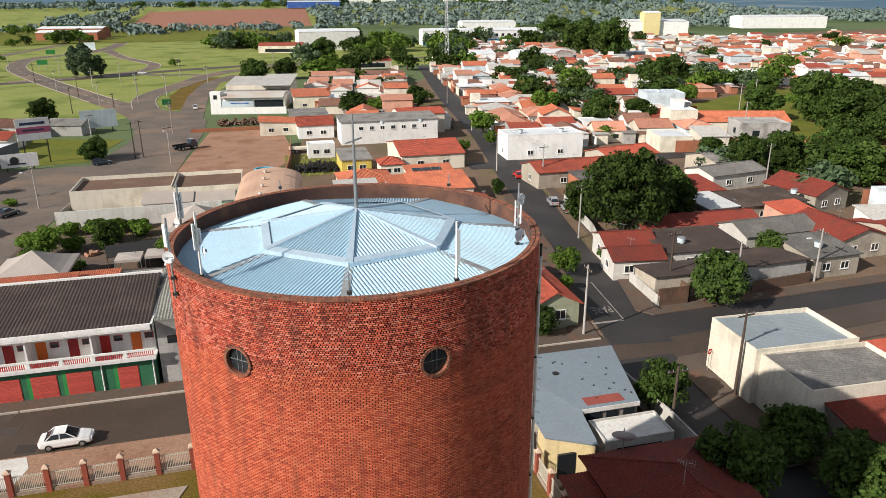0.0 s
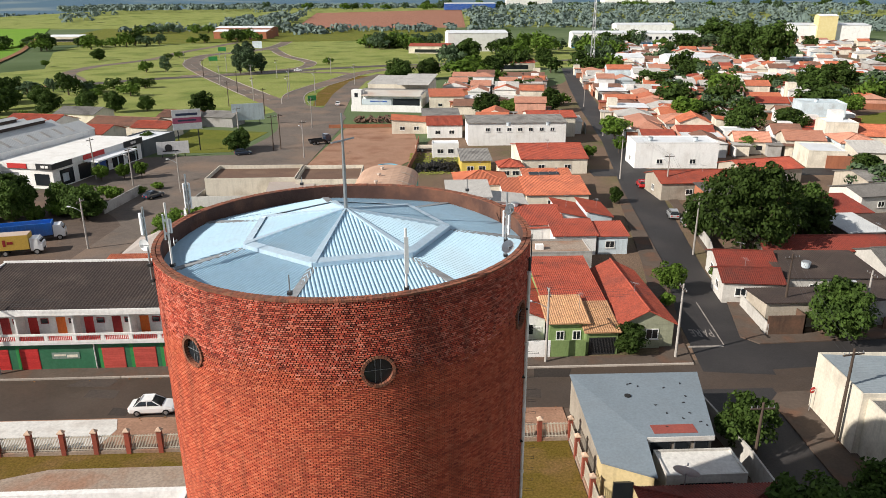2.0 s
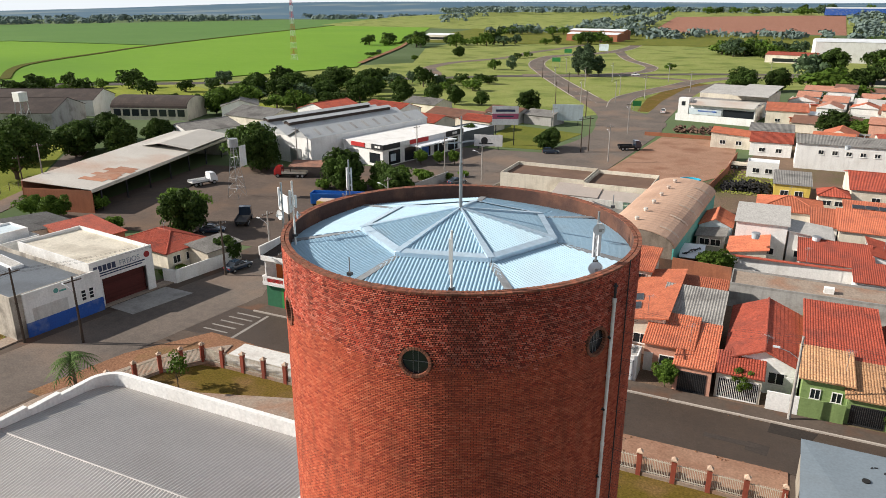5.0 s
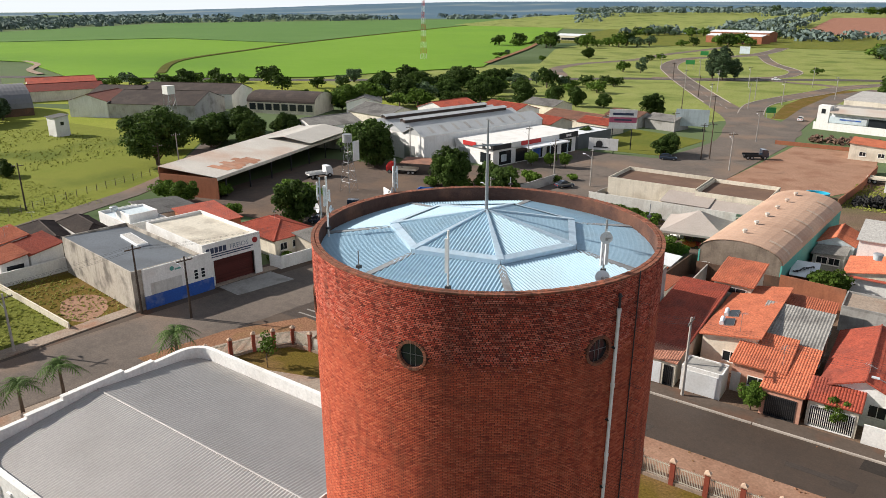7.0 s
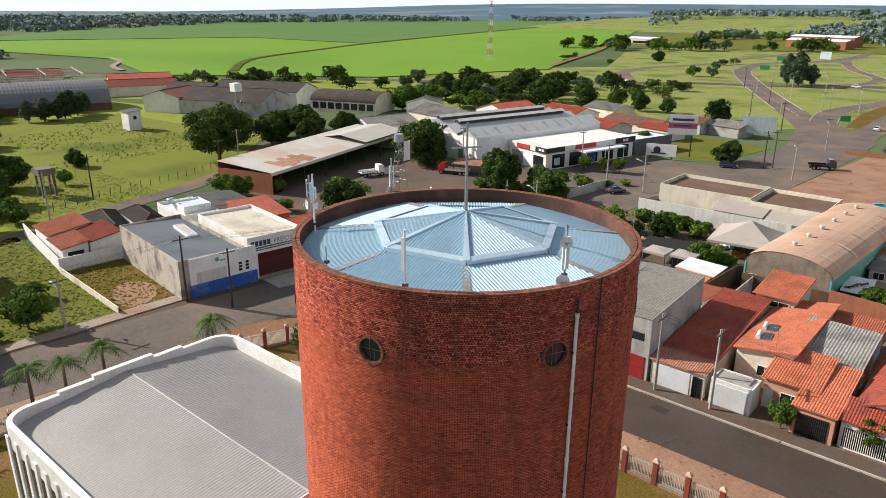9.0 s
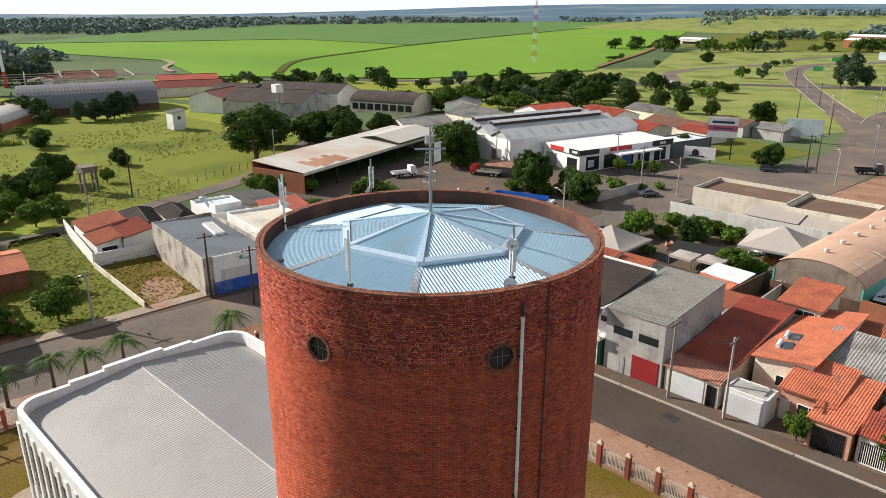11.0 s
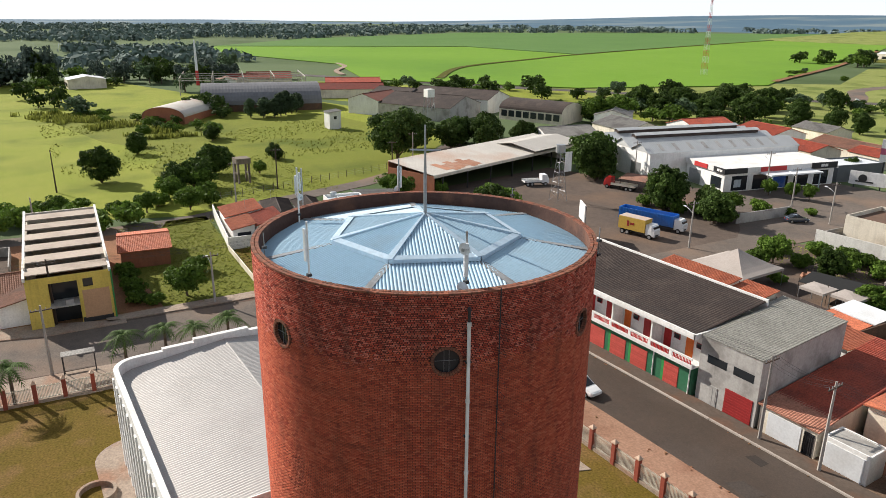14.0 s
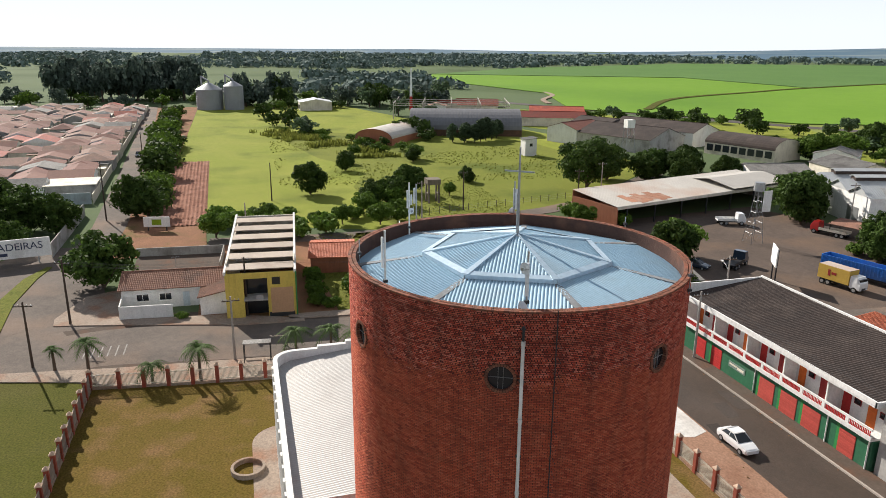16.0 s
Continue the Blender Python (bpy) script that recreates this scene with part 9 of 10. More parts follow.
for x, y, z in ((10, 70.5, 4.4), (17, 72, 4.2), (24, 71, 4.0), (31, 74, 4.0), (5, 75, 4.6), (21, 101, 4.2), (31, 112, 3.8), (36, 112, 3.8), (33, 131, 4.2), (19, 136, 4.4), (48, 83, 3.8), (50, 89, 3.9), (60, 94, 4.0), (72, 94, 4.0), (74, 88, 4.4), (84, 85, 4.4), (96, 106, 4.9), (62, 133, 4.6), (78, 143, 4.6), (-65, 75, 4.4), (-74, 5, 4.2), (-92, 47, 4.1), (-96, 53, 4.0), (26, 35, 4.9), (49, 34, 4.4), (60, 46, 4.4), (36, 157, 4.9), (46, 194, 6.2)):
    tv_antenna(x, y, z, rq.uniform(1.2, 2.2))
for x, y, z in ((22.5, 112, 3.9), (14.5, 105, 5.4), (56.5, 84, 3.3), (73.5, 77, 3.5), (60, 159, 5.7), (70, 158, 5.7), (124, 206, 7.5), (-88, 62, 4.85), (90, 102, 3.5), (30, 178, 6.2), (40, 178, 6.2)):
    roof_tank(x, y, z)

low_wall([(-8.6, 84), (-7.6, 100.5), (-6.4, 101)], 3.0, SOOT_WALL, "tall blackened brick yard wall")
low_wall([(-6.2, 98.6), (12, 98.4)], 2.8, SOOT_WALL, "blackened brick wall before the warehouse gable")
block("shed", -20.5, -13.6, 88.4, 93.6, 2.7, "sE", FIBRO_DARK, GREYWALL, "dark grey sheet shed in the yard", "shed", rise=0.3, level=1)
block("shed", -13.3, -9.2, 89.4, 94.4, 2.4, "sE", TILE_NEW, BRICKWALL, "small shed under orange tiles in the yard", "shed", rise=0.4, level=1)
block("shed", -13.6, -8.9, 94.8, 99.2, 2.6, "sE", WHITE_METAL, GREYWALL, "small shed under white sheets in the yard", "shed", rise=0.2, level=1)
net = thing("shade_net", pose(-19, 104.2, 0, 0, 0, 12), "black shade net on thin posts over the yard", "shade net")
part("net", Shape().slab([(-3.8, -2.6, 2.4), (3.8, -2.6, 2.4), (3.8, 2.6, 2.6), (-3.8, 2.6, 2.6)], 0.04), RUBBER, net)
for sx in (-3.7, 0, 3.7):
    for sy in (-2.5, 2.5):
        part("post", Shape().tube((sx, sy, -0.1), (sx, sy, 2.9), 0.04), WOOD, net)
for x, y, r, mt, lab in ((-11.4, 112.6, 0.9, ORANGE_PAINT, "crumpled orange tarpaulin heap in the yard"), (-10.4, 113.8, 0.7, RED_PAINT, "crumpled red tarpaulin heap in the yard"), (-12.3, 113.6, 0.6, YELLOW, "yellow plastic heap in the yard"), (-14.5, 115.7, 1.3, WHITE, "heap of white plastic sheeting in the yard"), (-31, 106, 0.9, GREYWALL, "heap of grey scrap in the yard"), (-26, 110, 0.8, RUST, "heap of rusty scrap in the yard")):
    s = Shape()
    for q in range(9):
        a = random.uniform(0, 6.28)
        d = random.uniform(0, r)
        s.box(-r * 0.4, r * 0.4, -r * 0.3, r * 0.3, -0.1, r * 0.45, pose(d * math.cos(a), d * math.sin(a), random.uniform(0, 0.3), random.uniform(-25, 25), random.uniform(-25, 25), random.uniform(0, 180)))
    ob = thing("tarpaulin_heap" if mt not in (GREYWALL, RUST) else "scrap_heap", pose(x, y, 0), lab, "heap")
    part("sheets", s, mt, ob)
PALE_PATCH = surf("pale_sheet_patch", (0.58, 0.44, 0.34), (0.50, 0.37, 0.28), 0.4, 0.7)
for yy in (-14, -7.5, -1.0, 5.5, 12):
    pm_ = pose(0.2, 116.5, 0, 0, 0, -4)
    arc = [(-5.5 * math.cos(math.pi * k / 14), 4.2 + 2.2 * math.sin(math.pi * k / 14)) for k in (9.2, 10, 11, 12, 12.8)]
    s = Shape()
    s.v = [tuple(pm_ @ Vector((q * 1.025, y2, z + 0.16))) for y2 in (yy - 0.35, yy + 0.35) for q, z in arc]
    s.f = [(k, k + 1, 6 + k, 5 + k) for k in range(4)]
    tagged(part("roof_patch", s, PALE_PATCH), "pale replacement sheet on the pink vault", "roof patch", "patches on the vault")
# carport by the depot, yard wall, substation
cp = thing("carport_roof", pose(-77.2, 129.5, 0, 0, 0, 20), "low brown sheet carport in the depot yard", "carport")
part("roof", Shape().slab([(-4.2, -2.4, 2.5), (4.2, -2.4, 2.5), (4.2, 2.4, 3.0), (-4.2, 2.4, 3.0)], 0.1), TILE_OLD, cp)
for sx in (-3.8, 3.8):
    for sy in (-2.1, 2.1):
        part("post", Shape().box(sx - 0.07, sx + 0.07, sy - 0.07, sy + 0.07, -0.2, 2.7), WOOD, cp)
low_wall([(-49.5, 125.1), (-47.9, 138.8)], 1.9, GREYWALL, "grey sheet yard fence by the forecourt")
ss = thing("substation", pose(-322, 118, 0, 0, 0, -16), "pale steel gantries of an electrical substation", "substation")
for i in range(5):
    for j in range(4):
        x, y = -20 + 13 * j, -28 + 14 * i
        part("post", Shape().tube((x, y, -0.2), (x, y, 8.0), 0.22, 0.16, 6), POLE, ss)
        if j < 3:
            part("beam", Shape().box(x, x + 13, y - 0.15, y + 0.15, 7.4, 7.8), POLE, ss)
        if i < 4:
            part("beam", Shape().box(x - 0.15, x + 0.15, y, y + 14, 6.4, 6.7), POLE, ss)
block("transformer_house", -352, -342, 112, 122, 3.4, "gx", TILE_OLD, WHITE, "small white house by the substation", rise=1.2, rot=-16, level=0)
for x, y, w, d in ((-366, 132, 26, 9), (-352, 142, 22, 9), (-372, 148, 24, 9)):
    block("house", x - w / 2, x + w / 2, y - d / 2, y + d / 2, 3.0, "gx", TILE_DIMMED, OFFWHITE, "long low house under dark red tiles", rise=1.4, rot=70, level=0)


# ---- trees and bushes ----
BIG = [
    ('round', 32.8, 38.1, 3.7), ('round', 40.4, 41.3, 2.9), ('round', 33.9, 50.8, 3), ('big', 54, 95.9, 8.3),
    ('round', 66.3, 102.5, 4.3), ('round', 52, 107.3, 4), ('round', 53.3, 70.3, 4), ('round', 69.7, 81.6, 2.4),
    ('fresh', 38.8, 83.9, 2), ('fresh', 37, 79.3, 1.1), ('fresh', 46.9, 88.2, 1.1),
    ('fresh', 60.3, 189.5, 3.9), ('fresh', 57.1, 173, 2), ('fresh', 48.1, 166.7, 1.8), ('round', 43.6, 127.2, 1.6),
    ('round', 96.9, 192.6, 5.6), ('round', 110, 193.1, 5.1), ('fresh', 88.3, 171.5, 2.7), ('round', 98.1, 138.4, 4.3),
    ('round', 99.6, 128.5, 4.3), ('round', 106.7, 125, 4), ('round', 124.3, 131.2, 4.1), ('round', 181, 229.7, 5.4),
    ('round', 173.4, 186.1, 8.7), ('round', 200.7, 234.1, 4.3), ('round', 174, 280, 7.3), ('fresh', 149.3, 229.5, 4.5),
    ('round', 159.6, 273.6, 7.1), ('round', 30.6, 236.9, 4.9), ('fresh', 37.8, 231.1, 4), ('round', 52.7, 242.4, 4.6),
    ('round', 82.6, 425.4, 6), ('round', 36.8, 408.2, 8.7), ('round', -0, 341.9, 6.4), ('round', 14.1, 349.9, 6.6),
    ('round', 44.8, 362.5, 6.1), ('round', -63.5, 241.5, 4.3),
    ('round', -38, 179.2, 3.4), ('fresh', 88.8, 214.5, 4.6), ('round', 202.5, 433.1, 14), ('round', 208, 405.4, 13.5),
    ('round', 240.7, 569.7, 14), ('round', -94, 130.4, 6), ('round', -65.2, 123.9, 4.9), ('round2', -54.4, 124.6, 3.2),
    ('round', -71.5, 85.7, 4.5), ('round2', -145, 111.7, 6), ('round', -145.3, 124.8, 4.6), ('round', -132.2, 127.1, 4.5),
    ('round', -139.3, 144.6, 3.1), ('fresh', -156.4, 193, 5.4), ('round', -153.9, 222.6, 6.3), ('round', -147.1, 240.5, 4.9),
    ('round', -136.5, 259.6, 4.6), ('round', -95.7, 250.5, 4.3), ('round', -118.4, 252.4, 4), ('round', -56, 77.9, 2.1),
    ('round', -182.2, 237.7, 4.6), ('fresh', 21.1, 73.5, 1.5), ('round', 28.9, 67.9, 1.9), ('fresh', 8.6, 69.8, 1.2),
    ('fresh', 9.9, 101.3, 2.6), ('big', -132.6, 99.7, 7.7), ('round', -151.8, 72.9, 1.9), ('round2', -51.4, 121.7, 3.8),
    ('round', -141.3, 121.7, 4.9), ('round', -137.3, 131.2, 5.4), ('fresh', -96.3, 81, 2.9), ('fresh', -65.1, 30.5, 3.2),
    ('fresh', -13.7, 104.6, 2.5), ('fresh', 8.3, 67.6, 1.3), ('fresh', 15.2, 68.6, 1.5), ('round', -38.1, 183.2, 3.1),
    ('round', -133.8, 141.7, 4.5), ('round', -143.4, 30.6, 4.6), ('round', -186.4, 45.6, 2.7), ('fresh', -126.1, 46.4, 3.6),
    ('fresh', -120.2, 39.9, 3), ('round', -186, 66.2, 2.9), ('fresh', -32.6, 111.3, 2.9), ('fresh', -109.6, 41.6, 2.6),
    ('fresh', -111.7, 34.1, 2.6), ('round', -81.2, -6.5, 5.0), ('round', -128, -7.5, 5.2), ('round', -117.1, -26.7, 4.7),
    ('round', -116.8, -20.3, 5), ('round', -104.7, -25.4, 3.9), ('fresh', -74.2, 88.6, 4.2), ('round', -146.5, 128.5, 4.8),
    ('round', -152.1, 141.3, 4.7), ('round', -89.3, 127.9, 5.4), ('fresh', -103.2, 81.2, 2.6), ('round', -148.7, 73, 1.8),
    ('fresh', -106.4, 9.3, 3), ('fresh', -114.8, 18.9, 2.8), 
    ('round', -170, 229, 6), ('round2', -166, 247, 6.4), ('round', -141, 232, 5.4), ('round', -175, 298, 4.6), ('round2', -148, 277, 6.2), ('round', -129, 268, 4.6), ('round', -107, 255, 4.2), ('round2', -86, 253, 3.4), ('round', -176, 252, 6), ('round2', -160, 267, 7), ('round', -136, 248, 6), ('round', -154, 289, 4.4),
    ('round', -194, 480, 4.6), ('fresh', -206, 434, 2.6), ('round2', -98, 137, 5.4), ('round', -161, 194, 5), ('fresh', -156, 203, 6), ('fresh', -60, 150, 1.8), ('fresh', -56, 152, 1.7), ('fresh', -52.7, 153, 1.8), ('round2', -62, 185, 2.6),
    ('round2', -58, 127.5, 3.0), ('fresh', -55.6, 131, 2.6), ('round', -127, 43, 3.4), ('round2', -128, 48, 4.2), ('round', -139.8, 54.4, 4.6), ('fresh', -202, 50, 2.6), ('round', -174.6, 43.4, 3.0), ('fresh', -191, 68, 3.2), ('fresh', -134, 63.4, 1.8),
    ('big', 61.5, 108, 5.5), ('round', 164, 183, 8.5), ('round2', 154, 163, 7.5), ('round', 161, 158, 7.5), ('round2', 155, 147, 7), ('round', 172, 172, 8), ('round', 150, 190, 6), ('round2', 180, 186, 8),
    ('round', 104, 134, 4.6), ('round2', 111, 132, 4.8), ('round', 117, 135, 4.4), ('round', 116, 114, 5.6), ('round2', 122, 121, 5), ('round', 128, 136, 5.2), ('round', 136, 140, 5), ('round', 126, 112, 5),
    ('round', -125, -33, 6), ('round2', -111, -35, 6), ('round', -120, -27, 5.4),
    ('round', -63.5, 121.5, 4.2), ('round', 72, 112, 4), ('round2', -24, 112, 2.4),
    ('tall', -83, 383, 4.2), ('tall', -77, 380, 4.6), ('tall', -80, 390, 4.6), ('tall', -73, 388, 3.4), ('round', 41.5, 35.5, 3.2),
]
for k, x, y, s in BIG:
    lab = {"big": "huge spreading dark green tree over the roofs", "round": "broad dark green tree with a dense crown", "round2": "spreading dark green tree with a rounded crown", "fresh": "small bright green street tree", "tall": "tall feathery dark pine"}[k]
    tree(k, x, y, s, lab, sz=1.0 if s > 2.4 else 1.2)
tree('sapling', -35.6, 46.8, 1.5, 'thin airy sapling on the dry lawn')
for x, y, s in ((-227, 91, 3.2), (-225, 95, 3.6), (-224, 99, 3.4), (-226, 102, 3.8), (-229, 105, 4.0), (-231, 108, 3.6), (-234, 111, 3.4), (-229, 97, 3.4)):
    tree('tall', x, y, s * 0.8, 'tall feathery dark pine before the barn', sz=0.8)
for x, y, s in ((-31.5, 121, 1.8), (-28, 121.5, 1.6), (-25, 121, 2.0), (-21.5, 121.6, 1.6), (-52, 136, 1.8), (-48, 138.5, 1.4), (-46, 143, 1.3), (-55, 139, 1.6), (-69.5, 83, 1.4), (-74, 34, 2.0), (-65, 6.0, 0.9), (-97, 90, 2.2), (-84, 82, 2.0), (-87, 45.6, 1.3), (-60.2, 69.6, 0.9), (-59.4, 72, 0.8), (-104, 24, 3.2), (-110, 20, 3.0), (-112, 14, 3.2), (-116, 10, 3.4), (-106, 30, 3.0), (15, 121, 2.0), (-7, 122, 1.4), (8.8, 95.5, 1.2), (-33, 108, 2.2), (-29, 113, 1.8), (-24, 116, 2.0), (-20, 118, 1.8), (-17, 110, 1.4), (-27, 104, 1.3), (-13.6, 105.7, 2.2), (-11.5, 107.5, 1.7), (-27.8, 123, 1.9), (-31.3, 122.4, 1.6), (-24, 122.6, 1.5), (-20.5, 122.6, 1.3), (-36, 116, 2.0), (3, 94, 1.5), (-60, 121.5, 2.2), (-57, 124.5, 2.2), (-50.8, 124.4, 1.9), (-68, 121, 1.9), (-118, 43.5, 2.4), (-123, 42, 2.2), (-116, 37, 2.2), (-128, 42, 2.0), (-112, 46, 2.4), (-121, 47.5, 2.6), (-118, 20, 2.4), (-121.5, 17, 2.0), (-122, 24, 1.8), (-114, 29, 2.0), (-66, 24.2, 1.6), (-69, 24.6, 1.7), (-72, 24.4, 1.5), (-64.4, 26.2, 1.3), (-75, 24.8, 1.6), (-78, 24.6, 1.5)):
    tree("bush", x, y, s, "low bright green shrub", "shrub")
rt = random.Random(5)
def scatter(n, x0, x1, y0, y1, s0, s1, kinds, label, keep=None, sz=1.0):
    k = 0
    while k < n:
        x, y = rt.uniform(x0, x1), rt.uniform(y0, y1)
        if keep and not keep(x, y):
            continue
        far_tree(rt.choice(kinds), x, y, rt.uniform(s0, s1), sz)
        k += 1


L3 = ("low1", "low2", "low3", "low1", "low3")
scatter(46, 110, 520, 140, 560, 3.5, 7.5, L3, "town tree with a dark green crown")
scatter(16, 140, 215, 225, 300, 5, 8, L3, "park tree with a dark green crown")
scatter(5, 150, 222, 196, 262, 4, 6, ("low1", "low2", "low3"), "garden tree on the open green")
scatter(14, 95, 130, 95, 135, 3.5, 5.5, ("low1", "low2"), "dark garden tree between the houses")
scatter(26, 92, 180, 215, 430, 4, 8, L3, "row of dark green town trees", keep=lambda x, y: abs(x - 92 - (y - 215) * 0.35) < 16)
scatter(9, 24, 62, 250, 330, 3, 5.5, L3, "garden tree with a dark green crown")
scatter(10, 20, 110, 355, 400, 6, 10, L3, "roadside tree with a dark green crown", keep=lambda x, y: y > 352 or x > 20)
scatter(40, 60, 260, 470, 620, 6, 11, L3, "dark green tree beyond the highway")
scatter(50, -300, -95, 160, 330, 2.5, 6, L3, "tree of the green belt", keep=lambda x, y: abs(y - (300 + 0.62 * (x + 130))) < 26 and y < 330)
scatter(22, -200, -80, 195, 260, 2.5, 6, L3, "tree between the low houses", keep=lambda x, y: abs(y - (252 + 0.6 * (x + 110))) < 24)
scatter(9, -330, -230, 20, 110, 3, 6, ("low1", "low2"), "tree by the barns", keep=lambda x, y: abs(y - (100 + (x + 250) * 0.55)) > 18)
scatter(26, -272, -205, 26, 68, 1.4, 2.6, ("low3", "low3", "low1"), "scrub bush in the pasture", keep=lambda x, y: 4 < y - 46 - 0.42 * (x + 228) < 16)
scatter(46, -330, -125, -21, -4, 3.4, 5.4, ("low1", "low1", "low3"), "tree of the dark row along the estate street", keep=lambda x, y: abs(y + 9.0 + (abs(x) - 199) * 0.055) < 1.8)
scatter(9, -380, -150, -110, -36, 1.8, 3, ("low1",), "small dark tree in the estate")
scatter(34, -470, -440, -100, -14, 7, 10, ("gum",), "tall dark eucalyptus by the silos", sz=1.7)
scatter(40, -470, -400, -230, 60, 3.5, 6.5, ("gum", "low1", "low3", "gum"), "tree beyond the estate")
scatter(14, -420, -392, 8, 48, 6, 9, ("gum", "gum", "low1"), "tall tree by the silos", sz=1.3)
scatter(12, -384, -374, 30, 70, 2.6, 4.4, ("low2", "low1", "low3"), "dark tree before the pale house")
scatter(22, -410, -365, 62, 128, 5, 8, ("gum", "low2", "low1"), "tall dark tree by the substation", sz=1.2)
scatter(44, -330, -120, 560, 980, 5, 9, L3, "tree among the far meadows", keep=lambda x, y: abs(y - 660 - 0.7 * (x + 200)) < 40 or abs(y - 880) < 30)
scatter(26, -28, 24, 556, 600, 6, 9, L3, "clump of trees beyond the highway")
scatter(60, -330, 900, 1335, 1500, 7, 12, L3, "tree on the far slope")
scatter(6, -190, -40, 380, 520, 3, 5, L3, "lone tree on the green verge")
for i in range(34):
    q = rt.random()
    far_tree(rt.choice(L3), -236 - 168 * q + rt.uniform(-5, 3), 415 + 430 * q + rt.uniform(-4, 4), rt.uniform(1.4, 3.4), 0.8)
for kind, rows_ in FAR_LEAVES.items():
    shp = Shape()
    shp.v = np.concatenate(rows_).tolist()
    shp.f = [(4 * i, 4 * i + 1, 4 * i + 2, 4 * i + 3) for i in range(len(shp.v) // 4)]
    tagged(part("far_trees", shp, FAR_KINDS[kind][2]), "crowns of the far trees of town and fields", "trees", kind="stuff")
tagged(part("far_trunks", FAR_WOOD, BARK), "trunks of the far trees", "trees", kind="stuff")
woods, wr = Shape(), np.random.default_rng(21)


def clump(x, y, r, h, z, n=26):
    """A far crown of large ragged leaf patches."""
    d = wr.normal(size=(n, 3))
    d /= np.linalg.norm(d, axis=1)[:, None]
    d[:, 2] = np.abs(d[:, 2])
    p = np.array((x, y, z + h * 0.42)) + d * np.array((r, r, h * 0.55)) * wr.uniform(0.6, 1.05, (n, 1)) - np.array((0, 0, h * 0.2)) * (d[:, 2:] < 0.3)
    t = np.cross(d + wr.normal(size=(n, 3)) * 0.5, wr.normal(size=(n, 3)))
    t /= np.linalg.norm(t, axis=1)[:, None]
    b = np.cross(d, t)
    s = r * wr.uniform(0.18, 0.38, (n, 1))
    k = len(woods.v)
    woods.v.extend(np.stack([p - t * s - b * s * 0.5, p + t * s * 0.4 - b * s * 0.7, p + t * s + b * s * 0.5, p - t * s * 0.3 + b * s * 0.7], 1).reshape(-1, 3).tolist())
    woods.f.extend((k + 4 * q, k + 4 * q + 1, k + 4 * q + 2, k + 4 * q + 3) for q in range(n))


for i in range(13000):
    a = wr.uniform(radians(20), radians(230))
    d = 480 + 1390 * wr.uniform() ** 1.1
    x, y = d * math.cos(a), d * math.sin(a)
    f = noise.noise((x / 260, y / 260, 1.7)) + 0.35 * noise.noise((x / 70, y / 70, 4.1))
    cane = in_ring(x, y, FIELD_RING) or (-520 < x < -150 and 100 < y < 900)
    if cane or (-165 < x < 95 and 940 < y < 1335) or (40 < x < 700 and 540 < y < 920 and d < 790) or (540 < x < 690 and 690 < y < 800) or (180 < x < 460 and 560 < y < 760) or (d < 720 and 15 < math.degrees(a) < 75) or (-430 < x < 160 and 380 < y < 700):
        continue
    west = x < -380 and y < 260 + 0.25 * (-x)
    if f > -0.02 or (y > 985 and x > 95) or ((d > 1300 and f > -0.25) or (west and f > -0.1)):
        clump(x, y, wr.uniform(4, 7.5) * (1 + d / 2600), wr.uniform(4.5, 9) * (1 + d / 5000), land_height(x, y))
# leaf colour is paled and blued to carry the distance haze
tagged(part("far_woods", woods, surf("hazy_far_woodland", (0.125, 0.172, 0.152), (0.150, 0.195, 0.168), 0.03, 0.95, vary=0, stain=(0.088, 0.125, 0.115), sscale=0.05)), "distant woods and hedgerows across the plain", "woods", kind="stuff")
for x, y, h, s in ((-44.6, 9.4, 3.6, 2.2), (-50.6, -3.0, 3.0, 2.0), (-45.2, 4.4, 2.2, 1.8), (-52.0, -6.8, 2.2, 1.3), (-47.6, 20.0, 3.2, 2.4), (-46.8, 24.0, 3.4, 2.3), (-45.6, 30.5, 3.6, 2.3), (-42.6, 41.0, 3.8, 2.4), (-46.4, 27.0, 3.0, 2.2)):
    palm(x, y, h * 1.16, s * 1.12, "small feathery palm beside the fence")
weeds, scrub = Shape(), Shape()
for i in range(17000):
    q = wr.uniform(0, 1.9)
    x, y = (wr.uniform(-104, -62), wr.uniform(27, 48)) if q < 0.45 else (wr.uniform(-150, -112), wr.uniform(42, 74)) if q < 0.8 else (wr.uniform(5, 18), wr.uniform(152, 175)) if q < 1 else (wr.uniform(-262, -150), wr.uniform(24, 112)) if q < 1.6 else (wr.uniform(-104, -82), wr.uniform(27, 41)) if q < 1.75 else (wr.uniform(-36, 6), wr.uniform(112, 124))
    s, a = wr.uniform(0.05, 0.17), wr.uniform(0, 6.28)
    z = wr.uniform(0.08, 0.24)
    if 1 < q < 1.6:
        if noise.noise((x / 18, y / 18, 3.3)) < 0.05:
            continue
        s, z = s * 1.7, z * 2.0
    elif q > 1.6:
        s, z = s * 0.6, z * 0.6
    (scrub if 1 < q < 1.6 else weeds).add([(x - s * math.cos(a), y - s * math.sin(a), 0), (x + s * math.cos(a), y + s * math.sin(a), 0), (x + s * math.cos(a) * 0.6, y + s * 0.6 * math.sin(a) + 0.2, z), (x - s * 0.7 * math.cos(a) + 0.2, y - s * 0.7 * math.sin(a), z * 0.8)], [(0, 1, 2, 3)])
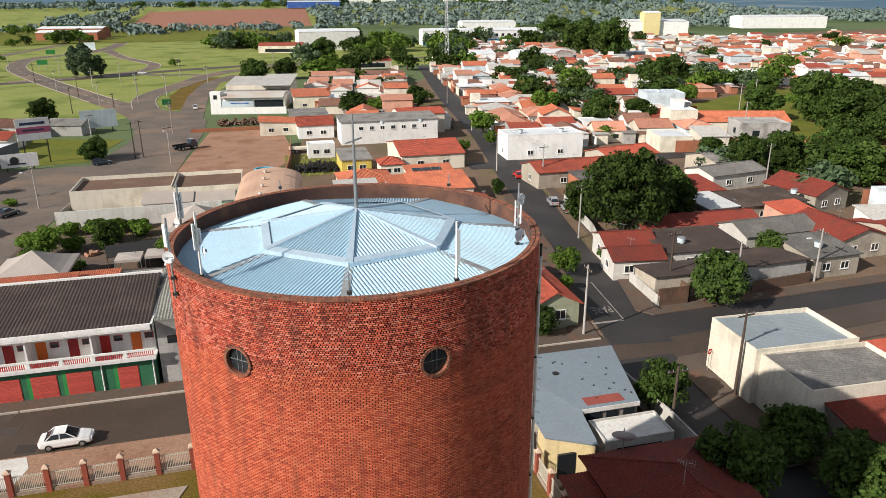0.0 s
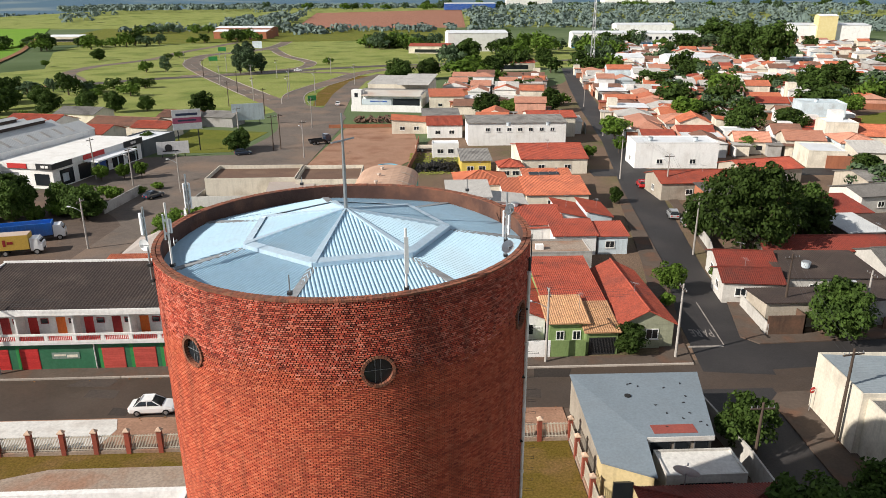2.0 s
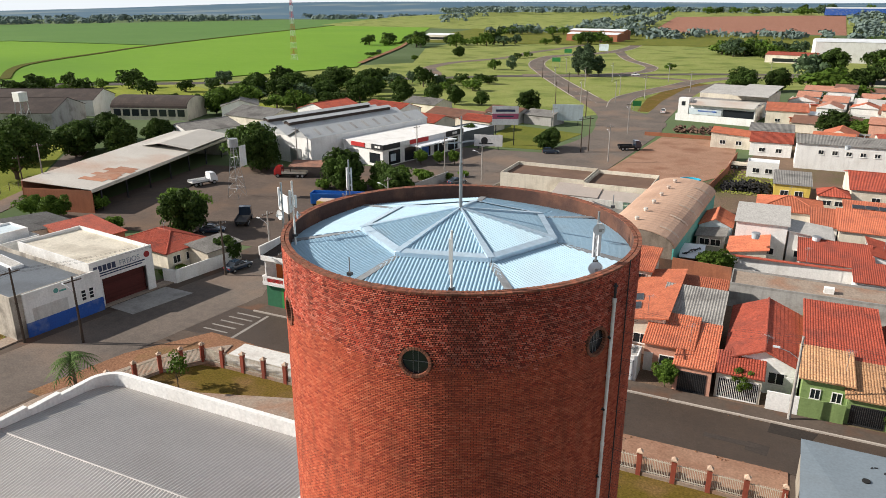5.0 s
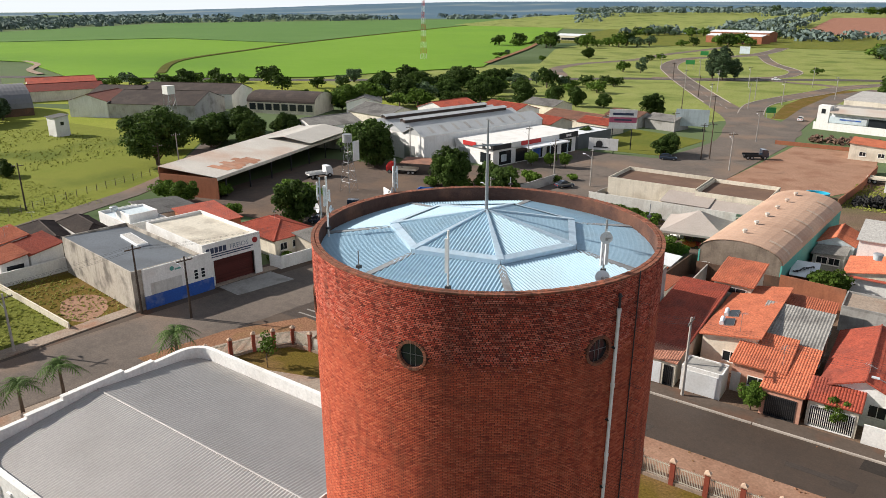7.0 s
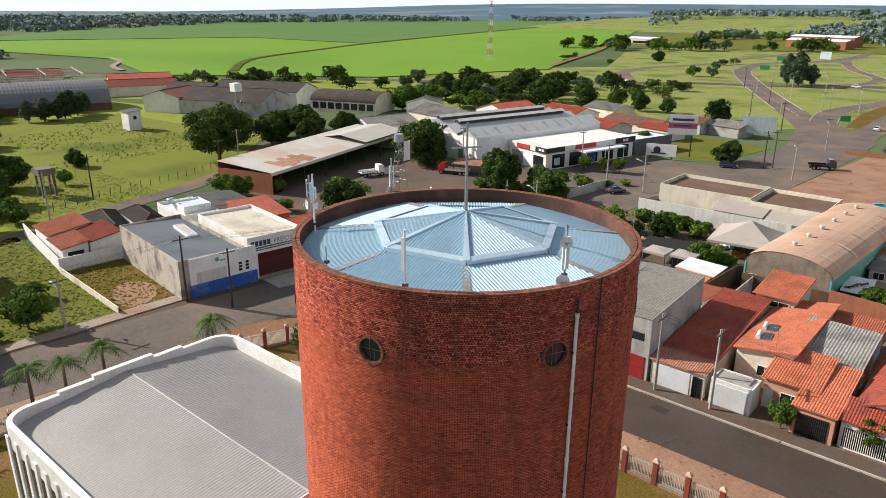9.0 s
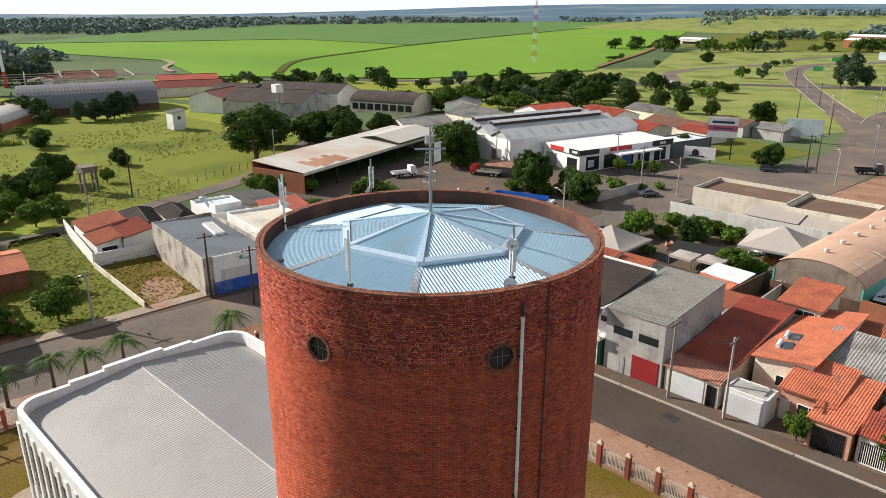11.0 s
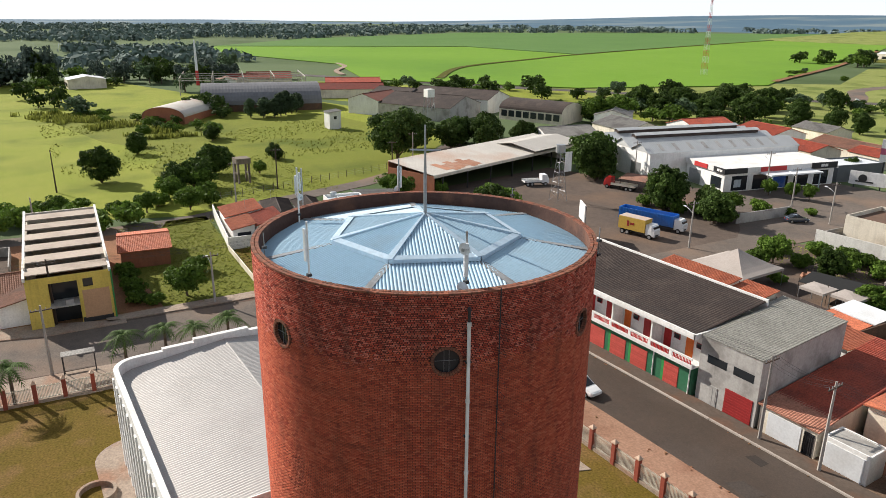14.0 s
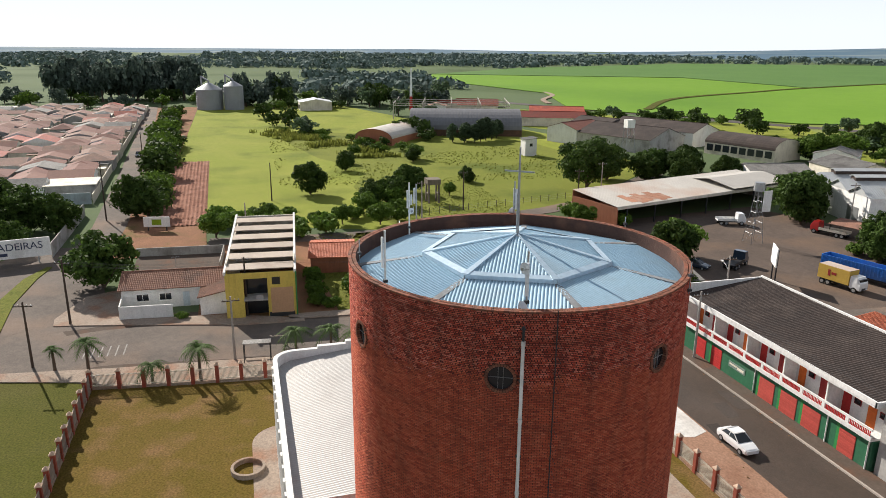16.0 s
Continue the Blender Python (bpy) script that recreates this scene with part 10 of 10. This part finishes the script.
for i in range(5200):                       # thicket of tall yellow-green stalks in the pasture
    x, o = wr.uniform(-272, -196), wr.uniform(-8, 9)
    y = 44 + 0.42 * (x + 228) + o
    if noise.noise((x / 9, y / 9, 6.1)) < -0.12 + abs(o) * 0.02:
        continue
    s, a, z = wr.uniform(0.12, 0.34), wr.uniform(0, 6.28), wr.uniform(0.5, 1.9)
    dx, dy, lx, ly = s * math.cos(a), s * math.sin(a), wr.uniform(-0.3, 0.3), wr.uniform(-0.3, 0.3)
    scrub.add([(x - dx, y - dy, 0), (x + dx, y + dy, 0), (x + dx * 0.5 + lx, y + dy * 0.5 + ly, z), (x - dx * 0.7 + lx, y - dy * 0.7 + ly, z * 0.85)], [(0, 1, 2, 3)])
tagged(part("scrub_grass", scrub, TALL_GRASS), "tall yellow-green scrub grass in the pasture", "grass", kind="stuff")
tagged(part("weeds", weeds, TALL_GRASS), "tufts of weeds on the vacant lots", "weeds", kind="stuff")


# ---- poles and wires ----
INSULATOR = Shape().tube((0, 0, 0), (0, 0, 0.2), 0.05, 0.03, 6).mesh("insulator")


def power_pole(x, y, h=9.0, yaw=0.0, lamp=0, wood=False, label="grey concrete power pole with a crossarm"):
    ob = thing("power_pole", pose(x, y, 0, 0, 0, yaw), label, "pole", "power poles")
    part("pole", Shape().tube((0, 0, -0.3), (0, 0, h), 0.17, 0.10, 8), WOOD if wood else POLE, ob)
    part("crossarm", Shape().box(-1.0, 1.0, -0.06, 0.06, h - 0.6, h - 0.48), WOOD, ob)
    for u in (-0.9, -0.45, 0.45, 0.9):
        part("insulator", INSULATOR, STEEL, ob).matrix_local = pose(u, 0, h - 0.48)
    if lamp:
        arm = Shape()
        pts = [(0, 0.1, h * 0.74), (0, 0.9, h * 0.80), (0, 1.8, h * 0.83)]
        for a, b in zip(pts, pts[1:]):
            arm.tube(a, b, 0.035, n=6)
        la = part("lamp_arm", arm, STEEL, ob)
        part("lamp_head", Shape().box(-0.12, 0.12, 1.7, 2.3, h * 0.83 - 0.03, h * 0.83 + 0.09), WHITE_METAL, la)
    return ob


def wire(pts, sag=0.5, r=0.012):
    line = [Vector(pts[0])]
    for a, b in zip(pts, pts[1:]):
        a, b = Vector(a), Vector(b)
        line += [a.lerp(b, i / 8) - Vector((0, 0, sag * 4 * (i / 8) * (1 - i / 8))) for i in range(1, 9)]
    return Shape().pipe(line, [r] * len(line), 3)


row = [(-36.6, 66.2), (-3.4, 66.2), (2.2, 66.3), (19.6, 66.2), (33.6, 66.6)]
for i, (x, y) in enumerate(row):
    power_pole(x, y, 8.5, 90, lamp=1 if i in (0, 3) else 0)
for x, y, h, yaw, lamp, w in ((-58.8, 47.2, 9, 80, 0, 1), (-52.8, 50.0, 8, 80, 1, 1), (-49.6, 13.0, 8, 90, 1, 0), (-66.3, -8.0, 9, 70, 0, 1), (-53.4, -9.4, 8, 80, 0, 1), (-63.6, 14.6, 8.5, 90, 0, 1), (-61.0, 33.0, 7, 90, 1, 0), (-52.6, 73.4, 8, 80, 0, 1), (-49.8, 80.0, 8, 80, 1, 0), (-44.4, 106, 8, 80, 1, 0), (-40.5, 140, 8, 80, 1, 0),
                              (42.0, 50.8, 9, 10, 0, 1), (33.4, 47.8, 6, 0, 0, 1), (47.6, 98.5, 9, 10, 0, 0), (49.4, 75.0, 8.5, 10, 0, 1), (57.0, 71.8, 7.5, 90, 1, 0), (70.6, 73.6, 7.5, 90, 1, 0), (54.5, 131, 8.5, 10, 1, 0), (49.8, 146, 8.5, 10, 0, 0), (59.0, 196, 8.5, 10, 1, 0), (66.5, 252, 8.5, 10, 0, 0), (-20.5, 172, 9, 30, 1, 0), (-29.5, 181, 9, 30, 0, 1), (-28, 183, 9, 30, 0, 1), (-41.5, 196, 9, 30, 0, 0), (-24, 214, 9, 30, 1, 0), (-43, 240, 9, 30, 0, 1), (-60, 262, 9, 30, 0, 1),
                              (-118, 62, 9, 70, 0, 1), (-114, 88, 9, 70, 0, 1), (-108, 50, 9, 70, 0, 0), (-138, 21, 9, 0, 0, 1), (-126, -13, 9, 20, 0, 1), (-148, -17, 9, 20, 0, 1), (-205, -15, 9, 20, 0, 1), (-100, 15, 8, 0, 0, 0), (-122, 98, 9, 70, 0, 0), (-86, 137, 9, 70, 0, 0), (-62, 152, 9, 70, 1, 0), (-52, 146, 8, 70, 1, 0),
                              (-54, 276, 9, 30, 1, 0), (-42, 282, 9, 30, 1, 0), (-66, 302, 9, 30, 0, 1), (-79, 326, 9, 30, 1, 0), (-66, 330, 9, 30, 1, 0), (-96, 362, 9, 30, 0, 1), (-92, 392, 9, 30, 1, 0), (-122, 420, 9, 30, 1, 0), (-34, 300, 9, 30, 1, 0), (-46, 310, 9, 30, 1, 0), (-20, 330, 9, 30, 1, 0), (-60, 360, 9, 30, 1, 0), (-35, 372, 9, 30, 1, 0), (10, 405, 9, 30, 1, 0), (40, 415, 9, 30, 1, 0),
                              (150, 200, 10, 0, 0, 0), (163, 210, 10, 0, 0, 0), (172, 190, 10, 0, 0, 0), (110, 150, 9, 0, 0, 0), (97, 118, 9, 0, 0, 0), (130, 170, 9, 0, 0, 0)):
    power_pole(x, y, h, yaw, lamp, bool(w), "dark wooden power pole with a crossarm" if w else "grey concrete power pole with a crossarm")
CABLE = DARK_STEEL
for k, u in enumerate((-0.9, -0.45, 0.45, 0.9)):
    w = wire([(x, y + u, 8.2) for x, y in row])
    tagged(part("power_line", w, CABLE), "thin black power line over the footway", "cable", "power lines")
    tagged(part("power_line", wire([(-66.3 + u, -8.0, 8.6), (-63.6 + u, 14.6, 8.2), (-58.8 + u, 47.2, 8.6), (-52.6 + u, 73.4, 7.6)], 0.8), CABLE), "thin black power line along the avenue", "cable", "power lines")
    tagged(part("power_line", wire([(42.0 + u, 50.8, 8.6), (49.4 + u, 75.0, 8.2), (47.6 + u, 98.5, 8.6), (54.5 + u, 131, 8.2), (59 + u, 196, 8.2)], 0.8), CABLE), "thin black power line along the side street", "cable", "power lines")
sign = thing("stop_sign", pose(42.2, 55.6, 0, 0, 0, 20), "round red no-entry sign on a thin post", "road sign")
part("post", Shape().tube((0, 0, 0), (0, 0, 2.4), 0.03), STEEL, sign)
part("disc", Shape().tube((0, -0.04, 2.3), (0, -0.01, 2.3), 0.32, n=18), RED_PAINT, sign)
part("bar", Shape().box(-0.2, 0.2, -0.06, -0.04, 2.25, 2.35), WHITE, sign)
for x, y, w, h, z, rot, mt, lab in ((-109, 431, 5, 2.4, 3, 10, GREEN_PIER, "green direction sign over the road"), (-120, 497, 5, 2.6, 4, 10, GREEN_PIER, "green direction sign on posts"), (-30, 260.7, 3, 1.8, 2, 20, GREEN_PIER, "green direction sign on the verge"), (-110, 562, 7, 5, 2, 0, PALEBLUE, "blue and white board by the highway")):
    ob = thing("road_sign", pose(x, y, 0, 0, 0, rot), lab, "road sign")
    part("board", Shape().box(-w / 2, w / 2, -0.08, 0.08, z, z + h), mt, ob)
    for sx in (-0.4, 0.4):
        part("post", Shape().tube((sx * w, 0.14, 0), (sx * w, 0.14, z + h * 0.8), 0.08), STEEL, ob)
shelter = thing("bus_shelter", pose(-48.6, 15.6, 0, 0, 0, 85), "bus shelter with a pale sheet roof", "shelter")
part("roof", Shape().box(-1.6, 1.6, -0.6, 0.6, 2.5, 2.58), FIBRO, shelter)
for sx in (-1.5, 1.5):
    for sy in (-0.5, 0.5):
        part("post", Shape().tube((sx, sy, 0), (sx, sy, 2.5), 0.05), DARK_STEEL, shelter)
part("bench", Shape().box(-1.5, 1.5, 0.3, 0.6, 0.42, 0.48), WOOD, shelter)
pf = thing("pasture_fence", pose(-116, 78, 0), "thin wire fence on crooked wooden posts", "fence")
for i in range(26):
    x, y = 2.6 - i * 0.55, -34 + i * 2.4
    part("post", Shape().tube((x, y, -0.2), (x + random.uniform(-0.1, 0.1), y, 1.6), 0.07, n=5), WOOD, pf)
for z in (0.5, 0.9, 1.3):
    part("strand", Shape().tube((2.6, -34, z), (2.6 - 25 * 0.55, 26, z), 0.012, n=3), STEEL, pf)


# ---- vehicles ----
def wheel(parent, x, y, r, w):
    t = part("wheel", Shape().tube((x, y - w / 2, r), (x, y + w / 2, r), r, n=16), RUBBER, parent)
    part("rim", Shape().tube((x, y - w / 2 - 0.012, r), (x, y + w / 2 + 0.012, r), r * 0.6, n=12), STEEL, t)


def loft(sections):
    """A body through cross sections: each x, half width low, half width high, z low, z mid, z top."""
    s = Shape()
    n = 8
    for x, wl, wh, z0, zm, z1 in sections:
        s.v += [(x, -wl * 0.92, z0), (x, -wl, z0 + 0.12), (x, -wl, zm), (x, -wh, z1), (x, wh, z1), (x, wl, zm), (x, wl, z0 + 0.12), (x, wl * 0.92, z0)]
    m = len(sections)
    s.f = [(k * n + i, k * n + (i + 1) % n, (k + 1) * n + (i + 1) % n, (k + 1) * n + i) for k in range(m - 1) for i in range(n)]
    s.f += [tuple(range(n - 1, -1, -1)), tuple(range((m - 1) * n, m * n))]
    return s


def car(x, y, yaw, paint, label, estate=False):
    ob = thing("car", pose(x, y, 0.02, 0, 0, yaw), label, "car", "parked cars")
    part("body", loft([(-2.1, 0.72, 0.66, 0.38, 0.6, 0.82), (-1.95, 0.8, 0.72, 0.25, 0.68, 0.95), (-1.3, 0.83, 0.76, 0.22, 0.72, 0.98), (0.7, 0.84, 0.77, 0.22, 0.72, 0.95), (1.3, 0.82, 0.74, 0.22, 0.68, 0.88), (1.9, 0.76, 0.66, 0.26, 0.58, 0.74), (2.1, 0.66, 0.58, 0.34, 0.5, 0.62)]), paint, ob, smooth=False)
    back = -2.0 if estate else -1.55
    part("glasshouse", loft([(back, 0.74, 0.70, 0.9, 0.93, 0.97), (-1.0 if not estate else -1.7, 0.76, 0.60, 0.93, 1.1, 1.38), (0.1, 0.76, 0.60, 0.93, 1.1, 1.40), (0.95, 0.74, 0.68, 0.86, 0.9, 0.93)]), GLASS, ob, "dark car windows")
    part("roof_panel", loft([(-1.0 if not estate else -1.65, 0.62, 0.58, 1.36, 1.375, 1.40), (-0.5, 0.63, 0.59, 1.38, 1.40, 1.43), (0.12, 0.62, 0.58, 1.38, 1.395, 1.42)]), paint, ob)
    for sy in (-1, 1):
        for a, b in (((0.9, 0.73, 0.92), (0.15, 0.6, 1.4)), ((-0.35, 0.775, 0.95), (-0.35, 0.61, 1.41)), ((back + 0.05, 0.74, 0.95), ((-1.0 if not estate else -1.65), 0.6, 1.39))):
            part("pillar", Shape().tube((a[0], sy * a[1], a[2]), (b[0], sy * b[1], b[2]), 0.045, n=5), paint, ob)
    for sx in (-1.3, 1.3):
        for sy in (-0.76, 0.76):
            wheel(ob, sx, sy, 0.3, 0.2)
    for sy in (-0.5, 0.5):
        part("headlight", Shape().box(1.98, 2.1, sy - 0.16, sy + 0.16, 0.55, 0.68), WHITE_METAL, ob)
        part("tail_light", Shape().box(-2.13, -2.04, sy - 0.18, sy + 0.18, 0.62, 0.78), RED_PAINT, ob)
    return ob


car(-18.5, 58.6, 2, CAR_WHITE, "white sedan parked along the kerb")
car(-52.5, 76.0, 80, CAR_DARK, "dark blue hatchback parked by the avenue")
car(51.3, 118.0, 80, CAR_SILVER, "silver hatchback parked on the side street", True)
car(52.0, 113.0, 80, CAR_SILVER, "grey estate car parked on the side street", True)
car(52.4, 139.5, 85, CAR_RED, "small red car on the side street", True)
car(-36.0, 176.0, 20, CAR_DARK, "dark small car on the avenue", True)
car(-44.5, 136.0, 60, CAR_DARK, "dark car by the forecourt")
car(-21.0, 262.0, 95, CAR_WHITE, "white car on the access road")
car(-55.0, 395.0, 5, CAR_WHITE, "white car on the looping road")
car(-68.0, 88.0, 30, CAR_DARK, "dark small truck cab in the depot")
car(118.0, 168.0, 10, CAR_WHITE, "white car parked by the trees")
car(-215.0, -17.5, 3, CAR_DARK, "dark car parked on the estate street")


def truck(x, y, yaw, cab, box, L, label, kind="box", h=2.4):
    ob = thing("truck", pose(x, y, 0, 0, 0, yaw), label, "truck", "trucks")
    part("chassis", Shape().box(-L / 2, L / 2 + 1.8, -0.45, 0.45, 0.55, 0.85), DARK_STEEL, ob)
    c = part("cab", loft([(L / 2 + 0.1, 1.05, 1.0, 0.6, 1.6, 2.5), (L / 2 + 1.2, 1.05, 0.98, 0.55, 1.5, 2.5), (L / 2 + 1.75, 1.02, 0.9, 0.5, 1.35, 1.6)]), cab, ob)
    part("windscreen", Shape().box(L / 2 + 1.25, L / 2 + 1.62, -0.85, 0.85, 1.55, 2.2), GLASS, c)
    if kind == "box":
        part("cargo_box", Shape().box(-L / 2, L / 2, -1.15, 1.15, 0.95, 0.95 + h), box, ob)
        part("box_roof", Shape().box(-L / 2 + 0.05, L / 2 - 0.05, -1.1, 1.1, 0.95 + h, 1.0 + h), METAL_WARM, ob)
        part("emblem", Shape().box(-0.9, -0.5, -1.18, -1.15, 1.6, 2.6).box(-0.3, 0.5, -1.18, -1.15, 1.9, 2.3), RED_DARK, ob)
    elif kind == "tipper":
        s = Shape().box(-L / 2, L / 2, -1.2, -1.1, 1.0, 1.0 + h).box(-L / 2, L / 2, 1.1, 1.2, 1.0, 1.0 + h).box(-L / 2, -L / 2 + 0.1, -1.1, 1.1, 1.0, 1.0 + h).box(L / 2 - 0.1, L / 2, -1.1, 1.1, 1.0, 1.0 + h).box(-L / 2, L / 2, -1.1, 1.1, 0.95, 1.05)
        for i in range(int(L / 0.6)):
            for sy in (-1.25, 1.2):
                s.box(-L / 2 + 0.2 + i * 0.6, -L / 2 + 0.3 + i * 0.6, sy, sy + 0.05, 1.0, 1.0 + h)
        part("skip_body", s, box, ob)
    else:
        part("flat_bed", Shape().box(-L / 2, L / 2, -1.1, 1.1, 0.9, 1.0).box(-L / 2, L / 2, -1.1, -1.05, 1.0, 1.4).box(-L / 2, L / 2, 1.05, 1.1, 1.0, 1.4), box, ob)
    for sx in (-L / 2 + 0.8, -L / 2 + 1.8, L / 2 + 0.9):
        for sy in (-0.95, 0.95):
            wheel(ob, sx, sy, 0.45, 0.28)
    return ob


truck(-56.9, 109.8, 17, CAR_WHITE, BLUE_BOX, 10.5, "long bright blue open truck body", "tipper", 2.0)
truck(-54.6, 104.0, 12, CAR_WHITE, YELLOW_BOX, 5.2, "ochre box truck with a white cab", "box", 2.2)
truck(-79.5, 127.0, 200, CAR_RED, OFFWHITE, 5.4, "flatbed truck with a red cab", "flat")
truck(-19.5, 189.0, 30, CAR_DARK, DARK_STEEL, 4.0, "small dark pickup truck at the kerb", "flat")
truck(9.0, 178.0, 0, CAR_WHITE, OFFWHITE, 5.0, "white lorry parked on the lot", "flat")
truck(-66.5, 94.0, 120, CAR_DARK, DARK_STEEL, 4.0, "dark lorry in the depot", "flat", 2.0)
truck(-93.0, 112.0, 70, CAR_WHITE, WHITE, 4.0, "white lorry under the shed", "flat")
truck(-148.0, 327.0, 40, CAR_WHITE, RUST, 14.0, "long lorry on the highway", "flat")
truck(20.0, 394.0, 180, CAR_WHITE, RUST, 14.0, "long lorry on the highway", "flat")

# ---- single bricks of the upper courses ----
proto_brick = Shape()
p, f = brick_block(R - 0.05, R, -step / 2 + 0.0115 / R, step / 2 - 0.0115 / R, 0.011, COURSE - 0.011)
proto_brick.add([(x - R, y, z) for x, y, z in p], f)
brick_mesh = proto_brick.mesh("brick")
for a, z0, j in single[:300]:
    q = part("brick", brick_mesh, BRICK_TOP, wall)
    am = a + step / 2
    q.location = ((R + j) * math.cos(am), (R + j) * math.sin(am), z0)
    q.rotation_euler.z = am
rest = Shape()
for a, z0, j in single[300:]:
    p, f = brick_block(R - 0.05, R + j, a + 0.0115 / R, a + step - 0.0115 / R, z0 + 0.011, z0 + COURSE - 0.011)
    rest.add(p, f)
if rest.v:
    tagged(part("brickwork", rest, BRICK_TOP, tower), kind="stuff")
for k in list(TREES):
    if not TREES[k][1]:
        for o in (*TREES[k][0].children, TREES[k][0]):
            bpy.data.objects.remove(o)
